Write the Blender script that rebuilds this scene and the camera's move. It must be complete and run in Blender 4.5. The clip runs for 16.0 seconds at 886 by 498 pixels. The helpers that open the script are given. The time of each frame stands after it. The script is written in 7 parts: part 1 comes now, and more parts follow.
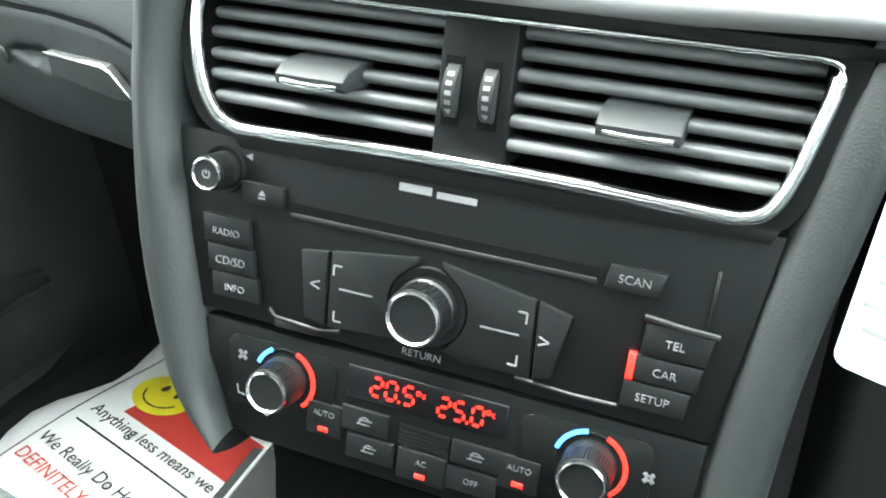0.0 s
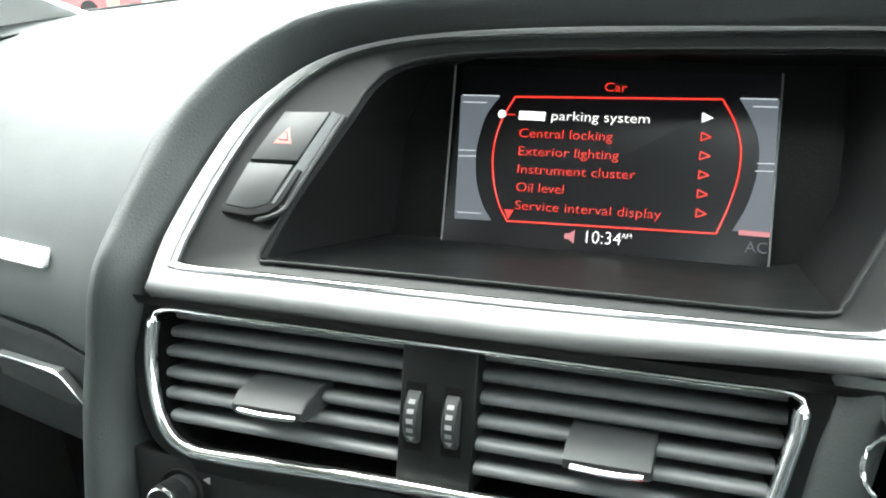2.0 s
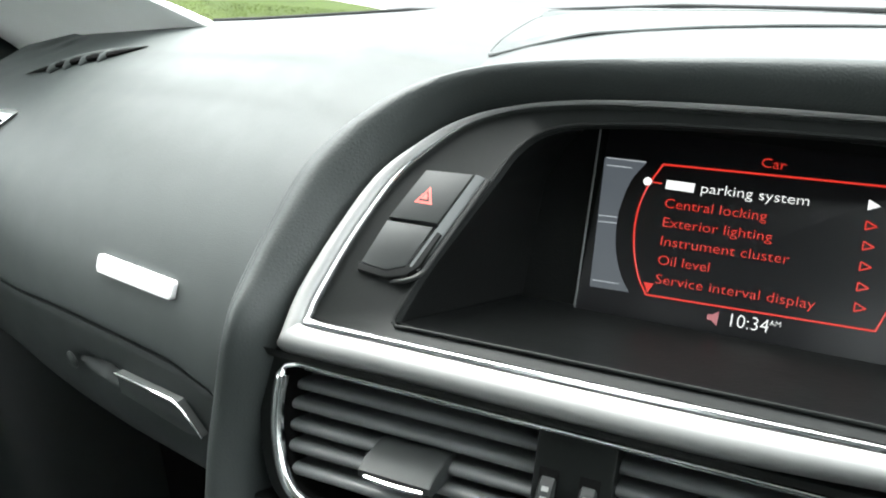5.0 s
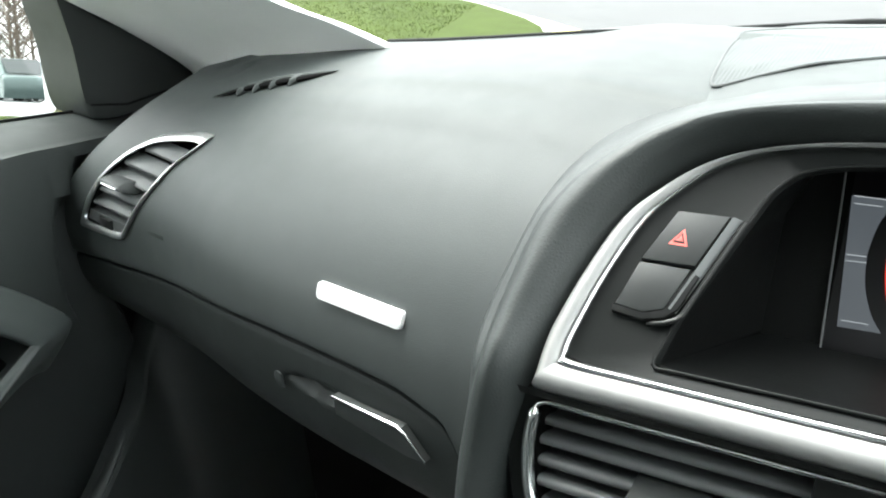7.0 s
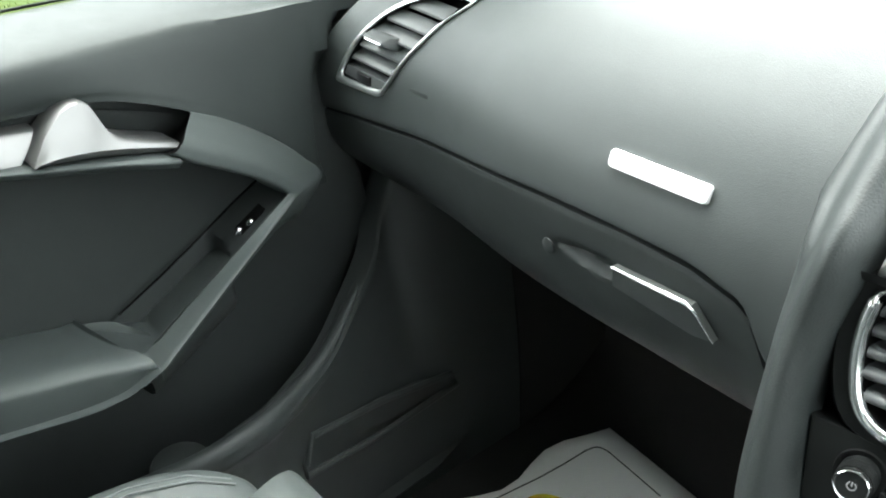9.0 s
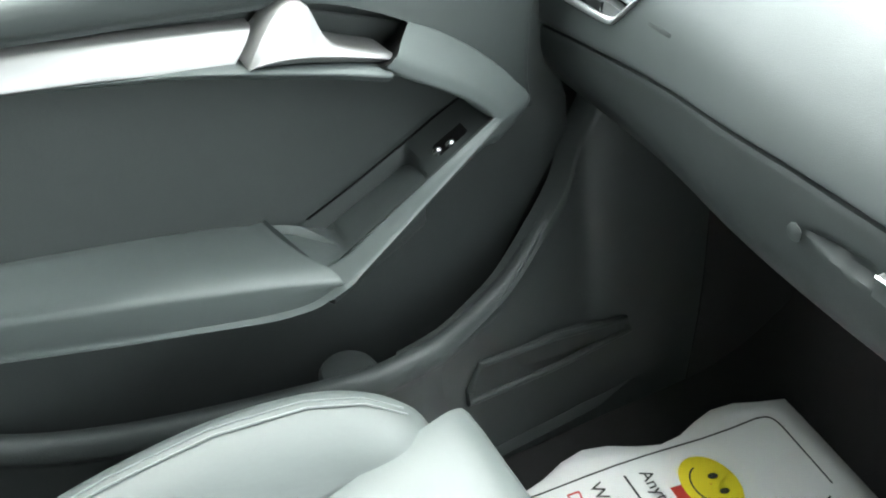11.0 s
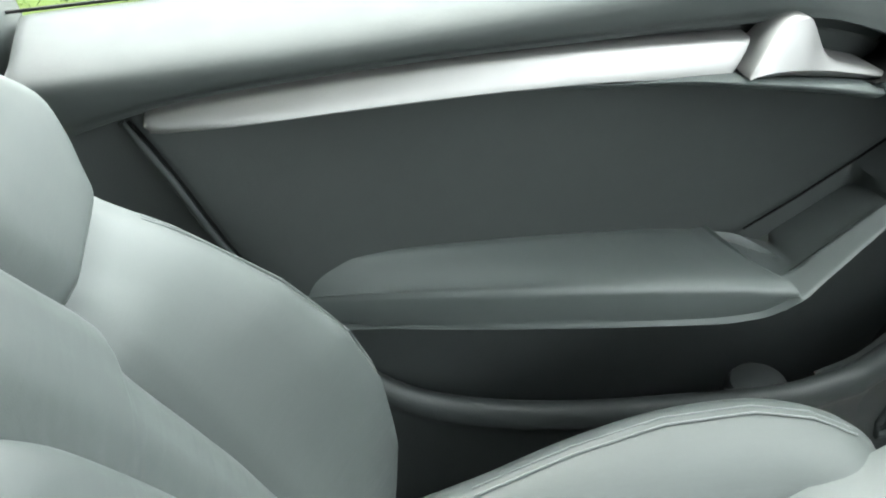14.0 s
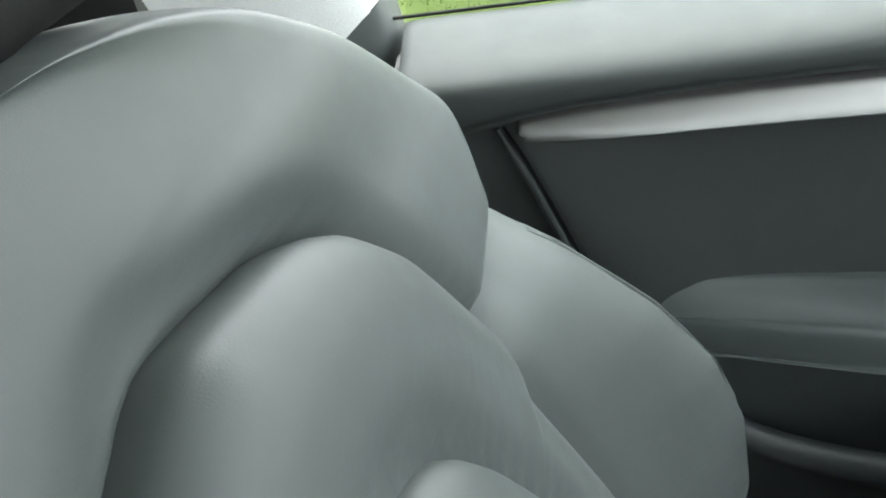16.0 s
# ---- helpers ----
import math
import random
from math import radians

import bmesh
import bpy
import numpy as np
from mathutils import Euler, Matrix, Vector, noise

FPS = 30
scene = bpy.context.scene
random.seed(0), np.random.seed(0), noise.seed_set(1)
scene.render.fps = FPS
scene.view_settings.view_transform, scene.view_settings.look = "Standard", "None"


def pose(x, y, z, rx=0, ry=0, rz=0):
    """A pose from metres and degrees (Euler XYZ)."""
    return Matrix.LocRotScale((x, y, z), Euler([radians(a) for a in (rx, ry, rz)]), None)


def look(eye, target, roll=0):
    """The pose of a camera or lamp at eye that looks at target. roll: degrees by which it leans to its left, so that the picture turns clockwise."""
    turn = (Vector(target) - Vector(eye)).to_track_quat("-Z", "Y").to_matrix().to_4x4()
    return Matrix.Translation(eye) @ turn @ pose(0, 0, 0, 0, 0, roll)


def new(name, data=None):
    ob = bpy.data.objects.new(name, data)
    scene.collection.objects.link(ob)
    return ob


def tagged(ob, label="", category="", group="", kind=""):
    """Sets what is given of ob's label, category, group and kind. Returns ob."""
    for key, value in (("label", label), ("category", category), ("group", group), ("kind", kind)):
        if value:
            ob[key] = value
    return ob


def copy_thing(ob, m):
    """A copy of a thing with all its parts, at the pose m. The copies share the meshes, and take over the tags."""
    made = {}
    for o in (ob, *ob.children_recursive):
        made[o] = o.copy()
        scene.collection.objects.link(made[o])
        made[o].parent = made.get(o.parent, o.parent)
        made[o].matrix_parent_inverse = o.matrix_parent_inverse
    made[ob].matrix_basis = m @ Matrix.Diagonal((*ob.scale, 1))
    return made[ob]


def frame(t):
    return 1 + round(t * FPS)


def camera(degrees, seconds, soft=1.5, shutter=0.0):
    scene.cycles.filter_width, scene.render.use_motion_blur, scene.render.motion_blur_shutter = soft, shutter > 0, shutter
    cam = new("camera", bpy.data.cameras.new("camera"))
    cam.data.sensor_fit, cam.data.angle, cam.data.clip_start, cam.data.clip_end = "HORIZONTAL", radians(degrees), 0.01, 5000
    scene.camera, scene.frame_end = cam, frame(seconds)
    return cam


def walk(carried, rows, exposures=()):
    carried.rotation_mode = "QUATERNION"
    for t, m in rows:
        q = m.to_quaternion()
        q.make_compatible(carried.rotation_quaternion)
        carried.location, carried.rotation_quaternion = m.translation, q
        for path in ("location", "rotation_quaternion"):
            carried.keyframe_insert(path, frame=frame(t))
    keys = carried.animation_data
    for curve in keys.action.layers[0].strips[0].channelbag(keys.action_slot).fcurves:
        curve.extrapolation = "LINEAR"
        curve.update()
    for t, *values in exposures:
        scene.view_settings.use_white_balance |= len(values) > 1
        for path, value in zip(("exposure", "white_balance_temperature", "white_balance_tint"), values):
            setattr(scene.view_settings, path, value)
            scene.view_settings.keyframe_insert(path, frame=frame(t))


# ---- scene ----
cam = camera(54.00, 16.0, soft=2.0)
PATH = [
    (0, (0.1120, -0.3344, 0.7996), (-0.0733, 0.1490, 0.4963), 1.20),
    (0.5, (0.1129, -0.3208, 0.8165), (-0.0790, 0.1733, 0.5353), 1.51),
    (1, (0.1092, -0.3196, 0.8402), (-0.0779, 0.1921, 0.5887), 0.01),
    (1.5, (0.0995, -0.3063, 0.8488), (-0.0774, 0.2200, 0.6213), 0.88),
    (2, (0.1011, -0.3011, 0.8588), (-0.0779, 0.2343, 0.6555), -0.79),
    (2.5, (0.1322, -0.3057, 0.8802), (-0.0691, 0.2266, 0.6900), -4.28),
    (3, (0.1515, -0.2956, 0.8894), (-0.0827, 0.2149, 0.6785), -4.54),
    (3.2, (0.1439, -0.2938, 0.8852), (-0.0777, 0.2236, 0.6774), -3.06),
    (5.3, (0.0523, -0.2887, 0.8959), (-0.1717, 0.2240, 0.6792), 1.69),
    (5.5, (0.0439, -0.2924, 0.8999), (-0.1835, 0.2191, 0.6840), 1.45),
    (6, (0.0179, -0.3020, 0.8996), (-0.2237, 0.1974, 0.6710), 0.67),
    (6.5, (0.0103, -0.3084, 0.9069), (-0.2401, 0.1896, 0.6849), 0.20),
    (7, (-0.0115, -0.3222, 0.9149), (-0.2762, 0.1672, 0.6904), -0.10),
    (7.5, (-0.0226, -0.3407, 0.9160), (-0.3068, 0.1311, 0.6782), -1.54),
    (8, (-0.0369, -0.3577, 0.9286), (-0.3322, 0.0953, 0.6686), -1.09),
    (8.5, (-0.0657, -0.3638, 0.9158), (-0.3673, 0.0738, 0.6373), 1.22),
    (9, (-0.0809, -0.3629, 0.8995), (-0.4127, 0.0410, 0.6049), 0.09),
    (9.2, (-0.0838, -0.3649, 0.8975), (-0.4211, 0.0304, 0.5974), -0.00),
    (11.3, (-0.1656, -0.3513, 0.9103), (-0.5412, -0.0526, 0.5502), 1.78),
    (11.5, (-0.1689, -0.3566, 0.9070), (-0.5575, -0.0612, 0.5580), 0.83),
    (12, (-0.1255, -0.3617, 0.9333), (-0.5718, -0.1225, 0.6114), -1.83),
    (12.5, (-0.1600, -0.4008, 0.9320), (-0.5834, -0.1199, 0.6129), 6.37),
    (13, (-0.1760, -0.4476, 0.9295), (-0.6135, -0.2114, 0.5937), 2.77),
    (13.5, (-0.1904, -0.4968, 0.9171), (-0.6375, -0.2914, 0.5737), 0.15),
    (14, (-0.2146, -0.5143, 0.9197), (-0.6688, -0.3442, 0.5665), -2.91),
    (14.5, (-0.2211, -0.5281, 0.9148), (-0.6947, -0.3960, 0.5709), -6.27),
    (15, (-0.2306, -0.5334, 0.9103), (-0.7185, -0.4486, 0.5717), -9.42),
    (15.5, (-0.2431, -0.5491, 0.9134), (-0.7407, -0.5031, 0.5813), -11.23),
    (16, (-0.2569, -0.5775, 0.9246), (-0.7516, -0.5742, 0.5851), -10.00),
]
EXPOSURES = [(0, 4.5, 6100, 1), (1.5, 3.9, 6250, 3), (3, 3.25, 6200, 3), (5.3, 2.95, 6250, 4), (6.5, 2.85, 6300, 4), (8.5, 3.2, 6250, 3), (9, 3.5, 6250, 3), (11.3, 4.4, 6150, 3), (12.5, 4.5, 6150, 3), (13.2, 4.2, 6250, 2), (14.5, 3.75, 6200, 4), (16, 3.25, 6200, 4)]
walk(cam, [(t, look(eye, target, roll)) for t, eye, target, roll in PATH], EXPOSURES)
SKY_STRENGTH = 0.15

# ---- world, sun and exposure ----
world = bpy.data.worlds.new("overcast_sky")
scene.world = world
world.use_nodes = True
wn = world.node_tree
sky = wn.nodes.new("ShaderNodeTexSky")
sky.sky_type = "NISHITA"
sky.sun_disc = False
sky.sun_elevation, sky.sun_rotation = radians(66), radians(283)
sky.air_density, sky.dust_density, sky.ozone_density = 0.6, 8.0, 0.4
cloud = wn.nodes.new("ShaderNodeHueSaturation")       # cloud takes most of the blue out
cloud.inputs["Saturation"].default_value = 0.35
wn.links.new(sky.outputs[0], cloud.inputs["Color"])
cover = wn.nodes.new("ShaderNodeMix")                 # even cloud cover over the whole sky
cover.data_type = "RGBA"
cover.inputs[0].default_value = 0.5
cover.inputs[7].default_value = (8.6, 8.5, 8.35, 1)
wn.links.new(cloud.outputs[0], cover.inputs[6])
wn.links.new(cover.outputs[2], wn.nodes["Background"].inputs[0])
wn.nodes["Background"].inputs[1].default_value = SKY_STRENGTH
sun = new("sun", bpy.data.lights.new("sun", "SUN"))
sun.data.energy, sun.data.angle, sun.data.color = 0.12, radians(70), (1.0, 0.985, 0.965)
sun.matrix_world = look((-2.6, 0.6, 6.2), (0, 0, 0.2))

CAR = pose(0, 0, 0, 0, 0, -9)          # the car's own axes: x to its right, y ahead


# ---- materials ----
def mat(name, base, rough=0.5, metal=0.0, grain=0.0, grain_scale=600.0, mottle=0.12, mottle_scale=9.0,
        coat=0.0, cells=False, spec=0.5, emit=None, strength=1.0, sheen=0.0, crease=0.0, crease_scale=40.0, stretch=None):
    m = bpy.data.materials.new(name)
    m.use_nodes = True
    nt = m.node_tree
    b = nt.nodes["Principled BSDF"]
    b.inputs["Base Color"].default_value = (*base, 1)
    b.inputs["Roughness"].default_value = rough
    b.inputs["Metallic"].default_value = metal
    b.inputs["Specular IOR Level"].default_value = spec
    b.inputs["Coat Weight"].default_value = coat
    b.inputs["Sheen Weight"].default_value = sheen
    if emit:
        b.inputs["Emission Color"].default_value = (*emit, 1)
        b.inputs["Emission Strength"].default_value = strength
    co = nt.nodes.new("ShaderNodeTexCoord")
    if mottle:
        n = nt.nodes.new("ShaderNodeTexNoise")
        n.inputs["Scale"].default_value, n.inputs["Detail"].default_value = mottle_scale, 6
        nt.links.new(co.outputs["Object"], n.inputs["Vector"])
        r = nt.nodes.new("ShaderNodeMapRange")
        r.inputs["To Min"].default_value, r.inputs["To Max"].default_value = 1 - mottle, 1 + mottle
        nt.links.new(n.outputs[0], r.inputs[0])
        mul = nt.nodes.new("ShaderNodeMix")
        mul.data_type, mul.blend_type = "RGBA", "MULTIPLY"
        mul.inputs[0].default_value = 1
        mul.inputs[6].default_value = (*base, 1)
        nt.links.new(r.outputs[0], mul.inputs[7])
        nt.links.new(mul.outputs[2], b.inputs["Base Color"])
        rr = nt.nodes.new("ShaderNodeMapRange")
        rr.inputs["To Min"].default_value, rr.inputs["To Max"].default_value = max(rough - 0.07, 0.02), min(rough + 0.07, 1)
        n2 = nt.nodes.new("ShaderNodeTexNoise")
        n2.inputs["Scale"].default_value, n2.inputs["Detail"].default_value = mottle_scale * 6, 4
        nt.links.new(co.outputs["Object"], n2.inputs["Vector"])
        nt.links.new(n2.outputs[0], rr.inputs[0])
        nt.links.new(rr.outputs[0], b.inputs["Roughness"])
    if grain:
        if cells:
            g = nt.nodes.new("ShaderNodeTexVoronoi")
            g.feature = "DISTANCE_TO_EDGE"
        else:
            g = nt.nodes.new("ShaderNodeTexNoise")
            g.inputs["Detail"].default_value = 3
        g.inputs["Scale"].default_value = grain_scale
        nt.links.new(co.outputs["Object"], g.inputs["Vector"])
        bump = nt.nodes.new("ShaderNodeBump")
        bump.inputs["Strength"].default_value, bump.inputs["Distance"].default_value = grain, 0.0006
        nt.links.new(g.outputs[0], bump.inputs["Height"])
        if crease:
            c = nt.nodes.new("ShaderNodeTexNoise")
            c.inputs["Scale"].default_value, c.inputs["Detail"].default_value, c.inputs["Distortion"].default_value = crease_scale, 5, 0.6
            if stretch:
                mp = nt.nodes.new("ShaderNodeMapping")
                mp.inputs["Scale"].default_value = stretch
                nt.links.new(co.outputs["Object"], mp.inputs["Vector"])
                nt.links.new(mp.outputs[0], c.inputs["Vector"])
            else:
                nt.links.new(co.outputs["Object"], c.inputs["Vector"])
            fold = nt.nodes.new("ShaderNodeBump")
            fold.inputs["Strength"].default_value, fold.inputs["Distance"].default_value = crease, 0.004
            nt.links.new(c.outputs[0], fold.inputs["Height"])
            nt.links.new(fold.outputs[0], bump.inputs["Normal"])
        nt.links.new(bump.outputs[0], b.inputs["Normal"])
    return m


def glow(name, color, strength):
    return mat(name, (0.01, 0.01, 0.01), 0.4, mottle=0, emit=color, strength=strength)


def pane(name, tint, gloss):
    m = bpy.data.materials.new(name)
    m.use_nodes = True
    nt = m.node_tree
    nt.nodes.clear()
    out, mix = nt.nodes.new("ShaderNodeOutputMaterial"), nt.nodes.new("ShaderNodeMixShader")
    tr, gl = nt.nodes.new("ShaderNodeBsdfTransparent"), nt.nodes.new("ShaderNodeBsdfGlossy")
    tr.inputs[0].default_value, gl.inputs["Roughness"].default_value = (*tint, 1), 0.02
    mix.inputs[0].default_value = gloss
    nt.links.new(tr.outputs[0], mix.inputs[1])
    nt.links.new(gl.outputs[0], mix.inputs[2])
    nt.links.new(mix.outputs[0], out.inputs[0])
    return m


M_DASH = mat("soft_dash_skin", (0.040, 0.046, 0.045), 0.55, spec=0.42, crease=0.04, crease_scale=30, grain=0.25, grain_scale=900, cells=True)
# darker copy of the dash skin: shade below the crease put into the colour
M_LID = mat("shaded_dash_plastic", (0.021, 0.0245, 0.024), 0.60, spec=0.30, grain=0.28, grain_scale=800, cells=True)
M_HOOD = mat("stitched_leatherette", (0.0215, 0.0255, 0.025), 0.48, spec=0.45, crease=0.05, crease_scale=60, grain=0.34, grain_scale=520, cells=True)
M_PLASTIC = mat("black_plastic", (0.0062, 0.0071, 0.0069), 0.45, spec=0.14, grain=0.12, grain_scale=1400)
M_MATT = mat("matt_black_plastic", (0.007, 0.0075, 0.0075), 0.65, spec=0.2, grain=0.2, grain_scale=1200)
M_HAZARD = mat("hazard_key_plastic", (0.026, 0.028, 0.028), 0.42, spec=0.32, grain=0.1, grain_scale=1600)
M_GLOSS = mat("glossy_black_cap", (0.002, 0.002, 0.0025), 0.14, spec=0.12, mottle=0)
M_BUTTON = mat("button_plastic", (0.0088, 0.0096, 0.0096), 0.38, spec=0.36, grain=0.1, grain_scale=1600)
M_SLAT = mat("vent_slat_plastic", (0.100, 0.105, 0.105), 0.34, spec=0.6, mottle_scale=30)
M_BLADE = mat("side_vent_blade_plastic", (0.075, 0.079, 0.079), 0.45, spec=0.35)
M_DARK = mat("dark_cavity_plastic", (0.004, 0.004, 0.004), 0.85, spec=0.08)
# near black, so the shade behind the vent slats is in the colour
M_DUCT = mat("duct_shade_black", (0.003, 0.003, 0.003), 0.9, spec=0.02)
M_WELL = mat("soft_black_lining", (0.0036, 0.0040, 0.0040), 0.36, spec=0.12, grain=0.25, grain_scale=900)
M_TAB = mat("tab_rubber", (0.022, 0.024, 0.024), 0.5, spec=0.25)
M_CHROME = mat("polished_chrome", (0.90, 0.91, 0.91), 0.16, 1.0, mottle=0.03, mottle_scale=40)
M_SATIN = mat("satin_chrome", (0.86, 0.87, 0.87), 0.34, 1.0, mottle=0.03, mottle_scale=40)
M_SILVER = mat("satin_silver_paint", (0.32, 0.32, 0.316), 0.50, 0.6, mottle=0.04, mottle_scale=20)
M_ALU = mat("brushed_aluminium", (0.215, 0.212, 0.210), 0.46, 0.9, mottle=0.05, mottle_scale=14)
M_BADGE = mat("bright_badge_metal", (0.92, 0.92, 0.92), 0.35, 0.2, mottle=0.03)
M_DOOR = mat("door_soft_plastic", (0.054, 0.0625, 0.061), 0.54, spec=0.42, crease=0.06, crease_scale=30, grain=0.25, grain_scale=900, cells=True)
M_SHOULDER = mat("door_shoulder_skin", (0.030, 0.035, 0.034), 0.58, spec=0.27, crease=0.05, crease_scale=30, grain=0.25, grain_scale=900, cells=True)
M_DOORLOW = mat("door_hard_plastic", (0.0265, 0.031, 0.0303), 0.58, grain=0.3, grain_scale=700)
M_INSERT = mat("door_leather_insert", (0.0225, 0.0262, 0.0256), 0.62, spec=0.35, crease=0.12, crease_scale=45, grain=0.35, grain_scale=800, cells=True)
M_LEATHER = mat("seat_leather", (0.062, 0.070, 0.0683), 0.46, grain=0.09, grain_scale=800, cells=True, mottle=0.12, mottle_scale=9, spec=0.30, crease=0.07, crease_scale=48, stretch=(0.5, 0.5, 2.4))
M_SAIL = mat("satin_black_plastic", (0.030, 0.034, 0.033), 0.5, grain=0.15, grain_scale=1200)
M_STITCH = mat("seam_thread", (0.13, 0.14, 0.14), 0.7)
M_CARPET = mat("dark_carpet", (0.007, 0.007, 0.007), 0.95, grain=1.0, grain_scale=900, sheen=0.1)
M_LINER = mat("pale_headliner", (0.78, 0.79, 0.78), 0.85, grain=0.5, grain_scale=800)
M_WHITE = mat("white_print", (0.21, 0.21, 0.21), 0.5, mottle=0)
M_GREYPRINT = mat("grey_print", (0.15, 0.155, 0.155), 0.5, mottle=0)
M_PAPER = mat("white_paper", (0.80, 0.80, 0.79), 0.7, grain=0.2, grain_scale=200, mottle=0.03)
M_YELLOW = mat("yellow_print", (0.75, 0.62, 0.02), 0.6, mottle=0.03)
M_REDPRINT = mat("red_print", (0.50, 0.04, 0.03), 0.6, mottle=0.03)
M_INK = mat("black_print", (0.02, 0.02, 0.02), 0.6, mottle=0)
M_RED = glow("red_lamp", (1.0, 0.014, 0.008), 0.34)
M_MENU = glow("red_menu_pixels", (1.0, 0.042, 0.024), 0.105)
M_MENUHI = glow("white_menu_pixels", (1.0, 0.98, 0.95), 0.15)
M_MENUGREY = glow("grey_menu_pixels", (0.20, 0.22, 0.25), 0.06)
M_MENULINE = glow("pale_menu_lines", (0.75, 0.78, 0.82), 0.075)
M_PINK = glow("pink_menu_pixels", (0.75, 0.25, 0.27), 0.085)
M_BLUE = glow("blue_lamp", (0.08, 0.33, 1.0), 0.30)
M_PANEL = mat("display_panel", (0.006, 0.006, 0.007), 0.30, mottle=0, spec=0.3)
M_GLASS = pane("clear_pane", (0.93, 0.95, 0.94), 0.05)
M_TINTED = pane("green_tinted_pane", (0.80, 0.83, 0.815), 0.03)
M_PRIVACY = pane("dark_tinted_pane", (0.62, 0.64, 0.63), 0.04)
M_MIRROR = mat("mirror_glass", (0.64, 0.66, 0.66), 0.01, 1.0, mottle=0)
M_SILVERCAR = mat("silver_car_paint", (0.58, 0.60, 0.60), 0.30, 0.12, mottle=0.03, coat=0.5)
M_PALECAR = mat("pale_green_car_paint", (0.09, 0.125, 0.12), 0.28, 0.2, mottle=0.03, coat=0.4)
M_REDCAR = mat("red_car_paint", (0.42, 0.02, 0.02), 0.25, 0.0, mottle=0.03, coat=0.6)
M_DARKCAR = mat("dark_car_paint", (0.02, 0.025, 0.028), 0.22, 0.0, mottle=0.03, coat=0.6)
M_CARGLASS = mat("dark_car_glass", (0.02, 0.025, 0.025), 0.05, mottle=0)
M_TYRE = mat("tyre_rubber", (0.012, 0.012, 0.012), 0.8)
M_WOODPOST = mat("weathered_post_wood", (0.28, 0.24, 0.16), 0.85, grain=0.6, grain_scale=60)
M_WHITEPOST = mat("white_painted_post", (0.8, 0.8, 0.8), 0.6)
M_GRASS = mat("mown_grass", (0.036, 0.052, 0.010), 0.9, spec=0.08, grain=0.6, grain_scale=160, mottle=0.3, mottle_scale=3)
M_ROAD = mat("asphalt", (0.055, 0.055, 0.057), 0.85, grain=0.6, grain_scale=150, mottle=0.2, mottle_scale=2)
M_KERB = mat("concrete_kerb", (0.34, 0.33, 0.31), 0.85, grain=0.5, grain_scale=60)
M_LINE = mat("yellow_road_paint", (0.62, 0.55, 0.18), 0.7, mottle=0.25, mottle_scale=12)
M_BARK = mat("tree_bark", (0.10, 0.082, 0.062), 0.9, grain=0.8, grain_scale=40)
M_TAG = mat("pale_blue_tag", (0.55, 0.72, 0.76), 0.5, mottle=0.05)


# ---- mesh helpers ----
def link(name, bm, material, parent=None, label="", smooth=True):
    me = bpy.data.meshes.new(name)
    bmesh.ops.recalc_face_normals(bm, faces=bm.faces[:])
    bm.to_mesh(me)
    bm.free()
    me.materials.append(material)
    if smooth:
        me.shade_smooth()
        me.set_sharp_from_angle(angle=radians(38))
    ob = new(name, me)
    if parent is not None:
        ob.parent = parent
        ob.matrix_parent_inverse = parent.matrix_world.inverted()
    if label:
        tagged(ob, label)
    return ob


def part(name, bm, material, parent, label="", smooth=True):
    return link(name, bm, material, parent, label, smooth)


def thing(name, label, category, group="", kind="", at=(0, 0, 0)):
    ob = new(name)
    ob.empty_display_size = 0.02
    ob.matrix_world = Matrix.Translation(at)
    bpy.context.view_layer.update()
    return tagged(ob, label, category, group, kind)


def curve_pts(pts, steps=6, closed=False):
    """Catmull-Rom through pts."""
    pts = [Vector(p) for p in pts]
    n, out = len(pts), []
    for i in range(n if closed else n - 1):
        p0 = pts[(i - 1) % n] if closed or i > 0 else pts[0] * 2 - pts[1]
        p1, p2 = pts[i], pts[(i + 1) % n]
        p3 = pts[(i + 2) % n] if closed or i + 2 < n else pts[-1] * 2 - pts[-2]
        for k in range(steps):
            t = k / steps
            out.append(0.5 * (2 * p1 + (p2 - p0) * t + (2 * p0 - 5 * p1 + 4 * p2 - p3) * t * t + (3 * p1 - p0 - 3 * p2 + p3) * t ** 3))
    if not closed:
        out.append(pts[-1])
    return out


def grid(rows, m=None, closed_u=False, closed_v=False):
    """A sheet of quads through rows of points."""
    bm = bmesh.new()
    vs = [[bm.verts.new((m @ Vector(p)) if m else Vector(p)) for p in r] for r in rows]
    nu, nv = len(vs), len(vs[0])
    for i in range(nu if closed_u else nu - 1):
        for j in range(nv if closed_v else nv - 1):
            bm.faces.new((vs[i][j], vs[(i + 1) % nu][j], vs[(i + 1) % nu][(j + 1) % nv], vs[i][(j + 1) % nv]))
    return bm


def smooth_grid(rows, su=5, sv=5, m=None, closed_v=False):
    fine = [curve_pts(r, sv, closed_v) for r in rows]
    cols = list(zip(*fine))
    cols = [curve_pts(c, su) for c in cols]
    return grid(list(zip(*cols)), m, closed_v=closed_v)


def cap(bm, ring):
    bm.faces.new(ring)


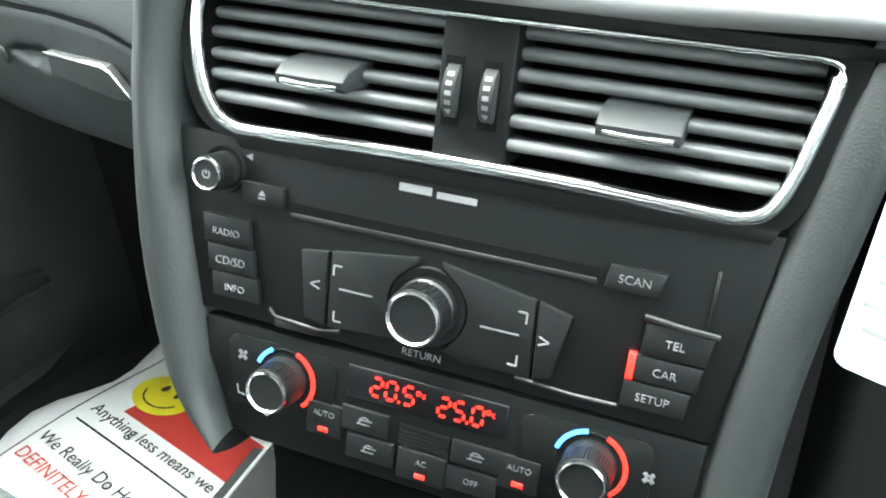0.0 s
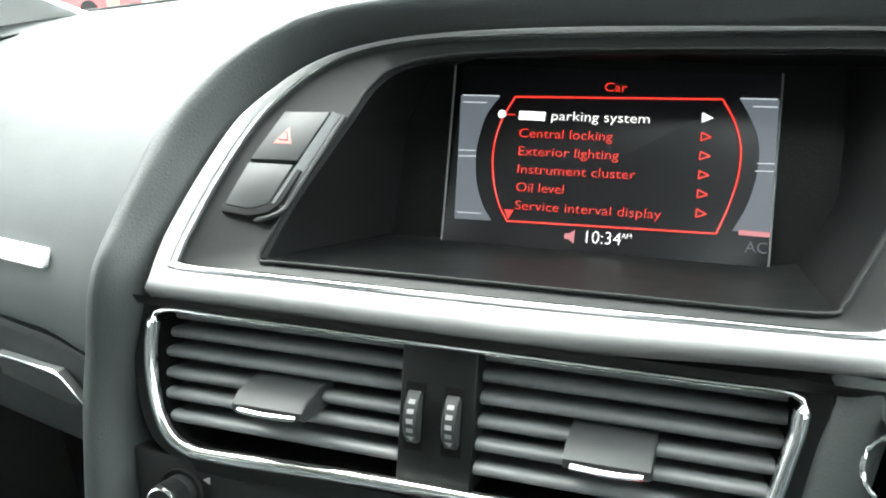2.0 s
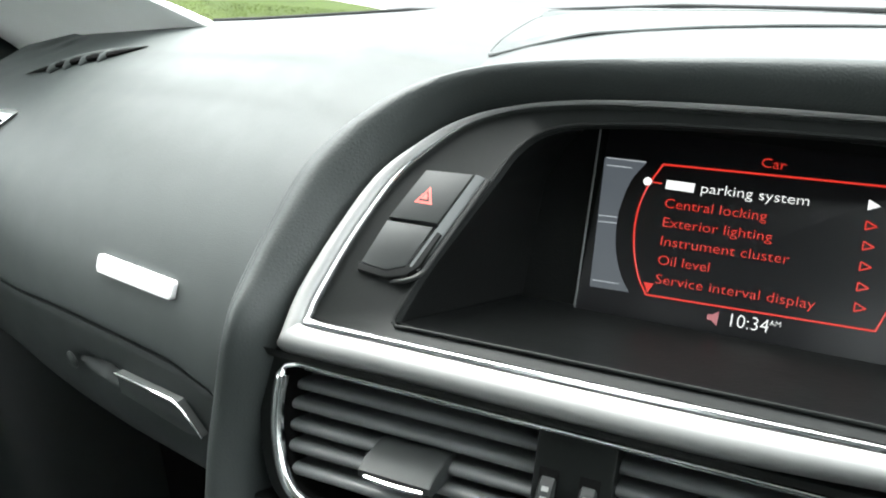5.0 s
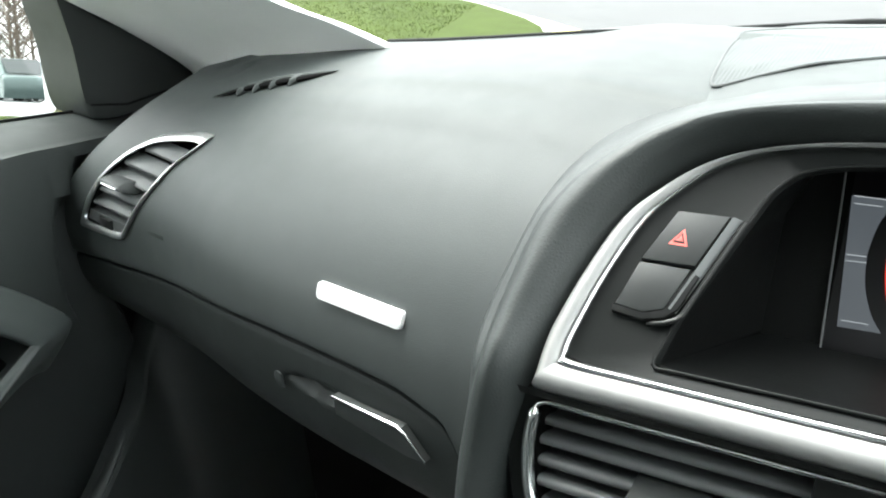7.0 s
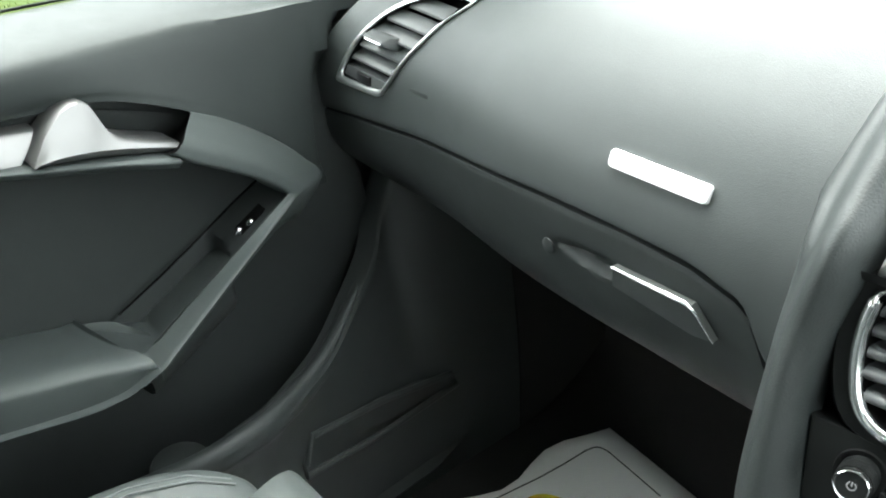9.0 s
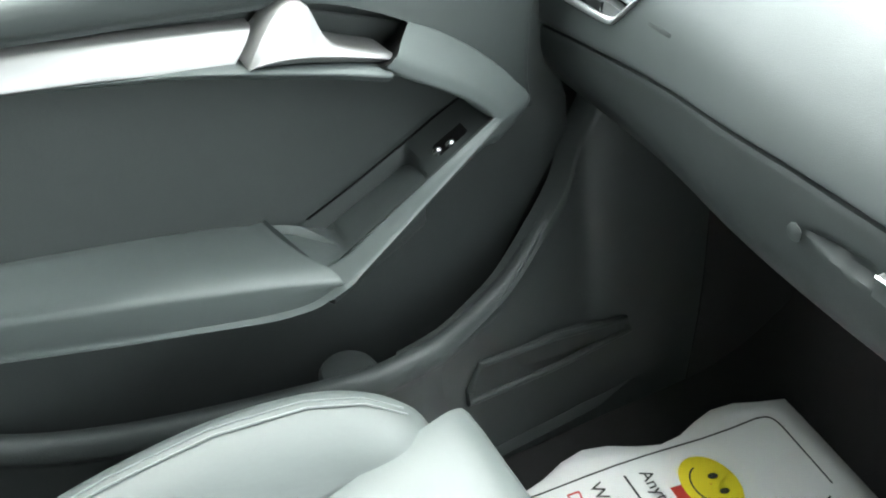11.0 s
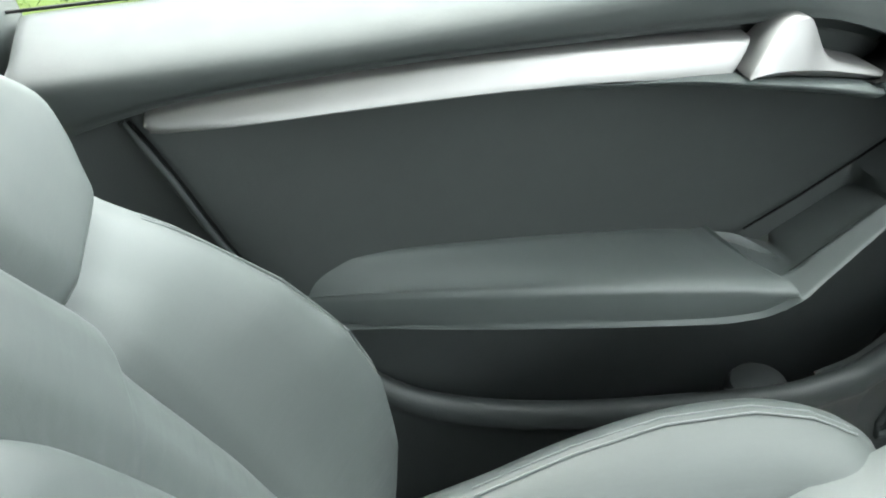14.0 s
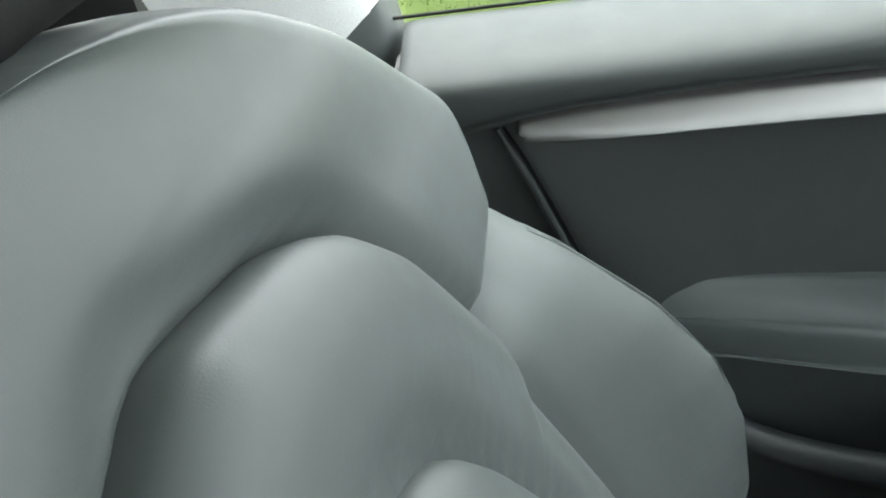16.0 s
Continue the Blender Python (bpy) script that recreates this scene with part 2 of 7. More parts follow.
def prism(pts, m, w0, w1, bevel=0.0, seg=2):
    """An outline in a plane, raised from w0 to w1 with a rounded front edge."""
    bm = bmesh.new()
    lo = [bm.verts.new((p[0], p[1], w0)) for p in pts]
    hi = [bm.verts.new((p[0], p[1], w1)) for p in pts]
    n = len(pts)
    for i in range(n):
        bm.faces.new((lo[i], lo[(i + 1) % n], hi[(i + 1) % n], hi[i]))
    bm.faces.new(lo[::-1])
    bm.faces.new(hi)
    if bevel:
        his = set(hi)
        es = [e for e in bm.edges if e.verts[0] in his and e.verts[1] in his]
        bmesh.ops.bevel(bm, geom=es, offset=bevel, segments=seg, profile=0.5, affect="EDGES", clamp_overlap=True)
    bm.transform(m)
    return bm


def plate(x0, x1, y0, y1, m, w0, w1, bevel=0.0006, r=0.0, seg=2):
    return prism(rounded(x0, x1, y0, y1, r) if r else [(x0, y0), (x1, y0), (x1, y1), (x0, y1)], m, w0, w1, bevel, seg)


def rounded(x0, x1, y0, y1, r, n=5):
    out = []
    for cx, cy, a in ((x1 - r, y0 + r, -90), (x1 - r, y1 - r, 0), (x0 + r, y1 - r, 90), (x0 + r, y0 + r, 180)):
        for k in range(n + 1):
            t = radians(a + 90 * k / n)
            out.append((cx + r * math.cos(t), cy + r * math.sin(t)))
    return out


def tube(path, radius, closed=False, sides=8, flat=1.0, up=None, m=None):
    """A round or flattened rod along a path."""
    pts = [Vector(p) for p in path]
    n, rows = len(pts), []
    for i, p in enumerate(pts):
        a = pts[(i + 1) % n] if closed or i + 1 < n else p
        b = pts[(i - 1) % n] if closed or i > 0 else p
        t = (a - b).normalized()
        u = Vector(up) if up else (Vector((0, 0, 1)) if abs(t.z) < 0.9 else Vector((1, 0, 0)))
        s = t.cross(u).normalized()
        q = s.cross(t)
        r = radius[i] if isinstance(radius, (list, tuple)) else radius
        rows.append([p + s * (r * math.cos(2 * math.pi * k / sides)) + q * (r * flat * math.sin(2 * math.pi * k / sides)) for k in range(sides)])
    bm = grid(rows, m, closed_u=closed, closed_v=True)
    if not closed:
        bm.verts.ensure_lookup_table()
        bm.faces.new([bm.verts[k] for k in range(sides)])
        bm.faces.new([bm.verts[(n - 1) * sides + k] for k in range(sides)][::-1])
    return bm


def lathe(profile, m, sides=32):
    """(radius, height) pairs turned about the local z axis."""
    rows = [[(r * math.cos(2 * math.pi * k / sides), r * math.sin(2 * math.pi * k / sides), h) for k in range(sides)] for r, h in profile]
    bm = grid(rows, m, closed_v=True)
    bm.verts.ensure_lookup_table()
    if profile[-1][0] > 1e-5:
        bm.faces.new([bm.verts[(len(rows) - 1) * sides + k] for k in range(sides)])
    return bm


def ring_arc(r0, r1, a0, a1, m, w0, w1, n=16):
    out = [(r1 * math.cos(radians(a0 + (a1 - a0) * k / n)), r1 * math.sin(radians(a0 + (a1 - a0) * k / n))) for k in range(n + 1)]
    inn = [(r0 * math.cos(radians(a0 + (a1 - a0) * k / n)), r0 * math.sin(radians(a0 + (a1 - a0) * k / n))) for k in range(n, -1, -1)]
    return prism(out + inn, m, w0, w1, 0)


def joined(*bms):
    out = bmesh.new()
    for b in bms:
        me = bpy.data.meshes.new("tmp")
        b.to_mesh(me)
        b.free()
        out.from_mesh(me)
        bpy.data.meshes.remove(me)
    return out


def words(body, size, m, material, parent, name="lettering", align="LEFT", label="", depth=0.00015, wide=1.0, width=0.0):
    cu = bpy.data.curves.new("words", "FONT")
    cu.body, cu.size, cu.align_x, cu.align_y, cu.extrude, cu.resolution_u, cu.offset = body, size, align, "CENTER", depth, 3, -size * 0.012 if size < 0.010 else 0.0
    ob = bpy.data.objects.new("words", cu)
    me = bpy.data.meshes.new_from_object(ob)
    bpy.data.objects.remove(ob)
    bpy.data.curves.remove(cu)
    if width:
        xs = [v.co.x for v in me.vertices]
        wide = width / (max(xs) - min(xs))
    me.transform(m @ Matrix.Diagonal((wide, 1, 1, 1)))
    me.materials.clear()
    me.materials.append(material)
    o = new(name, me)
    o.parent = parent
    o.matrix_parent_inverse = parent.matrix_world.inverted()
    if label:
        tagged(o, label)
    return o


def facing(x, y, z, lean):
    """A frame that stands on a face leaning back: local x along the dash, y up the face, z out of it."""
    a = math.atan(lean)
    return Matrix(((1, 0, 0, x), (0, math.sin(a), -math.cos(a), y), (0, math.cos(a), math.sin(a), z), (0, 0, 0, 1)))


def off(m, x, y, w=0.0):
    return m @ Matrix.Translation((x, y, w))


# ---- dashboard ----
MS = facing(0, 0, 0.70, 0.25)          # face of the centre stack
MB = facing(0, 0.006, 0.722, 0.85)     # display surround
MD = facing(0, 0.082, 0.718, 0.50)     # display glass


def lerp_table(x, xs, ys):
    return float(np.interp(x, xs, ys))


def flow(x, xs, ys):
    """Smooth curve through a table."""
    x = min(max(x, xs[0]), xs[-1])
    i = 0
    while i < len(xs) - 2 and x > xs[i + 1]:
        i += 1
    d = lambda k: (ys[k + 1] - ys[k]) / (xs[k + 1] - xs[k])
    s = lambda k: d(0) if k == 0 else d(k - 1) if k == len(xs) - 1 else (d(k - 1) * (xs[k + 1] - xs[k]) + d(k) * (xs[k] - xs[k - 1])) / (xs[k + 1] - xs[k - 1])
    h = xs[i + 1] - xs[i]
    t = (x - xs[i]) / h
    return ys[i] * (2 * t ** 3 - 3 * t * t + 1) + h * s(i) * (t ** 3 - 2 * t * t + t) + ys[i + 1] * (3 * t * t - 2 * t ** 3) + h * s(i + 1) * (t ** 3 - t * t)


DASH_RUN = [0.09, 0.03, 0.005, -0.004, -0.007, 0.0, 0.026, 0.07, 0.115, 0.18, 0.26]


def pad_top(x):
    return 0.835 + min(0.0, x + 0.12) * 0.10 - 0.009 * max(0.0, min(1.0, (x + 0.18) / 0.06))


def dash_y(x, z):
    b = flow(x, [-0.75, -0.66, -0.6, -0.5, -0.4, -0.3, -0.2, -0.1, 0.1, 0.5], [0.205, 0.174, 0.157, 0.128, 0.089, 0.057, 0.033, 0.012, 0.002, 0.0])
    top = pad_top(x)
    return b + flow(z, [0.45, 0.53, 0.57, 0.62, 0.65, 0.70] + [0.70 + (top - 0.70) * f for f in (0.37, 0.667, 0.852, 0.963, 1.0)], DASH_RUN)


def on_dash(x, z, lift=0.0):
    return Vector((x, dash_y(x, z) - lift, z))


SEAM_X = [-0.70, -0.62, -0.47, -0.36, -0.28, -0.235, -0.206, -0.195, -0.180]
SEAM_Z = [0.606, 0.619, 0.641, 0.656, 0.662, 0.661, 0.655, 0.649, 0.618]
LOW_X, LOW_Z = [-0.70, -0.60, -0.376, -0.275, -0.176], [0.545, 0.556, 0.568, 0.576, 0.578]

dash = thing("dashboard", "dark grey soft-skinned dashboard with a rolled display hood", "dashboard", at=(-0.3, 0.1, 0.7))


def dash_end(z):
    """Where the dash stops beside the door, at each height."""
    return lerp_table(z, [0.55, 0.583, 0.61, 0.649, 0.667, 0.689, 0.712, 0.732, 0.75, 0.765, 0.80], [-0.695, -0.689, -0.682, -0.668, -0.657, -0.643, -0.622, -0.604, -0.588, -0.573, -0.54])


def to_end(x, z):
    """Draws the dash's last stretch in to its rounded end."""
    return x if x >= -0.5 else -0.5 + (x + 0.5) / 0.19 * (-0.5 - dash_end(z))


def far_edge(x):
    """Where the pad meets the foot of the windscreen."""
    z = 0.70 + (pad_top(x) - 0.70) * lerp_table(x, [-0.60, -0.46, -0.42, -0.35, -0.30, -0.26, -0.20], [1.0, 0.981, 0.9765, 0.982, 0.988, 0.993, 1.0])
    y = lerp_table(x, [-0.60, -0.46, -0.42], [dash_y(x, z) + 0.05, dash_y(x, z), dash_y(x, z)])
    return Vector((x, y, z))


def dash_pad():
    xs = [-0.69, -0.685, -0.67, -0.655, -0.64, -0.627, -0.613, -0.60, -0.587, -0.573, -0.56, -0.547, -0.533, -0.52, -0.507, -0.493, -0.48, -0.465, -0.45, -0.425, -0.40, -0.35, -0.30, -0.26, -0.235, -0.215, -0.20, -0.185, -0.17, -0.15, -0.13, -0.115, -0.10]
    rows = []
    for x in xs:
        zs = lerp_table(x, SEAM_X, SEAM_Z)
        top = pad_top(x)
        r = [Vector((x, dash_y(x, zs) + 0.012, zs - 0.002)), Vector((x, dash_y(x, zs) + 0.002, zs + 0.0005))]
        for k in range(22):
            z = zs + 0.004 + (top - zs - 0.004) * (k / 21) ** 0.8
            xe = to_end(x, z)
            r.append(Vector((xe, dash_y(xe, z), z)))
        r[0].x = r[1].x = r[2].x
        far = lerp_table(x, [-0.7, -0.45, -0.375, -0.2, 0.0], [0.24, 0.25, 0.27, 0.37, 0.42])
        farz = lerp_table(x, [-0.7, -0.5, -0.375, -0.245, -0.12, 0.0], [0.755, 0.778, 0.804, 0.8130, 0.8215, 0.8290])
        edge, past = far_edge(x), 0
        for p in r:
            if p.y > edge.y:
                p.y, p.z = edge.y + 0.004 * past, edge.z - 0.005 * past
                past += 1
        last = r[-1]
        r += [Vector((last.x, max(last.y + 0.02, far), (last.z + farz) / 2 if last.y < far else farz)), Vector((last.x, max(last.y + 0.03, far + 0.012), farz - 0.012))]
        rows.append(r)
    lip = [p + Vector((-0.004, 0.006, -0.001)) for p in rows[0]]
    rows = [[p + Vector((-0.001, 0.05, -0.004)) for p in lip], [p + Vector((-0.002, 0.012, -0.002)) for p in lip], lip] + rows
    bm = smooth_grid(rows, 3, 4)
    for v in bm.verts:
        if v.co.x < -0.46 and 0.63 < v.co.z < 0.76 and v.co.y < 0.21 and within(SV, v.co.x, v.co.z):
            v.co.y += 0.035
        q = MS.inverted() @ v.co
        if q.x > -0.142 and -0.066 < q.y < 0.004:
            v.co.y += 0.09
    return bm


SV = curve_pts([(-0.4735, 0.7455), (-0.488, 0.7445), (-0.5060, 0.7415), (-0.5360, 0.7350), (-0.5640, 0.7220), (-0.5880, 0.7030), (-0.6060, 0.6820), (-0.6200, 0.6630), (-0.6245, 0.6560), (-0.6205, 0.6535), (-0.5958, 0.6550), (-0.570, 0.6570), (-0.561, 0.6590), (-0.555, 0.6630), (-0.5387, 0.6811), (-0.5264, 0.6959), (-0.5139, 0.7096), (-0.5002, 0.7239), (-0.4866, 0.7344), (-0.476, 0.7425)], 4, True)


def within(outline, x, z):
    odd = False
    for k in range(len(outline)):
        p, q = outline[k], outline[k - 1]
        if (p.y > z) != (q.y > z) and x < p.x + (q.x - p.x) * (z - p.y) / (q.y - p.y):
            odd = not odd
    return odd


part("dash_pad", dash_pad(), M_DASH, dash)


def top_z(x, y):
    """Height of the dash top behind the hood."""
    front = lerp_table(x, [-0.16, -0.10, -0.06, 0.0, 0.05, 0.2], [0.808, 0.826, 0.829, 0.833, 0.836, 0.838])
    back = lerp_table(x, [-0.245, -0.12, 0.0, 0.1, 0.6], [0.8130, 0.8215, 0.8290, 0.8315, 0.8315])
    mid = max(lerp_table(x, [-0.16, 0.0, 0.2], [0.829, 0.834, 0.837]), front)
    own = lerp_table(y, [0.12, 0.15, 0.195, 0.29, 0.42], [front - 0.004, front, (front + mid * 2) / 3, mid, back])
    k = max(0.0, min(1.0, (x + 0.14) / 0.08))
    if k < 1 and y < 0.29:
        top = pad_top(x)
        pad = lerp_table(y - dash_y(x, 0.70), [0.026, 0.07, 0.115, 0.18, 0.26], [0.70 + (top - 0.70) * f for f in (0.37, 0.667, 0.852, 0.963, 1.0)])
        own = pad * (1 - k) + own * k
    return own


def dash_top():
    rows = []
    for x in [-0.14, -0.12, -0.10, -0.05, 0.0, 0.1, 0.2, 0.3, 0.45, 0.62]:
        drop = lerp_table(x, [-0.14, -0.12, -0.10], [0.016, 0.006, 0.0])
        rows.append([(x, y, top_z(x, y) - drop) for y in (0.10 if x < -0.09 else 0.135, 0.15, 0.175, 0.20, 0.24, 0.29, 0.36, 0.42)] + [(x, 0.44, top_z(x, 0.42) - 0.02)])
    return smooth_grid(rows, 3, 3)


part("dash_top", dash_top(), M_DASH, dash)

# display hood: a padded roll that runs from the foot of the stack over the display
IN_S = [(-0.112, -0.2195), (-0.120, -0.200), (-0.128, -0.171), (-0.138, -0.12), (-0.1485, -0.066), (-0.1475, -0.03)]
OUT_S = [(-0.1150, -0.2308), (-0.1380, -0.2076), (-0.1520, -0.1789), (-0.1660, -0.12), (-0.1700, -0.0515), (-0.1695, -0.02)]
IN_B = [(-0.1440, -0.013), (-0.1385, 0.014), (-0.1280, 0.052), (-0.1165, 0.0765), (-0.1040, 0.0945), (-0.0880, 0.1090), (-0.0685, 0.1180), (-0.043, 0.1225), (-0.012, 0.1245), (0.042, 0.128), (0.115, 0.131), (0.19, 0.133), (0.30, 0.130), (0.42, 0.10)]
OUT_B = [(-0.164, -0.013), (-0.163, 0.016), (-0.157, 0.059), (-0.149, 0.080), (-0.138, 0.096), (-0.116, 0.115), (-0.090, 0.127), (-0.060, 0.135), (-0.017, 0.142), (0.052, 0.1495), (0.12, 0.154), (0.20, 0.158), (0.31, 0.156), (0.44, 0.125)]


def hood():
    rows = []
    pairs = [(MS, a, b) for a, b in zip(IN_S, OUT_S)] + [(MB, a, b) for a, b in zip(IN_B, OUT_B)]
    for i, (m, a, b) in enumerate(pairs):
        a, b = Vector(a), Vector(b)
        d = (b - a).normalized()
        q = lambda p, w: m @ Vector((p.x, p.y, w))
        r = [q(a - d * 0.004, -0.012), q(a, -0.001)] + [q(a.lerp(b, f), w + (0.0 if m is MS else g * lerp_table(b.y, [0.06, 0.13], [0.0, 1.0]))) for f, w, g in ((0.12, 0.0048, 0.0035), (0.30, 0.0098, 0.0055), (0.58, 0.0135, 0.0045), (0.86, 0.0105, 0.0010))] + [q(b + d * 0.003, -0.001)]
        e = r[-1]
        if m is MS:
            r += [q(b + d * 0.006, -0.010), q(b + d * 0.008, -0.022), q(b + d * 0.008, -0.034), q(b + d * 0.004, -0.05), q(b + d * 0.002, -0.09)]
        else:
            # runs out into the dash skin: down the side on the left, back over the top
            k = lerp_table(b.y, [0.02, 0.085, 0.127, 0.142], [0.0, 0.22, 0.8, 1.0])
            x, z = b.x - 0.014 * (1 - k), min(e.z, 0.800)
            side = Vector((x, dash_y(x, z) + 0.002, z))
            over = Vector((b.x - 0.008 * (1 - k), 0.165, top_z(b.x, 0.165) - 0.001))
            end = side.lerp(over, k)
            bow = Vector((-0.003 * (1 - k), -0.002, 0.002 * k))
            r += [e.lerp(end, 0.15) + bow * 0.8, e.lerp(end, 0.35) + bow, e.lerp(end, 0.6) + bow * 0.6, end, end + Vector((-0.02 * (1 - k), 0.02, -0.012))]
        rows.append(r)
    return smooth_grid(rows, 4, 3)


part("display_hood", hood(), M_HOOD, dash, "dark leatherette hood with a fine seam")


def dash_frame(x, z, lift=0.0):
    """A frame lying on the dash skin at x, z."""
    o = on_dash(x, z, lift)
    u = (on_dash(x + 0.02, z) - on_dash(x - 0.02, z)).normalized()
    v = (on_dash(x, z + 0.01) - on_dash(x, z - 0.01)).normalized()
    w = u.cross(v).normalized()
    v = w.cross(u)
    return Matrix(((u.x, v.x, w.x, o.x), (u.y, v.y, w.y, o.y), (u.z, v.z, w.z, o.z), (0, 0, 0, 1)))


SCOOP = curve_pts([(-0.090, -0.005), (-0.074, 0.002), (-0.050, 0.006), (-0.034, 0.006), (-0.031, -0.004), (-0.038, -0.010), (-0.060, -0.010), (-0.078, -0.008)], 4, True)


def glovebox_front():
    """The lid, with the scoop for the fingers pressed into it beside the pull."""
    rows = []
    inv = dash_frame(-0.255, 0.630).inverted()
    for n in range(110):
        x = -0.69 + 0.512 * (n / 109) ** 0.75
        zs, zl = lerp_table(x, SEAM_X, SEAM_Z) - 0.0035, lerp_table(x, LOW_X, LOW_Z)
        r = [Vector((x, dash_y(x, zs) + 0.014, zs + 0.001)), Vector((x, dash_y(x, zs) + 0.003, zs))]
        for k in range(1, 33):
            z = zs + (zl - zs) * k / 32
            p = Vector((x, dash_y(x, z) + 0.002 + 0.012 * (k / 32) ** 3, z))
            q = inv @ p
            if abs(q.x) < 0.11 and abs(q.y) < 0.03 and within(SCOOP, q.x, q.y):
                t = min(1.0, min(math.hypot(a.x - q.x, a.y - q.y) for a in SCOOP) / 0.007)
                p.y += 0.008 * t * t * (3 - 2 * t)
            r.append(p)
        e = r[-1]
        r += [e + Vector((0, 0.004, -0.004)), e + Vector((0, 0.012, -0.006)), e + Vector((0, 0.06, -0.008)), e + Vector((0, 0.22, -0.02))]
        rows.append(r)
    return grid(rows)


glove = thing("glovebox", "dark grey glovebox lid with a chrome-edged pull", "glovebox", at=(-0.4, 0.1, 0.6))
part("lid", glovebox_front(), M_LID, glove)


mg = dash_frame(-0.255, 0.630)
pull = part("pull", prism([(-0.030, 0.008), (0.028, 0.011), (0.044, -0.006), (0.030, -0.009), (-0.030, -0.006)], mg, -0.002, 0.0030, 0.001), M_SAIL, glove)
part("chrome_edge", tube([mg @ Vector(p) for p in ((-0.030, 0.0080, 0.0035), (0.0, 0.0098, 0.0037), (0.025, 0.0112, 0.0037), (0.031, 0.0085, 0.0036), (0.0445, -0.006, 0.0030))], [0.0009, 0.0011, 0.0011, 0.0007, 0.0004]), M_CHROME, pull, "chrome edge")
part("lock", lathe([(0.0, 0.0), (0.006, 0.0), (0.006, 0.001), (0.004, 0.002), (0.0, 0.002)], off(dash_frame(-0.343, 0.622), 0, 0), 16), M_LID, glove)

badge = thing("dash_badge", "bright silver rectangular badge on the dash pad", "badge", at=on_dash(-0.265, 0.70))
mbd = dash_frame(-0.265, 0.7005, -0.0015) @ pose(0, 0, 0, 0, 0, 1.5)
part("plate", prism(rounded(-0.0345, 0.0345, -0.0053, 0.0053, 0.0022), mbd, 0.0, 0.0042, 0.0008), M_BADGE, badge)
for k, s in enumerate((-0.026, -0.021, -0.016, -0.011)):
    part("emblem_bar", plate(s, s + 0.0032, -0.0022, 0.0022, mbd, 0.0042, 0.0044, 0), M_BADGE, badge)

# loudspeaker grille let into the dash top, and the side demister slot
grille = thing("speaker_grille", "grey ribbed loudspeaker grille let into the dash top", "grille", at=(-0.05, 0.26, 0.83))


rim = [(-0.106, 0.162), (-0.112, 0.20), (-0.118, 0.27), (-0.112, 0.325), (-0.075, 0.362), (0.0, 0.385), (0.12, 0.39), (0.12, 0.300), (0.011, 0.246), (-0.047, 0.200), (-0.086, 0.170)]


def pad_z(x, y):
    """Height of the dash pad at x, y."""
    lo, hi = 0.70, pad_top(x)
    for k in range(24):
        z = (lo + hi) / 2
        lo, hi = (z, hi) if dash_y(x, z) < y else (lo, z)
    return lo


def cover_z(x, y):
    k = max(0.0, min(1.0, (-0.06 - x) / 0.03))
    return top_z(x, y) + k * max(0.0, pad_z(x, y) - top_z(x, y))


rim3 = curve_pts([Vector((x, y, cover_z(x, y) + 0.0008)) for x, y in curve_pts(rim, 4, True)], 2, True)
part("rim", tube(rim3, 0.0010, True, 6), M_SAIL, grille)
mesh = grid([[(-0.02 + (p.x + 0.02) * s, 0.27 + (p.y - 0.27) * s, cover_z(-0.02 + (p.x + 0.02) * s, 0.27 + (p.y - 0.27) * s) + 0.0010) for p in rim3] for s in (1.0, 0.85, 0.7, 0.55, 0.4, 0.2, 0.02)], closed_v=True)
part("mesh", mesh, M_DASH, grille)


def across(outline, x):
    """Where an outline is crossed at x."""
    ys = [p.y + (q.y - p.y) * (x - p.x) / (q.x - p.x) for p, q in zip(outline, outline[1:] + outline[:1]) if (p.x - x) * (q.x - x) <= 0 and p.x != q.x]
    return min(ys), max(ys)


for k in range(92):
    x = -0.1130 + k * 0.0025
    lo, hi = across(rim3, x)
    part("rib", grid([[(x + dx, y, cover_z(x, y) + 0.0009 + dz) for dx, dz in ((-0.0010, 0.0), (-0.0005, 0.00022), (0.0005, 0.00022), (0.0010, 0.0))] for y in (lo + 0.001 + (hi - lo - 0.002) * f for f in (0.0, 0.12, 0.25, 0.4, 0.55, 0.7, 0.85, 1.0))]), M_DASH, grille)

slot = thing("demister_slot", "dark curved demister slot along the pillar foot", "vent", at=(-0.43, 0.18, 0.79))
sl_pts = curve_pts([on_dash(x, z) for x, z in ((-0.5035, 0.7656), (-0.480, 0.7725), (-0.458, 0.7782), (-0.4375, 0.7832), (-0.4155, 0.7880), (-0.399, 0.7920), (-0.385, 0.7958))], 5)
n_sl = len(sl_pts) - 1
part("opening", tube([p + Vector((0, -0.001, 0.0015)) for p in sl_pts], [0.0005 + 0.0042 * math.sin(math.pi * (k / n_sl) ** 0.9) for k in range(n_sl + 1)], flat=0.6), M_DARK, slot)
part("upper_lip", tube([p + Vector((0, 0.004, 0.0032 * math.sin(math.pi * k / n_sl) + 0.0006)) for k, p in enumerate(sl_pts)], [0.0006 + 0.0034 * math.sin(math.pi * k / n_sl) for k in range(n_sl + 1)], flat=0.7), M_DASH, slot)
for k in range(4):
    p = sl_pts[7 + k * 4]
    part("fin", tube([p + Vector((-0.004, -0.0060, -0.0030)), p + Vector((-0.001, -0.0040, 0.0005)), p + Vector((0.002, -0.0005, 0.0030)), p + Vector((0.005, 0.004, 0.0040))], [0.0014, 0.0032, 0.0030, 0.001], sides=8), M_DASH, slot)

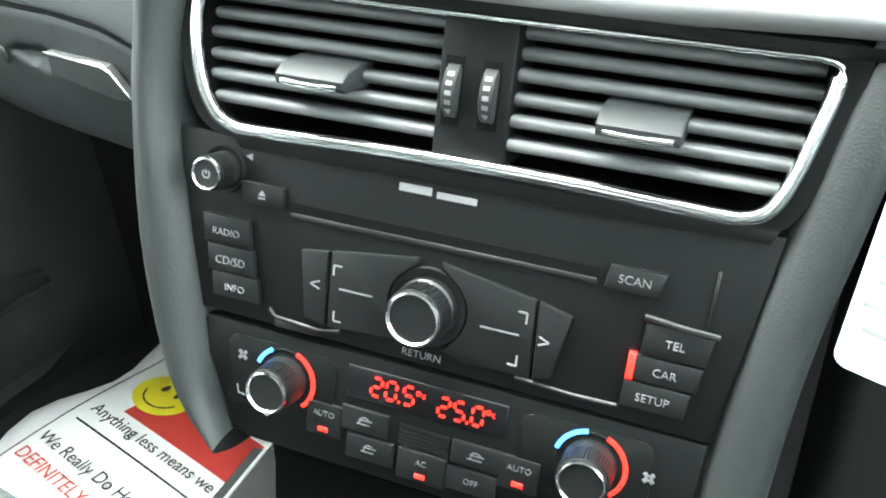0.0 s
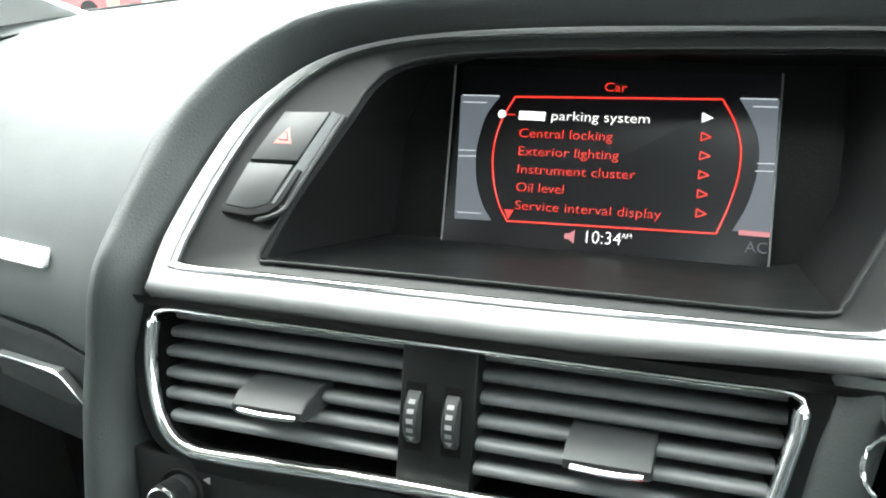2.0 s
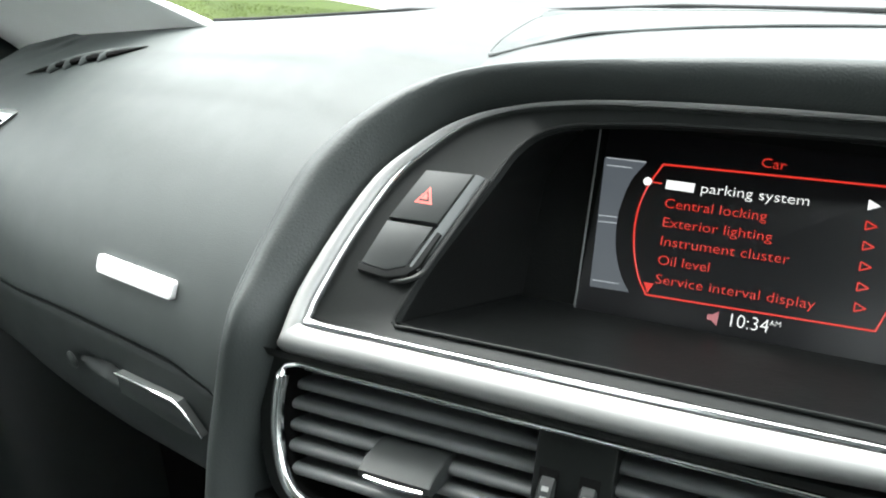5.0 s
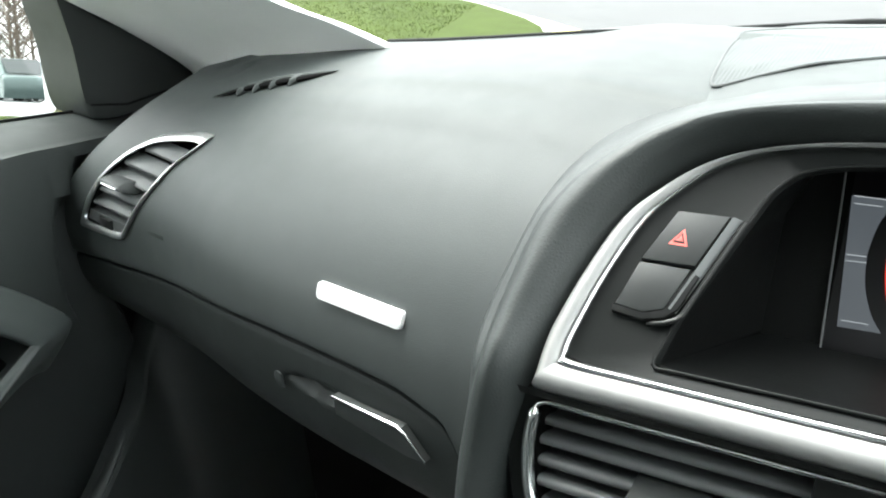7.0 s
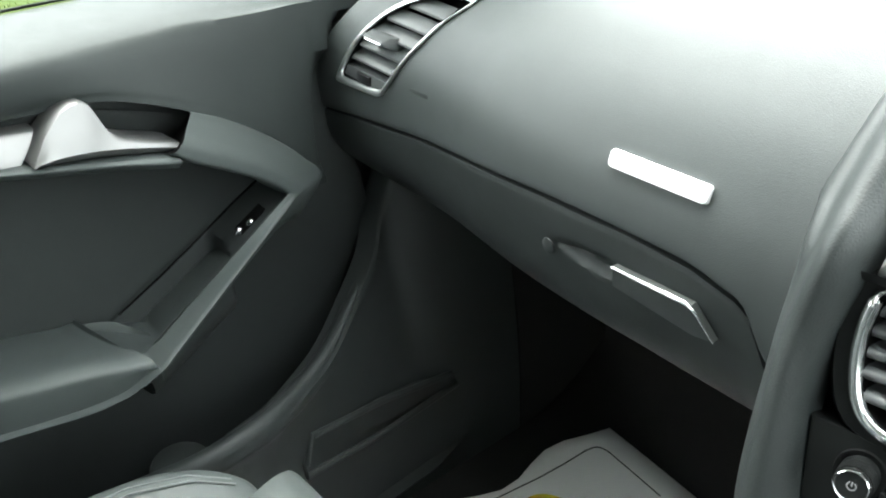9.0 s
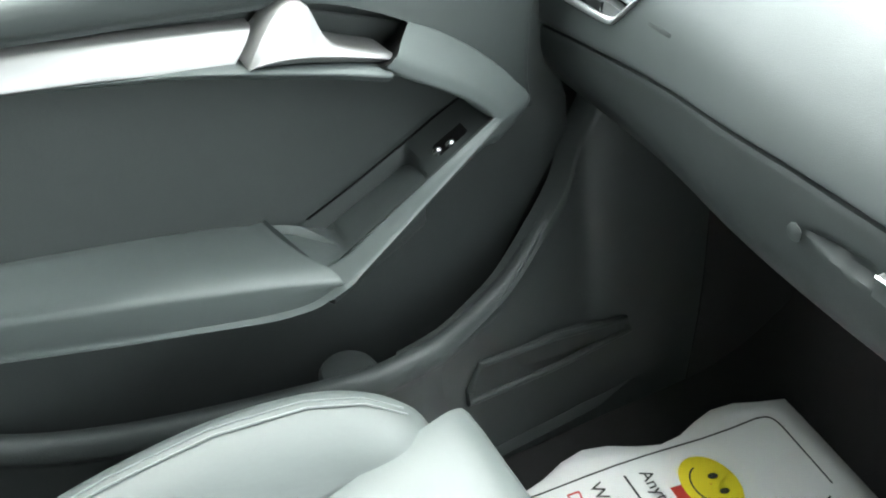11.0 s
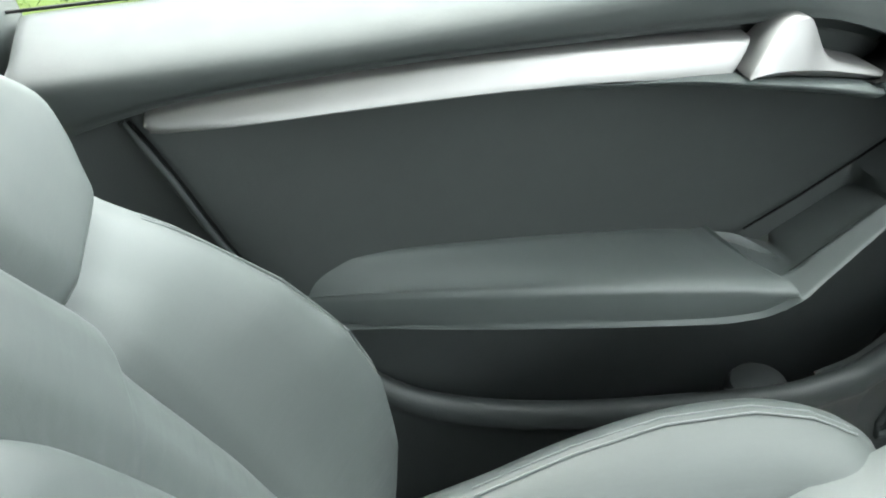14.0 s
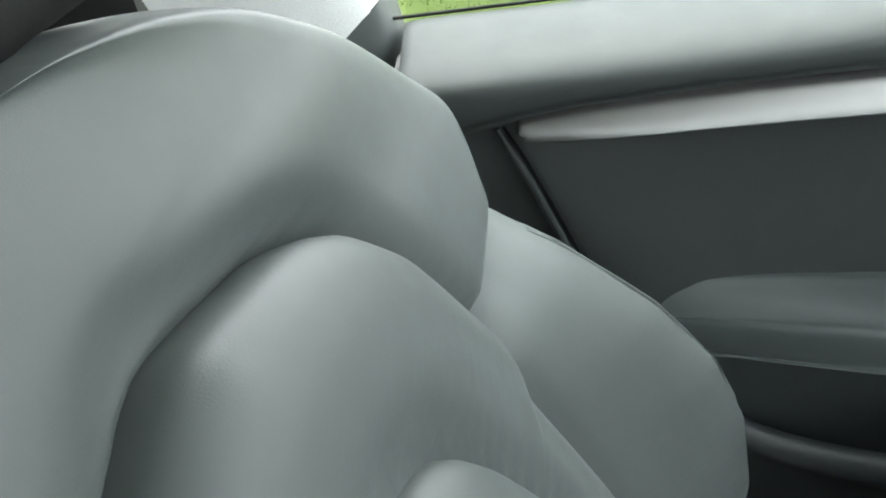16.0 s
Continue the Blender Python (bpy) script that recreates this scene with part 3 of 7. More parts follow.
# ---- centre stack ----
stack = thing("stack_surround", "black plastic surround of the centre stack", "trim", at=MS @ Vector((0, -0.1, 0)))
VENT = curve_pts([(-0.1325, 0.0022), (-0.1372, -0.006), (-0.1378, -0.022), (-0.1345, -0.040), (-0.128, -0.0535), (-0.117, -0.0600), (-0.100, -0.0608), (-0.05, -0.0592), (0.0, -0.0585), (0.05, -0.0588), (0.100, -0.0605), (0.115, -0.0598), (0.1235, -0.054), (0.129, -0.040), (0.133, -0.022), (0.1358, -0.006), (0.1325, 0.0022), (0.10, 0.0026), (0.0, 0.0026), (-0.10, 0.0026)], 4, True)


def surround():
    rows = []
    for s, w in ((1.0, -0.004), (1.012, 0.0), (1.07, 0.0005), (1.10, -0.004)):
        rows.append([MS @ Vector((p.x * s if abs(p.x) < 0.10 else p.x * min(s, 1.085), -0.029 + (p.y + 0.029) * (s if s < 1.02 else 1 + (s - 1) * 2.2), w)) for p in VENT])
    return grid(rows, closed_v=True)


part("vent_surround", surround(), M_PLASTIC, stack)
part("under_roll", smooth_grid([[MS @ Vector((u, 0.003, 0.0)), MS @ Vector((u, 0.008, -0.004)), MB @ Vector((u, -0.018, -0.006)), MB @ Vector((u, -0.0158, 0.0))] for u in (-0.146, 0.0, 0.20)], 2, 3), M_MATT, stack)
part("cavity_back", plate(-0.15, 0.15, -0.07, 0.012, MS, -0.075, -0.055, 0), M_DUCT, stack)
part("side_panel", smooth_grid([[MS @ Vector((x0, v, -0.004)), MS @ Vector((x0 + 0.008, v, 0.003)), MS @ Vector((x0 + 0.020, v, 0.005)), MS @ Vector((x0 + 0.027, v, -0.006)), MS @ Vector((x0 + 0.030, v, -0.04))] for v, x0 in ((0.012, 0.146), (-0.0129, 0.1385), (-0.043, 0.1335), (-0.0686, 0.130), (-0.098, 0.1255), (-0.134, 0.122), (-0.183, 0.1195), (-0.235, 0.118))], 4, 4), M_HOOD, stack, "soft dark grey side roll")
part("driver_panel", smooth_grid([[MS @ Vector((u, v, w)) for u, w in ((0.160, -0.05), (0.168, -0.012), (0.19, -0.004), (0.23, 0.0), (0.30, 0.0))] for v in (0.012, -0.05, -0.12, -0.24)], 3, 4), M_PLASTIC, stack)

vent = thing("centre_air_vents", "pair of black slatted air vents in a chrome frame", "air vent", at=MS @ Vector((0, -0.03, 0)))
part("chrome_frame", tube([MS @ Vector((p.x, p.y, 0.0015)) for p in VENT], [0.0012 if p.y > -0.002 else 0.0032 for p in VENT], True, 10, up=MS.to_3x3() @ Vector((0, 0, 1))), M_CHROME, vent, "polished chrome frame")
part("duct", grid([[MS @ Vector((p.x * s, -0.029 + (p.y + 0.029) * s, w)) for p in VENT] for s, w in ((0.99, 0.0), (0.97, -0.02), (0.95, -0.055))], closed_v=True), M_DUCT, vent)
SLATS = ((-0.0020, -0.011), (-0.0105, -0.009), (-0.0195, -0.007), (-0.0295, -0.006), (-0.0385, -0.004), (-0.0485, -0.003))


def slat(u0, u1, v, w0):
    sec = [(0.0030, -0.014), (0.0031, -0.006), (0.0029, -0.0030), (0.0023, -0.0011), (0.0013, -0.0002), (0.0002, 0.0), (-0.0010, -0.0004), (-0.0020, -0.0016), (-0.0027, -0.0036), (-0.0029, -0.008), (-0.0020, -0.026), (0.0010, -0.026)]
    return grid([[MS @ Vector((u, v + a, w + w0)) for a, w in sec] for u in (u0, u1)], closed_v=True)


for k, (v, w) in enumerate(SLATS):
    e = (0.0020, 0.0015, 0, 0, 0.0015, 0.0065)[k]
    part("slat", slat(-0.1365 + e, -0.0180, v, w), M_SLAT, vent)
    part("slat", slat(0.0148, 0.1340 - e, v, w), M_SLAT, vent)
part("divider", plate(-0.0178, 0.0145, -0.0578, 0.0020, MS, -0.03, -0.001, 0.0008), M_PLASTIC, vent)
for u in (-0.0110, 0.0056):
    wheel = part("thumbwheel", lathe([(0.0, -0.0034), (0.0125, -0.0034), (0.0138, -0.0026), (0.0138, 0.0026), (0.0125, 0.0034), (0.0, 0.0034)], MS @ Matrix.Translation((u, -0.0288, -0.0085)) @ pose(0, 0, 0, 0, 90, 0), 48), M_TAB, vent)
    part("wheel_slot", plate(u - 0.0042, u + 0.0042, -0.0435, -0.0142, MS, -0.0012, -0.0004, 0.0003), M_DARK, vent)
    for k in range(5):
        a = radians(32 - 17 * k)
        mk = MS @ Matrix.Translation((u, -0.0288, -0.0085)) @ pose(0, 0, 0, -math.degrees(a), 0, 0) @ Matrix.Translation((0, 0, 0.0138))
        s = 0.0014 if k < 4 else 0.0010
        part("mark", plate(-s, s, -0.0010, 0.0010, mk, 0.0, 0.0002, 0) if k < 4 else prism([(-0.0016, 0.0008), (0.0016, 0.0008), (0.0, -0.0022)], mk, 0, 0.0002), M_WHITE if k < 3 else M_GREYPRINT, wheel)
for u0, u1 in ((-0.0885, -0.0555), (0.0535, 0.0865)):
    tab = part("direction_tab", prism([(-0.018, -0.0275), (-0.014, -0.0345), (0.009, -0.0362), (0.0125, -0.0345), (0.0132, -0.0312), (0.008, -0.0268), (-0.004, -0.0238), (-0.018, -0.0225)], MS @ Matrix(((0, 0, 1, 0), (0, 1, 0, 0), (1, 0, 0, 0), (0, 0, 0, 1))), u0, u1, 0.0012), M_TAB, vent)
    part("chrome_strip", tube([MS @ Vector((u0 + 0.003 + (u1 - u0 - 0.006) * k / 6, -0.0340 - 0.0006 * math.sin(math.pi * k / 6), 0.0128)) for k in range(7)], 0.0013, sides=8), M_CHROME, tab, "chrome strip")

# radio and climate unit
radio = thing("car_radio", "black car radio with buttons round a central knob", "car radio", at=MS @ Vector((0, -0.11, 0)))
FACE = [(-0.1475, -0.0645), (-0.1385, -0.118), (-0.132, -0.155), (0.120, -0.158), (0.1255, -0.11), (0.1315, -0.0645)]
part("faceplate", prism(FACE, MS, -0.03, 0.0, 0.002), M_PLASTIC, radio)
part("upper_step", prism([(-0.118, -0.0625), (0.128, -0.0625), (0.1255, -0.0685), (-0.112, -0.0700)], MS, 0.0, 0.0016, 0.0008), M_PLASTIC, radio)
part("brand_mark", plate(-0.0305, -0.0150, -0.0755, -0.0718, MS, 0.0, 0.0003, 0), M_WHITE, radio, "small white brand mark")
part("model_mark", plate(-0.0125, 0.0060, -0.0760, -0.0730, MS, 0.0, 0.0003, 0), M_WHITE, radio, "small white model mark")
part("disc_slot", plate(-0.0835, 0.0620, -0.0990, -0.0962, MS, 0.0, 0.0010, 0.0006), M_BUTTON, radio, "grey lip of the disc slot")
part("slot_gap", plate(-0.0845, 0.0630, -0.0962, -0.0915, MS, -0.001, 0.0004, 0), M_DARK, radio)


def key(name, pts, parent, w=0.0028, bevel=0.0009):
    return part(name, prism(pts, MS, -0.003, w, bevel), M_BUTTON, parent)


def label_on(btn, body, u, v, size, w=0.0030, material=M_WHITE, align="CENTER"):
    words(body, size * (0.86 if body.isalpha() else 1.0), off(MS, u, v, w), material, btn, "legend", align)


b = key("eject_key", [(-0.1095, -0.0950), (-0.0870, -0.0950), (-0.0870, -0.0852), (-0.1105, -0.0852)], radio)
part("legend", joined(prism([(-0.1005, -0.0905), (-0.0965, -0.0905), (-0.0985, -0.0878)], MS, 0.0028, 0.0030), plate(-0.1005, -0.0965, -0.0922, -0.0914, MS, 0.0028, 0.0030, 0)), M_WHITE, b)
for txt, u, v0, v1 in (("RADIO", -0.1175, -0.1185, -0.1045), ("CD/SD", -0.1145, -0.1325, -0.1190), ("INFO", -0.1115, -0.1455, -0.1330)):
    b = key(txt.lower().replace("/", "_") + "_key", [(u - 0.0125, v0), (u + 0.0140, v0), (u + 0.0125, v1), (u - 0.0135, v1)], radio)
    label_on(b, txt, u, (v0 + v1) / 2 - 0.001, 0.0058)
b = key("scan_key", [(0.0655, -0.0990), (0.0885, -0.0990), (0.0905, -0.0885), (0.0672, -0.0885)], radio)
label_on(b, "SCAN", 0.078, -0.0938, 0.0062)
for txt, u, v0, v1 in (("TEL", 0.0985, -0.1240, -0.1100), ("CAR", 0.0965, -0.1362, -0.1248), ("SETUP", 0.0935, -0.1490, -0.1370)):
    b = key(txt.lower() + "_key", [(u - 0.0135, v0), (u + 0.0135, v0), (u + 0.0150, v1), (u - 0.0130, v1)], radio)
    label_on(b, txt, u, (v0 + v1) / 2 - 0.0005, 0.0060)
part("upper_lip", tube([MS @ Vector(p) for p in ((0.0845, -0.1078, 0.002), (0.100, -0.1090, 0.003), (0.1150, -0.1100, 0.002))], 0.0015), M_BUTTON, radio)
part("mode_lamp", plate(0.0808, 0.0838, -0.1362, -0.1245, MS, 0.0, 0.0032, 0.0006), M_RED, radio, "glowing red mode lamp")
part("lower_lip", tube([MS @ Vector(p) for p in ((0.0334, -0.1494, 0.001), (0.06, -0.1510, 0.001), (0.0795, -0.1505, 0.001), (0.0815, -0.1440, 0.001))], 0.0011), M_BUTTON, radio)
part("lower_lip", tube([MS @ Vector(p) for p in ((-0.0925, -0.1462, 0.001), (-0.089, -0.1500, 0.001), (-0.0655, -0.1515, 0.001), (-0.0535, -0.1490, 0.001))], 0.0011), M_BUTTON, radio)
part("card_flap", plate(-0.089, -0.066, -0.1550, -0.1515, MS, 0.0, 0.0014, 0.0006), M_BUTTON, radio)
part("right_step", plate(0.1090, 0.1105, -0.106, -0.083, MS, 0.0, 0.0014, 0.0006), M_BUTTON, radio)


def arc_cut(pts, c, r, a0, a1, n=8):
    return pts + [(c[0] + r * math.cos(radians(a0 + (a1 - a0) * k / n)), c[1] + r * math.sin(radians(a0 + (a1 - a0) * k / n))) for k in range(n + 1)]


KC = (-0.011, -0.1265)
key("nav_key", arc_cut([(-0.0605, -0.1480), (-0.0605, -0.1100), (-0.0170, -0.1040)], KC, 0.0205, 106, 246), radio, 0.0022)
key("nav_key", arc_cut([(0.0090, -0.1490), (0.0400, -0.1480), (0.0385, -0.1115), (-0.0060, -0.1040)], KC, 0.0205, 74, -66), radio, 0.0022)
b = key("back_key", [(-0.0725, -0.1455), (-0.0620, -0.1475), (-0.0620, -0.1105), (-0.0760, -0.1125)], radio, 0.0030)
label_on(b, "<", -0.0675, -0.1280, 0.010, 0.0031)
b = key("forward_key", [(0.0415, -0.1475), (0.0495, -0.1450), (0.0550, -0.1155), (0.0400, -0.1115)], radio, 0.0030)
label_on(b, ">", 0.0445, -0.1295, 0.010, 0.0031)
for su, sv, cu_, cv in ((1, -1, -0.0585, -0.1165), (-1, -1, 0.0355, -0.1180), (1, 1, -0.0570, -0.1440), (-1, 1, 0.0335, -0.1435)):
    part("corner_mark", joined(plate(min(cu_, cu_ + su * 0.004), max(cu_, cu_ + su * 0.004), cv - 0.0004, cv + 0.0004, MS, 0.0022, 0.0025, 0), plate(cu_ - 0.0004, cu_ + 0.0004, min(cv, cv + sv * 0.005), max(cv, cv + sv * 0.005), MS, 0.0022, 0.0025, 0)), M_WHITE, radio)
for u0, u1, v in ((-0.055, -0.038, -0.1275), (0.015, 0.033, -0.1290)):
    part("divide_mark", plate(u0, u1, v - 0.0004, v + 0.0004, MS, 0.0022, 0.0025, 0), M_GREYPRINT, radio)


def dial(axis, r, h, parent, name="knob"):
    m = off(MS, axis[0], axis[1], 0)
    part("knob_well", lathe([(r * 1.45, 0.0002), (r * 1.40, 0.0018), (r * 1.2, 0.0012), (r * 1.1, 0.0005)], m, 40), M_MATT, parent)
    k = part(name, lathe([(r * 1.08, 0.0), (r * 1.08, h * 0.25), (r, h * 0.32), (r, h * 0.93), (r * 0.95, h), (r * 0.8, h)], m, 40), M_BUTTON, parent)
    part("chrome_ring", lathe([(r * 0.97, h * 0.98), (r * 0.95, h * 1.04), (r * 0.88, h * 1.06), (r * 0.82, h * 1.02), (r * 0.80, h * 0.93)], m, 40), M_CHROME, k, "chrome ring")
    part("cap", lathe([(r * 0.82, h * 0.94), (r * 0.6, h * 0.975), (r * 0.3, h * 0.992), (0.0, h * 0.997)], m, 32), M_GLOSS, k, "glossy black cap")
    ridges = [plate(-0.00035, 0.00035, -0.0006, 0.0006, m @ pose(r * math.cos(a), r * math.sin(a), h * 0.62, 0, 0, math.degrees(a) + 90), -h * 0.28, h * 0.28, 0) for a in (2 * math.pi * q / 48 for q in range(48))]
    tagged(part("knurling", joined(*ridges), M_BUTTON, k, smooth=False), kind="stuff")
    return k


dial(KC, 0.0132, 0.019, radio, "menu_knob")
words("RETURN", 0.0052, off(MS, -0.011, -0.1500, 0.0026), M_GREYPRINT, radio, "legend", "CENTER")
volume = dial((-0.1205, -0.0815), 0.0080, 0.016, radio, "volume_knob")
part("power_symbol", joined(ring_arc(0.0016, 0.0022, -240, 60, off(MS, -0.1205, -0.0815), 0.0158, 0.0162, 14), plate(-0.1208, -0.1202, -0.0815, -0.0795, MS, 0.0158, 0.0162, 0)), M_WHITE, volume)
part("volume_mark", prism([(-0.1095, -0.0735), (-0.1060, -0.0718), (-0.1060, -0.0752)], MS, 0.0, 0.0003), M_WHITE, radio)

climate = thing("climate_control", "black climate control panel with red digits", "climate control", at=MS @ Vector((0, -0.19, 0)))
part("faceplate", prism([(-0.131, -0.1585), (-0.1265, -0.178), (-0.113, -0.2185), (-0.100, -0.2215), (0.112, -0.2235), (0.1175, -0.2185), (0.120, -0.1585)], MS, -0.03, 0.0, 0.003), M_PLASTIC, climate)
part("display_window", plate(-0.0475, 0.0330, -0.1810, -0.1645, MS, 0.0, 0.0010, 0.0006), M_PANEL, climate, "dark display window")
SEGMENTS = {"0": "abcdef", "2": "abdeg", "5": "acdfg"}


def digit(figure, u, v, w=0.0052, h=0.0094, t=0.0014, lean=0.08):
    """One figure of the display, made of slanted bars."""
    bars = {"a": (0, h, w, h), "b": (w, h / 2, w, h), "c": (w, 0, w, h / 2), "d": (0, 0, w, 0), "e": (0, 0, 0, h / 2), "f": (0, h / 2, 0, h), "g": (0, h / 2, w, h / 2)}
    out = []
    for k in SEGMENTS[figure]:
        x0, y0, x1, y1 = bars[k]
        g = t * 0.55
        if y0 == y1:
            pts = [(x0 + g, y0), (x0 + g + t * 0.4, y0 + t / 2), (x1 - g - t * 0.4, y0 + t / 2), (x1 - g, y0), (x1 - g - t * 0.4, y0 - t / 2), (x0 + g + t * 0.4, y0 - t / 2)]
        else:
            pts = [(x0, y0 + g), (x0 + t / 2, y0 + g + t * 0.4), (x0 + t / 2, y1 - g - t * 0.4), (x0, y1 - g), (x0 - t / 2, y1 - g - t * 0.4), (x0 - t / 2, y0 + g + t * 0.4)]
        out.append(prism([(u + x + y * lean, v + y) for x, y in pts], MS, 0.0011, 0.0014))
    return joined(*out)


for text, u, v in (("205", -0.0350, -0.1772), ("250", -0.0005, -0.1780)):
    for figure, d in zip(text, (0.0, 0.0076, 0.0166)):
        part("red_digit", digit(figure, u + d, v), M_RED, climate)
    part("red_point", plate(u + 0.0143, u + 0.0154, v - 0.0005, v + 0.0007, MS, 0.0011, 0.0014, 0), M_RED, climate)
for u in (-0.0105, 0.0240):
    part("degree_mark", ring_arc(0.0007, 0.0013, 0, 359, off(MS, u, -0.1700, 0.0011), 0, 0.0002, 12), M_RED, climate)
    words("c", 0.0046, off(MS, u + 0.0016, -0.1706, 0.0011), M_RED, climate, "red_digits")
for c, b0, b1 in (((-0.0815, -0.1815), 118, 160), ((0.0725, -0.1815), 100, 165)):
    part("dial_plate", prism(rounded(c[0] - 0.0330, c[0] + 0.0270, c[1] - 0.021, c[1] + 0.0170, 0.006), MS, 0.0, 0.0012, 0.0008), M_PLASTIC, climate)
    part("cold_lamp", ring_arc(0.0150, 0.0170, b0, b1, off(MS, *c), 0.0012, 0.0018), M_BLUE, climate, "glowing blue arc")
    part("warm_lamp", ring_arc(0.0150, 0.0170, 68, -48, off(MS, *c), 0.0012, 0.0018), M_RED, climate, "glowing red arc")
    k = dial(c, 0.0112, 0.019, climate, "temperature_knob")
    part("pointer", lathe([(0.0, 0.0), (0.0016, 0.0), (0.0012, 0.0012), (0.0, 0.0014)], off(MS, c[0] + 0.002, c[1] - 0.0095, 0.0200), 12), M_WHITE, k)
for txt, u, v0, v1, led in (("AUTO", -0.0585, -0.2060, -0.1885, True), ("", -0.0365, -0.1985, -0.1860, False), ("", -0.0330, -0.2130, -0.2000, False), ("AC", -0.0055, -0.2160, -0.2000, True), ("", 0.0210, -0.2000, -0.1880, False), ("OFF", 0.0200, -0.2140, -0.2015, False), ("AUTO", 0.0420, -0.2050, -0.1880, True)):
    half = 0.0095 if txt == "AUTO" else 0.0125
    b = key("climate_key", [(u - half, v0), (u + half, v0), (u + half, v1), (u - half, v1)], climate, 0.0020)
    if txt:
        label_on(b, txt, u, v1 - 0.0055 if led else (v0 + v1) / 2, 0.0050, 0.0021, M_GREYPRINT)
    else:
        part("symbol", joined(plate(u - 0.004, u + 0.003, (v0 + v1) / 2 - 0.0016, (v0 + v1) / 2 - 0.0010, MS, 0.0020, 0.0022, 0), plate(u - 0.003, u + 0.004, (v0 + v1) / 2 + 0.0006, (v0 + v1) / 2 + 0.0012, MS, 0.0020, 0.0022, 0), ring_arc(0.0022, 0.0028, 20, 200, off(MS, u, (v0 + v1) / 2), 0.0020, 0.0022, 8)), M_GREYPRINT, b)
    if led:
        part("red_lamp", plate(u - 0.0026, u + 0.0026, v0 + 0.0025, v0 + 0.0048, MS, 0.0020, 0.0026, 0.0004), M_RED, b, "glowing red lamp")
part("sensor_grid", joined(*[plate(-0.0185, 0.0070, -0.1985 + 0.0022 * k, -0.1972 + 0.0022 * k, MS, 0.0, 0.0010, 0) for k in range(5)]), M_MATT, climate)
for u, v in ((-0.1060, -0.1745), (0.0985, -0.1800)):
    for a in (45, 135, 225, 315):
        part("fan_symbol", plate(-0.0009, 0.0009, 0.0006, 0.0030, off(MS, u, v) @ pose(0, 0, 0, 0, 0, a), 0.0012, 0.0016, 0), M_GREYPRINT, climate)
part("seat_symbol", tube([MS @ Vector(p) for p in ((-0.1085, -0.1915, 0.0015), (-0.1075, -0.1960, 0.0015), (-0.1040, -0.1965, 0.0015))], 0.0005, sides=6), M_GREYPRINT, climate)

# ---- display and its surround ----
surr = thing("display_surround", "satin silver display surround with a chrome line", "trim", at=MB @ Vector((0, 0, 0)))
CHROME = curve_pts([(-0.1265, 0.004), (-0.1245, 0.018), (-0.118, 0.044), (-0.108, 0.0715), (-0.096, 0.0885), (-0.082, 0.1025), (-0.064, 0.112), (-0.040, 0.118), (-0.010, 0.1215), (0.043, 0.1245), (0.116, 0.127), (0.175, 0.127), (0.192, 0.115), (0.191, 0.085), (0.184, 0.055), (0.1775, 0.035), (0.171, 0.0195), (0.163, 0.008), (0.150, 0.0040), (0.10, 0.0028), (0.0, 0.0012), (-0.08, 0.0006), (-0.122, 0.0004)], 4, True)


def edge_out(p):
    """The silver band's outer edge beside a point of the chrome line."""
    low = max(0.0, min(1.0, (0.05 - p.y) / 0.06))
    left = max(0.0, min(1.0, (-0.06 - p.x) / 0.05))
    right = max(0.0, min(1.0, (p.x - 0.13) / 0.04))
    c = Vector((0.03, 0.06))
    d = Vector((p.x - c.x, p.y - c.y)).normalized()
    q = Vector((p.x, p.y)) + d * 0.0028 + Vector((-0.0100 * left * (0.88 + 0.12 * low), -0.0145 * max(0.0, min(1.0, (0.012 - p.y) / 0.010))))
    return q + Vector((0.05 * right, 0))


def band_rows(*steps):
    return grid([[MB @ Vector((*Vector((p.x, p.y)).lerp(edge_out(p), f), w)) for p in CHROME] for f, w in steps], closed_v=True)


part("silver_band", band_rows((0.215, 0.0005), (0.225, 0.0024), (0.26, 0.0031), (0.42, 0.0044), (0.60, 0.0048), (0.76, 0.0043), (0.90, 0.0022), (0.97, -0.0005), (1.0, -0.005)), M_SILVER, surr)
part("chrome_line", band_rows((-0.03, -0.002), (-0.02, 0.0012), (0.02, 0.0024), (0.09, 0.0030), (0.16, 0.0025), (0.19, 0.0012), (0.20, -0.001)), M_CHROME, surr, "polished chrome line")
part("groove", band_rows((0.195, 0.0004), (0.222, 0.0004)), M_DARK, surr)
LIP = curve_pts([(-0.0885, 0.0075), (-0.0868, 0.018), (-0.0830, 0.032), (-0.0760, 0.050), (-0.0640, 0.0795), (-0.0560, 0.098), (-0.040, 0.110), (0.0, 0.1165), (0.06, 0.120), (0.12, 0.122), (0.165, 0.122), (0.178, 0.110), (0.174, 0.080), (0.160, 0.043), (0.152, 0.025), (0.1465, 0.0145), (0.136, 0.0100), (0.06, 0.0088), (-0.03, 0.0078), (-0.078, 0.0070)], 4, True)


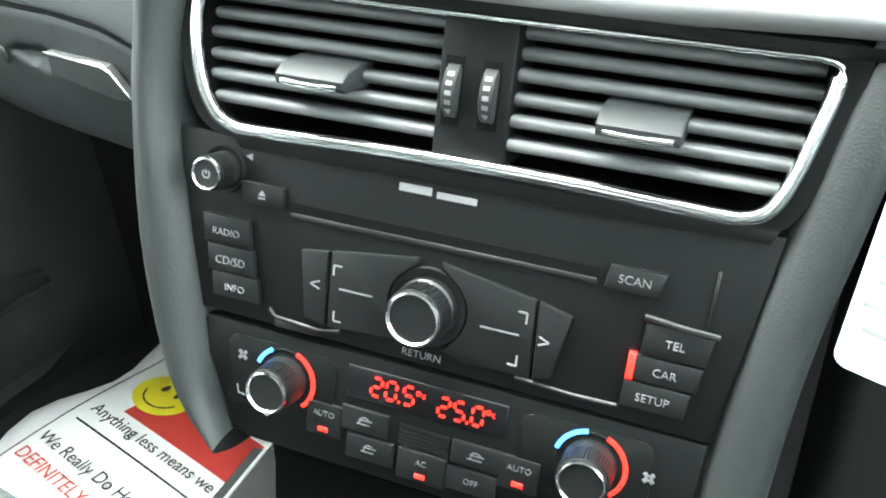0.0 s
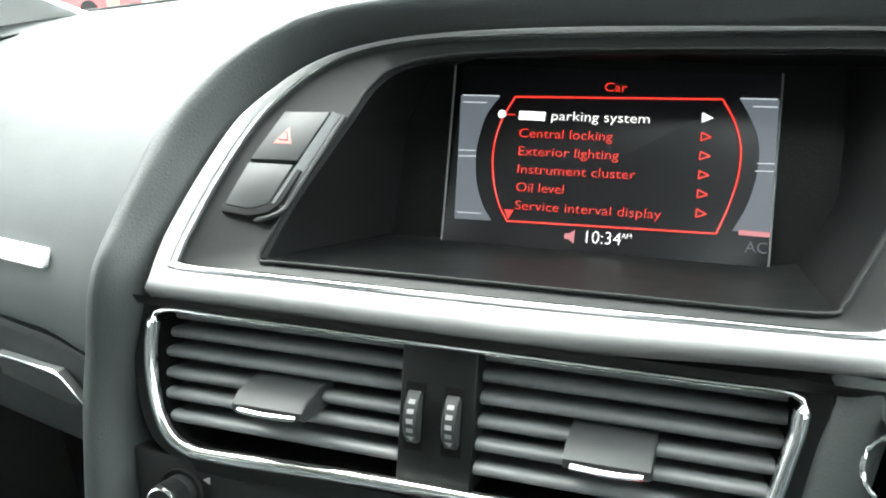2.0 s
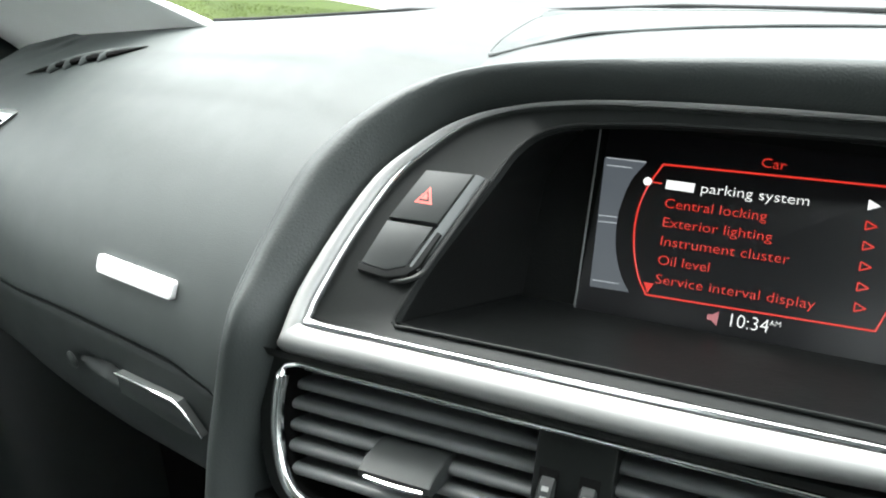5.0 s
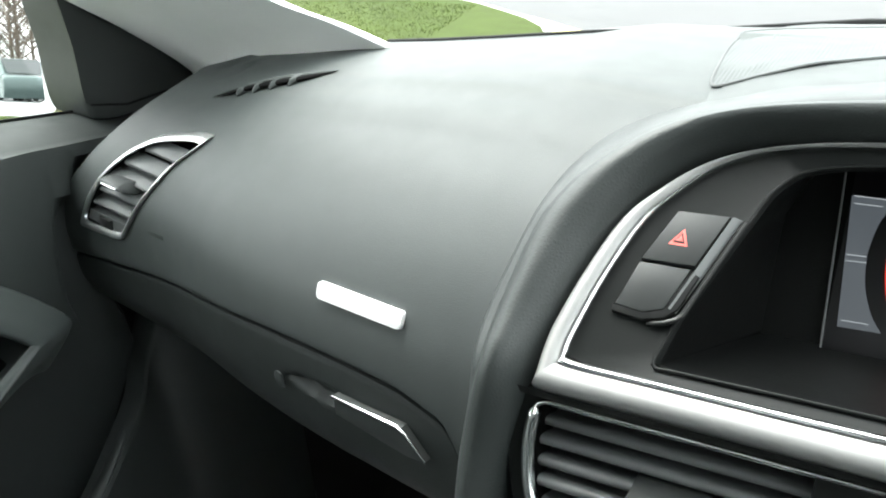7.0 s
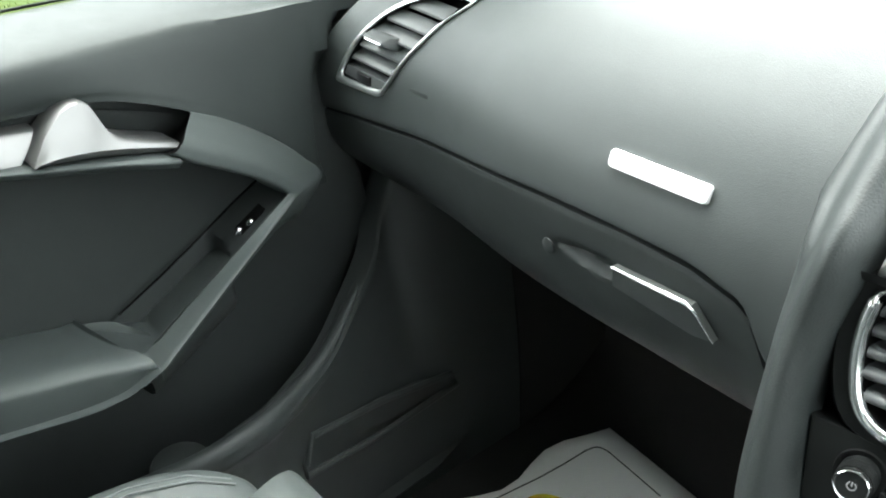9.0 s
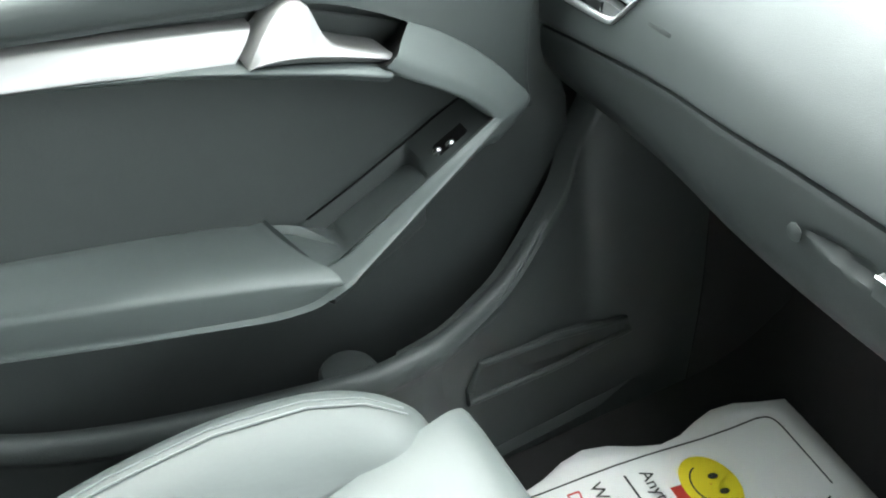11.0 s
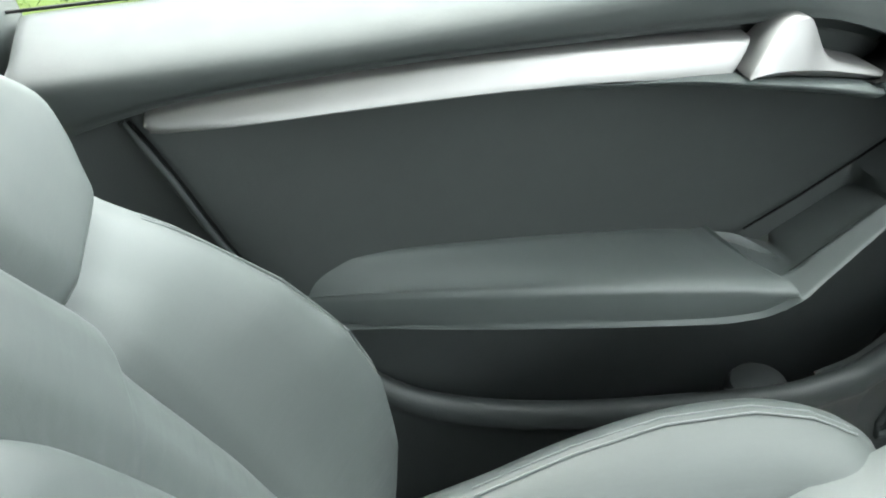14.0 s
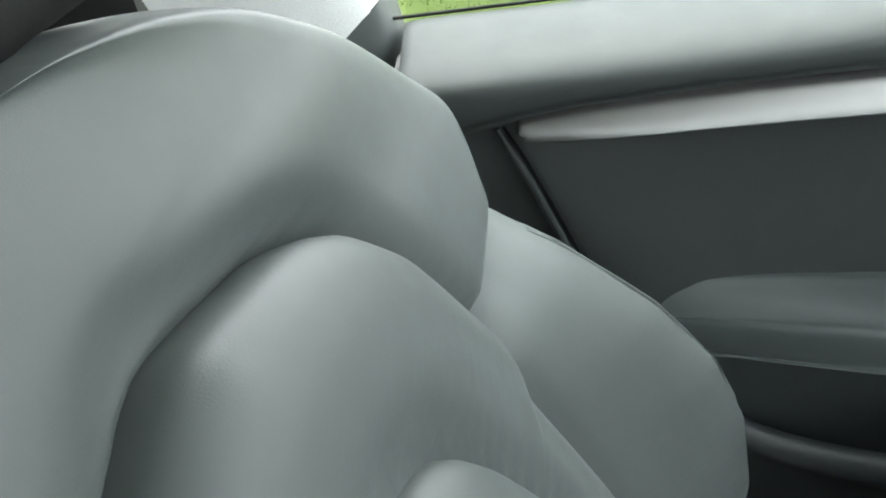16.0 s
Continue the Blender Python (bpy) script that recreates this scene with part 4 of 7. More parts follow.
def fascia():
    """Flat black face between the chrome line and the well, and the walls of the well."""
    m = 96
    def sample(loop, k):
        c, a = Vector((0.04, 0.062)), 2 * math.pi * k / m
        d = Vector((math.cos(a), math.sin(a) * 0.62)).normalized()
        best, bt = None, -1e9
        for i in range(len(loop)):
            p, q = Vector((loop[i].x, loop[i].y)) - c, Vector((loop[(i + 1) % len(loop)].x, loop[(i + 1) % len(loop)].y)) - c
            e = q - p
            den = d.x * e.y - d.y * e.x
            if abs(den) < 1e-12:
                continue
            t = (p.x * e.y - p.y * e.x) / den
            s = (p.x * d.y - p.y * d.x) / den
            if t > 0 and -1e-6 <= s <= 1 + 1e-6 and t > bt:
                best, bt = c + d * t, t
        return best
    A = [sample(CHROME, k) for k in range(m)]
    B = [sample(LIP, k) for k in range(m)]
    c = Vector((0.045, 0.062))
    rows = [[MB @ Vector((*p, -0.0005)) for p in A], [MB @ Vector((*p.lerp(q, 0.9), -0.003)) for p, q in zip(A, B)], [MB @ Vector((*q, -0.0022)) for q in B], [MB @ Vector((*q.lerp(c, 0.015), -0.005)) for q in B]]
    deep = []
    for q in B:
        t = MD @ Vector((max(-0.055, min(0.150, q.x + (c.x - q.x) * 0.10)), max(-0.004, min(0.095, (q.y - 0.006) * 0.88)), -0.004))
        deep.append(t)
    return rows, deep


frows, fdeep = fascia()
part("fascia", grid(frows, closed_v=True), M_PLASTIC, surr)
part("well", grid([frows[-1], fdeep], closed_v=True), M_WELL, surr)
part("well_lip", tube([MB @ Vector((p.x, p.y, -0.0020)) for p in LIP], 0.0009, True, 8), M_PLASTIC, surr)
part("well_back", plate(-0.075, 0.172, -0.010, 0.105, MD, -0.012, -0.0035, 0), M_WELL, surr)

hazard = thing("hazard_switch", "black hazard switch with a red triangle", "switch", at=MB @ Vector((-0.09, 0.055, 0)))
top_key = part("hazard_key", prism([(-0.1052, 0.0536), (-0.0812, 0.0542), (-0.0715, 0.0800), (-0.0945, 0.0790)], MB, -0.006, 0.0022, 0.001), M_HAZARD, hazard)
for s, mt, w in ((1.0, M_RED, 0.0024), (0.62, M_HAZARD, 0.0027), (0.36, M_RED, 0.0030)):
    part("triangle", prism([(-0.0905 + s * a, 0.0655 + s * b_) for a, b_ in ((-0.0046, -0.0030), (0.0040, -0.0030), (0.0010, 0.0052))], MB, 0.0010, w), mat("red_symbol", (0.75, 0.12, 0.10), 0.5, mottle=0) if mt is M_RED else mt, top_key)
part("lower_key", prism([(-0.1115, 0.0305), (-0.0985, 0.0290), (-0.0895, 0.0325), (-0.0825, 0.0525), (-0.1055, 0.0522)], MB, -0.006, 0.0022, 0.0012), M_HAZARD, hazard)
part("key_edge", grid([[MB @ Vector(p) for p in ((-0.0880, 0.0330, 0.0022), (-0.0705, 0.0800, 0.0022))], [MB @ Vector(p) for p in ((-0.0845, 0.0320, -0.001), (-0.0665, 0.0800, -0.001))]]), M_SLAT, hazard)
part("key_lip", tube([MB @ p for p in curve_pts([(-0.0960, 0.0250, -0.001), (-0.0880, 0.0270, 0.0), (-0.0825, 0.0310, 0.0), (-0.0790, 0.0400, 0.0), (-0.0650, 0.0790, 0.0)], 4)], [0.0005] + [0.0012] * 16), M_BUTTON, hazard)
# flank of the lower key, its shadow side put into a darker colour
part("key_shade_side", prism([(-0.1130, 0.0308), (-0.1122, 0.0272), (-0.0985, 0.0260), (-0.0890, 0.0285), (-0.0838, 0.0340), (-0.0785, 0.0500), (-0.0825, 0.0525), (-0.0890, 0.0335), (-0.0985, 0.0300)], MB, -0.004, 0.0014, 0.0008), M_MATT, hazard)

screen = thing("display_screen", "lit car menu display with red lettering", "display", at=MD @ Vector((0.048, 0.04, 0)))
part("glass", plate(-0.0275, 0.1232, -0.0022, 0.0890, MD, -0.0035, 0.0, 0.0005, 0.002), M_PANEL, screen)
part("frame_edge", tube([MD @ Vector(p) for p in ((-0.0320, 0.0890, 0.0), (-0.0277, -0.0010, 0.0), (-0.0262, -0.0026, 0.0), (0.1222, -0.0022, 0.0), (0.1238, -0.0008, 0.0), (0.1225, 0.0900, 0.0))], 0.0005, sides=6), M_SLAT, screen)


def bar(x0, y0, x1, y1, t, material, w=0.0004, name="menu_line"):
    d = Vector((x1 - x0, y1 - y0)).normalized() * t
    nrm = Vector((-d.y, d.x))
    return part(name, prism([(x0 - nrm.x, y0 - nrm.y), (x1 - nrm.x, y1 - nrm.y), (x1 + nrm.x, y1 + nrm.y), (x0 + nrm.x, y0 + nrm.y)], MD, 0.0001, w), material, screen)


FR_L = curve_pts([(0.0006, 0.0738), (-0.0040, 0.0640), (-0.0066, 0.0540), (-0.0070, 0.0430), (-0.0050, 0.0310), (-0.0010, 0.0200), (0.0040, 0.0122)], 5)
FR_R = curve_pts([(0.0976, 0.0768), (0.1035, 0.0670), (0.1070, 0.0570), (0.1078, 0.0470), (0.1068, 0.0370), (0.1042, 0.0260), (0.1005, 0.0147)], 5)
for run in (FR_L, FR_R):
    part("menu_frame", tube([MD @ Vector((p.x, p.y, 0.0003)) for p in run], 0.00042, sides=6), M_MENU, screen)
bar(0.0004, 0.0738, 0.0976, 0.0768, 0.0004, M_MENU)
bar(0.0040, 0.0122, 0.1006, 0.0147, 0.0004, M_MENU)
part("pointer_dot", lathe([(0.0, 0.0), (0.0020, 0.0), (0.0020, 0.0004), (0.0, 0.0004)], off(MD, -0.0050, 0.0648, 0.0003), 16), M_MENUHI, screen)
bar(-0.003, 0.0648, 0.0015, 0.0648, 0.0003, M_MENU)
MT = pose(0, 0, 0, 0, 0, 0.9)
words("Car", 0.0062, off(MD, 0.0486, 0.0803, 0.0003), M_MENU, screen, "menu_title", "CENTER", wide=1.15)
part("menu_word", plate(0.0036, 0.0165, 0.0625, 0.0668, off(MD, 0, 0) , 0.0002, 0.0004, 0), M_MENUHI, screen, "white bar in place of a word")
words("parking system", 0.0066, off(MD, 0.0192, 0.0650, 0.0003) @ MT, M_MENUHI, screen, "menu_entry", width=0.0462)
for k, (txt, wd) in enumerate((("Central locking", 0.0450), ("Exterior lighting", 0.0480), ("Instrument cluster", 0.0560), ("Oil level", 0.0230), ("Service interval display", 0.0685))):
    words(txt, 0.0064, off(MD, 0.0043 + 0.0006 * k, 0.0557 - 0.0089 * k, 0.0003) @ MT, M_MENU, screen, "menu_entry", width=wd)
for k in range(6):
    x, y = 0.0915 + 0.0003 * k, 0.0678 - 0.0089 * k
    if k == 0:
        part("arrow", prism([(x - 0.0022, y - 0.0024), (x + 0.0028, y), (x - 0.0022, y + 0.0024)], MD, 0.0002, 0.0004), M_MENUHI, screen)
    else:
        for a, c in (((-0.0020, -0.0019), (0.0024, 0.0)), ((0.0024, 0.0), (-0.0020, 0.0019)), ((-0.0020, 0.0019), (-0.0020, -0.0019))):
            bar(x + a[0], y + a[1], x + c[0], y + c[1], 0.00028, M_MENU)
part("scroll_arrow", prism([(0.0020, 0.0178), (0.0066, 0.0178), (0.0044, 0.0132)], MD, 0.0002, 0.0005), M_MENU, screen)
words("10:34", 0.0086, off(MD, 0.0410, 0.0077, 0.0003) @ MT, M_MENUHI, screen, "clock_digits", wide=0.95)
words("AM", 0.0034, off(MD, 0.0588, 0.0098, 0.0003) @ MT, M_MENUHI, screen, "clock_digits")
part("mute_symbol", prism([(0.0325, 0.0062), (0.0345, 0.0062), (0.0372, 0.0042), (0.0372, 0.0108), (0.0345, 0.0088), (0.0325, 0.0088)], MD, 0.0002, 0.0004), M_PINK, screen)
words("AC", 0.0072, off(MD, 0.1180, 0.0098, 0.0003) @ MT, M_MENUGREY, screen, "status_word", "CENTER")
left_bar = [(-0.0272, 0.0735)] + [(p.x - 0.0068, p.y) for p in curve_pts([(-0.0005, 0.0735), (-0.006, 0.064), (-0.0085, 0.052), (-0.0088, 0.043), (-0.007, 0.031), (-0.0025, 0.0195), (0.0030, 0.0118)], 4)] + [(-0.0225, 0.0112)]
right_bar = [(0.1218, 0.0775)] + [(0.1232, 0.0165)] + [(p.x + 0.0068, p.y) for p in curve_pts([(0.1003, 0.0165), (0.1050, 0.027), (0.1078, 0.038), (0.1088, 0.0475), (0.1080, 0.0575), (0.1045, 0.067), (0.0982, 0.0775)], 4)]
part("status_field", prism(left_bar, MD, 0.0001, 0.0002), M_MENUGREY, screen)
part("status_field", prism(right_bar, MD, 0.0001, 0.0002), M_MENUGREY, screen)
for x0, y0, x1, y1 in ((-0.0262, 0.0735, -0.0075, 0.0738), (-0.0255, 0.0700, -0.0135, 0.0702), (-0.0248, 0.0455, -0.0160, 0.0458), (-0.0245, 0.0425, -0.0155, 0.0430), (-0.0215, 0.0145, -0.0095, 0.0148), (0.1050, 0.0775, 0.1212, 0.0778), (0.1110, 0.0740, 0.1213, 0.0742), (0.1150, 0.0480, 0.1225, 0.0482), (0.1145, 0.0445, 0.1225, 0.0447)):
    bar(x0, y0, x1, y1, 0.00025, M_MENULINE, 0.0005)
part("status_lamp", plate(0.1100, 0.1232, 0.0150, 0.0172, MD, 0.0002, 0.0005, 0), M_PINK, screen)


# ---- side air vent in the dash ----
svent = thing("side_air_vent", "slatted side air vent in a curved chrome frame", "air vent", at=on_dash(-0.56, 0.69))
SVC = Vector((-0.552, 0.700))


def sv_ring(s, lift):
    return [on_dash(SVC.x + (p.x - SVC.x) * s, SVC.y + (p.y - SVC.y) * s, 0.0) + Vector((0, -lift, 0)) for p in SV]


part("chrome_frame", grid([sv_ring(s, w) for s, w in ((1.105, -0.002), (1.100, 0.0012), (1.075, 0.0032), (1.030, 0.0038), (0.985, 0.0032), (0.955, 0.0020), (0.945, -0.001))], closed_v=True), M_SATIN, svent, "polished chrome frame")
part("bezel", grid([sv_ring(0.947, 0.0), sv_ring(0.935, -0.003), sv_ring(0.92, -0.020)], closed_v=True), M_PLASTIC, svent)
back = bmesh.new()
back.faces.new([back.verts.new(p) for p in sv_ring(0.95, -0.019)])
part("duct", back, M_DUCT, svent)


def sv_span(z):
    xs = []
    for i in range(len(SV)):
        p, q = SV[i], SV[(i + 1) % len(SV)]
        if (p.y - z) * (q.y - z) <= 0 and p.y != q.y:
            xs.append(p.x + (q.x - p.x) * (z - p.y) / (q.y - p.y))
    return min(xs), max(xs)


for z in (0.7290, 0.7165, 0.7040, 0.6915, 0.6790):
    a, b_ = sv_span(z)
    a, b_ = a + 0.003, b_ - 0.001
    rows = []
    for f in (0.0, 0.25, 0.5, 0.75, 1.0):
        o = on_dash(a + (b_ - a) * f, z, 0.0)
        rows.append([o + Vector((0, dy, dz)) for dy, dz in ((0.014, 0.0050), (0.004, 0.0010), (0.0008, -0.0016), (0.0006, -0.0032), (0.0020, -0.0042), (0.006, -0.0034), (0.015, 0.0010))])
    part("slat", grid(rows, closed_v=True), M_BLADE, svent)
wide = [sv_span(z) for z in (0.6685, 0.6600)]
part("lower_fill", grid([[on_dash(wide[k][0] + 0.002 + (wide[k][1] - wide[k][0] - 0.004) * f, z, 0.0) + Vector((0, d, 0)) for f in (0.0, 0.5, 1.0)] for k, z, d in ((0, 0.6690, 0.010), (0, 0.6680, 0.0015), (1, 0.6585, 0.0008), (1, 0.6575, 0.004))]), M_BLADE, svent)
stab = part("direction_tab", prism([(-0.012, -0.0050), (-0.004, -0.0075), (0.008, -0.0082), (0.0112, -0.0066), (0.0112, -0.0044), (0.006, 0.0005), (-0.004, 0.0035), (-0.012, 0.0040)], dash_frame(-0.560, 0.7030) @ Matrix(((0, 0, 1, 0), (0, 1, 0, 0), (1, 0, 0, 0), (0, 0, 0, 1))), -0.0150, 0.0150, 0.0012), M_BLADE, svent)
part("chrome_strip", tube([dash_frame(-0.560, 0.7030) @ Vector(p) for p in ((-0.012, -0.0072, 0.0108), (0.012, -0.0072, 0.0108))], 0.0010, sides=6), M_CHROME, stab)
part("shut_off_wheel", plate(-0.011, 0.009, -0.0042, 0.0042, dash_frame(-0.585, 0.6625), -0.004, 0.0015, 0.001), M_BUTTON, svent)
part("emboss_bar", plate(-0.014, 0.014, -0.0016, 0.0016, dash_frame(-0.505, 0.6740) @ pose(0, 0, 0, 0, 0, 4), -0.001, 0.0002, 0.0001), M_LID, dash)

# ---- passenger door, built in the car's axes ----
door = thing("passenger_door", "dark grey passenger door card with an aluminium strip", "car door", at=CAR @ Vector((-0.68, -0.3, 0.45)))
DY = Matrix(((0, 0, 1, 0), (1, 0, 0, 0), (0, 1, 0, 0), (0, 0, 0, 1)))       # outline in (y, z), depth along x
MDOOR = CAR @ DY


def slant(y, base=-0.5214):
    return base + 0.27 * y


part("door_panel", prism([(-0.70, 0.12), (-0.02, 0.12), (0.02, 0.30), (0.085, 0.43), (0.118, 0.487), (0.110, 0.53), (0.085, 0.58), (0.07, 0.64), (0.09, 0.70), (-0.705, 0.695)], MDOOR, -0.80, -0.691, 0.004), M_DOORLOW, door)


def shoulder():
    rows = []
    for y in (-0.694, -0.690, -0.60, -0.45, -0.32, -0.25, -0.20, -0.175, -0.15, -0.125, -0.10, -0.075, -0.05, -0.025, 0.0, 0.03, 0.06, 0.10, 0.14, 0.20, 0.26):
        e = 0.006 if y < -0.692 else 0.0
        belt = lerp_table(y, [-0.70, -0.50, -0.07, 0.13, 0.2], [0.714, 0.714, 0.732, 0.722, 0.715])
        low = lerp_table(y, [-0.70, -0.63, -0.55, -0.44, -0.33, -0.20, -0.165, -0.14, -0.113, -0.0885, -0.062, -0.034, -0.010, 0.03, 0.2], [0.655, 0.671, 0.679, 0.680, 0.678, 0.6765, 0.6800, 0.6770, 0.6690, 0.6580, 0.6450, 0.6275, 0.607, 0.555, 0.52])
        inn = lerp_table(y, [-0.70, 0.0, 0.06, 0.20], [0.0, 0.0, 0.004, 0.02])
        fwd = lerp_table(y, [-0.21, -0.12, -0.06, 0.0, 0.04, 0.20], [0.0, 0.020, 0.023, 0.019, 0.010, 0.0])
        rows.append([(-0.800, y, belt - 0.02), (-0.752, y, belt - 0.002 - e), (-0.744 - inn, y, belt + 0.001 - e), (-0.718 - inn, y, belt - 0.0015 - e), (-0.694 - inn, y, belt - 0.0055 - e), (-0.673 - inn - e, y, belt - 0.0110), (-0.6605 - inn - e, y, belt - 0.0195), (-0.6610 - inn - e + 0.55 * fwd, y, belt * 0.28 + low * 0.72 - 0.003), (-0.667 - inn - e + fwd, y, low + 0.002), (-0.671 - inn + fwd, y, low - 0.003), (-0.70, y, low - 0.008)])
    bm = smooth_grid(rows, 5, 3)
    for v in bm.verts:
        stop = lerp_table(v.co.z, [0.50, 0.545, 0.58, 0.627, 0.652, 0.668, 0.681, 0.70, 0.710, 0.718], [0.075, 0.050, 0.038, 0.036, 0.043, 0.055, 0.075, 0.12, 0.20, 0.30])
        if v.co.y > stop - 0.012:
            over = v.co.y - stop + 0.012
            v.co.y = stop - 0.012 + min(over, 0.012)
            v.co.x -= min(0.05, over * over * 18 + max(0.0, over - 0.02) * 0.8)
    bm.transform(CAR)
    return bm


part("shoulder_pad", shoulder(), M_SHOULDER, door)
strip_top = curve_pts([(-0.6250, 0.6640), (-0.6235, 0.6675), (-0.615, 0.6715), (-0.549, 0.6760), (-0.443, 0.6770), (-0.327, 0.6740), (-0.2005, 0.6660)], 6)
strip_low = curve_pts([(-0.2225, 0.6415), (-0.305, 0.6515), (-0.407, 0.6570), (-0.518, 0.6590), (-0.612, 0.6585), (-0.621, 0.6600), (-0.6250, 0.6650)], 6)


def strip():
    n = 26
    a = [strip_top[round(k * (len(strip_top) - 1) / n)] for k in range(n + 1)]
    b = [strip_low[::-1][round(k * (len(strip_low) - 1) / n)] for k in range(n + 1)]
    rows = []
    for p, q in zip(a, b):
        amp = 0.012 * min(1.0, max(0.0, (p.x + 0.626) / 0.05)) ** 0.6
        rows.append([(-0.676, p.x, p.y + 0.0005), (-0.661, p.x, p.y)] + [(-0.660 + amp * f + 0.0025 * math.sin(math.pi * f) ** 0.8, p.x + (q.x - p.x) * f, p.y + (q.y - p.y) * f) for f in (0.06, 0.15, 0.3, 0.5, 0.7, 0.85, 0.94)] + [(-0.661 + amp, q.x, q.y), (-0.672, q.x, q.y - 0.0005)])
    return grid(rows, CAR)


part("aluminium_strip", strip(), M_ALU, door, "brushed aluminium strip")
# handle in its recess, and the arched frame that runs down into the grab handle
part("handle_recess", prism([(-0.182, 0.690), (-0.140, 0.688), (-0.100, 0.672), (-0.060, 0.650), (-0.080, 0.620), (-0.150, 0.630), (-0.190, 0.650)], MDOOR, -0.72, -0.687, 0.004), M_DOORLOW, door)
LEVER = ((-0.2145, 0.6497, 0.6487, 0.6477), (-0.2110, 0.6545, 0.6500, 0.6472), (-0.2015, 0.6672, 0.6512, 0.6462), (-0.1940, 0.6745, 0.6515, 0.6455), (-0.1860, 0.6805, 0.6512, 0.6447), (-0.1775, 0.6843, 0.6505, 0.6437), (-0.1695, 0.6843, 0.6496, 0.6425), (-0.1655, 0.6815, 0.6490, 0.6419),
         (-0.1628, 0.6760, 0.6486, 0.6414), (-0.1600, 0.6680, 0.6482, 0.6408), (-0.1570, 0.6610, 0.6477, 0.6403), (-0.1530, 0.6560, 0.6469, 0.6396), (-0.1470, 0.6522, 0.6458, 0.6385), (-0.1280, 0.6458, 0.6412, 0.6348), (-0.1100, 0.6402, 0.6365, 0.6312), (-0.1040, 0.6376, 0.6348, 0.6305))


def door_lever():
    """Satin lever: a thumb tab that leans back over a thin bar with a crease along it."""
    rows = []
    for y, t, c, b_ in LEVER:
        up = min(1.0, (t - c) / 0.03)
        rows.append([(-0.668, y, t - 0.002), (-0.6335 - 0.0105 * up, y, t), (-0.6312 - 0.0105 * up, y, t - 0.0008), (-0.6303 - 0.0052 * up, y, c + (t - c) * 0.5), (-0.6299 - 0.0010 * up, y, c + (t - c) * 0.1), (-0.6297, y, c), (-0.6315, y, c + (b_ - c) * 0.5), (-0.6350, y, b_ + 0.0006), (-0.6375, y, b_), (-0.665, y, b_ + 0.001)])
    bm = grid(rows, CAR, closed_v=True)
    bm.verts.ensure_lookup_table()
    n = len(rows[0])
    cap(bm, [bm.verts[k] for k in range(n)])
    cap(bm, [bm.verts[(len(rows) - 1) * n + k] for k in range(n)][::-1])
    return bm


part("door_handle", door_lever(), M_ALU, door, "satin aluminium pull lever")
LIP_LINE = ((-0.420, 0.6575, 0.6572, -0.6560), (-0.340, 0.6535, 0.6525, -0.6510), (-0.300, 0.6510, 0.6495, -0.6475), (-0.2565, 0.6490, 0.6475, -0.6420), (-0.2200, 0.6465, 0.6435, -0.6360), (-0.1950, 0.6440, 0.6405, -0.6310), (-0.1550, 0.6385, 0.6352, -0.6240), (-0.1210, 0.6330, 0.6285, -0.6190), (-0.1120, 0.6315, 0.6270, -0.6180))
part("lever_lip", smooth_grid([[(-0.668, y, t), (x - 0.008, y, t), (x - 0.002, y, t - 0.0006), (x, y, b_ + 0.0006), (x - 0.004, y, b_ - 0.003), (x - 0.016, y, b_ - 0.008), (-0.690, y, b_ - 0.010)] for y, t, b_, x in LIP_LINE], 4, 3, CAR), M_DOOR, door)
# each row: inner edge, outer edge
ARCH = (((-0.1195, 0.6362), (-0.0885, 0.6555)), ((-0.0990, 0.6225), (-0.0620, 0.6435)), ((-0.0710, 0.6077), (-0.0340, 0.6260)), ((-0.0467, 0.5930), (-0.0080, 0.6060)), ((-0.0300, 0.5800), (0.0100, 0.5890)), ((-0.0235, 0.5735), (0.0240, 0.5690)))
GRAB = ((0.0, 0.040), (0.06, 0.034), (0.16, 0.028), (0.32, 0.024), (0.52, 0.022), (0.74, 0.021), (0.92, 0.020), (1.0, 0.020))


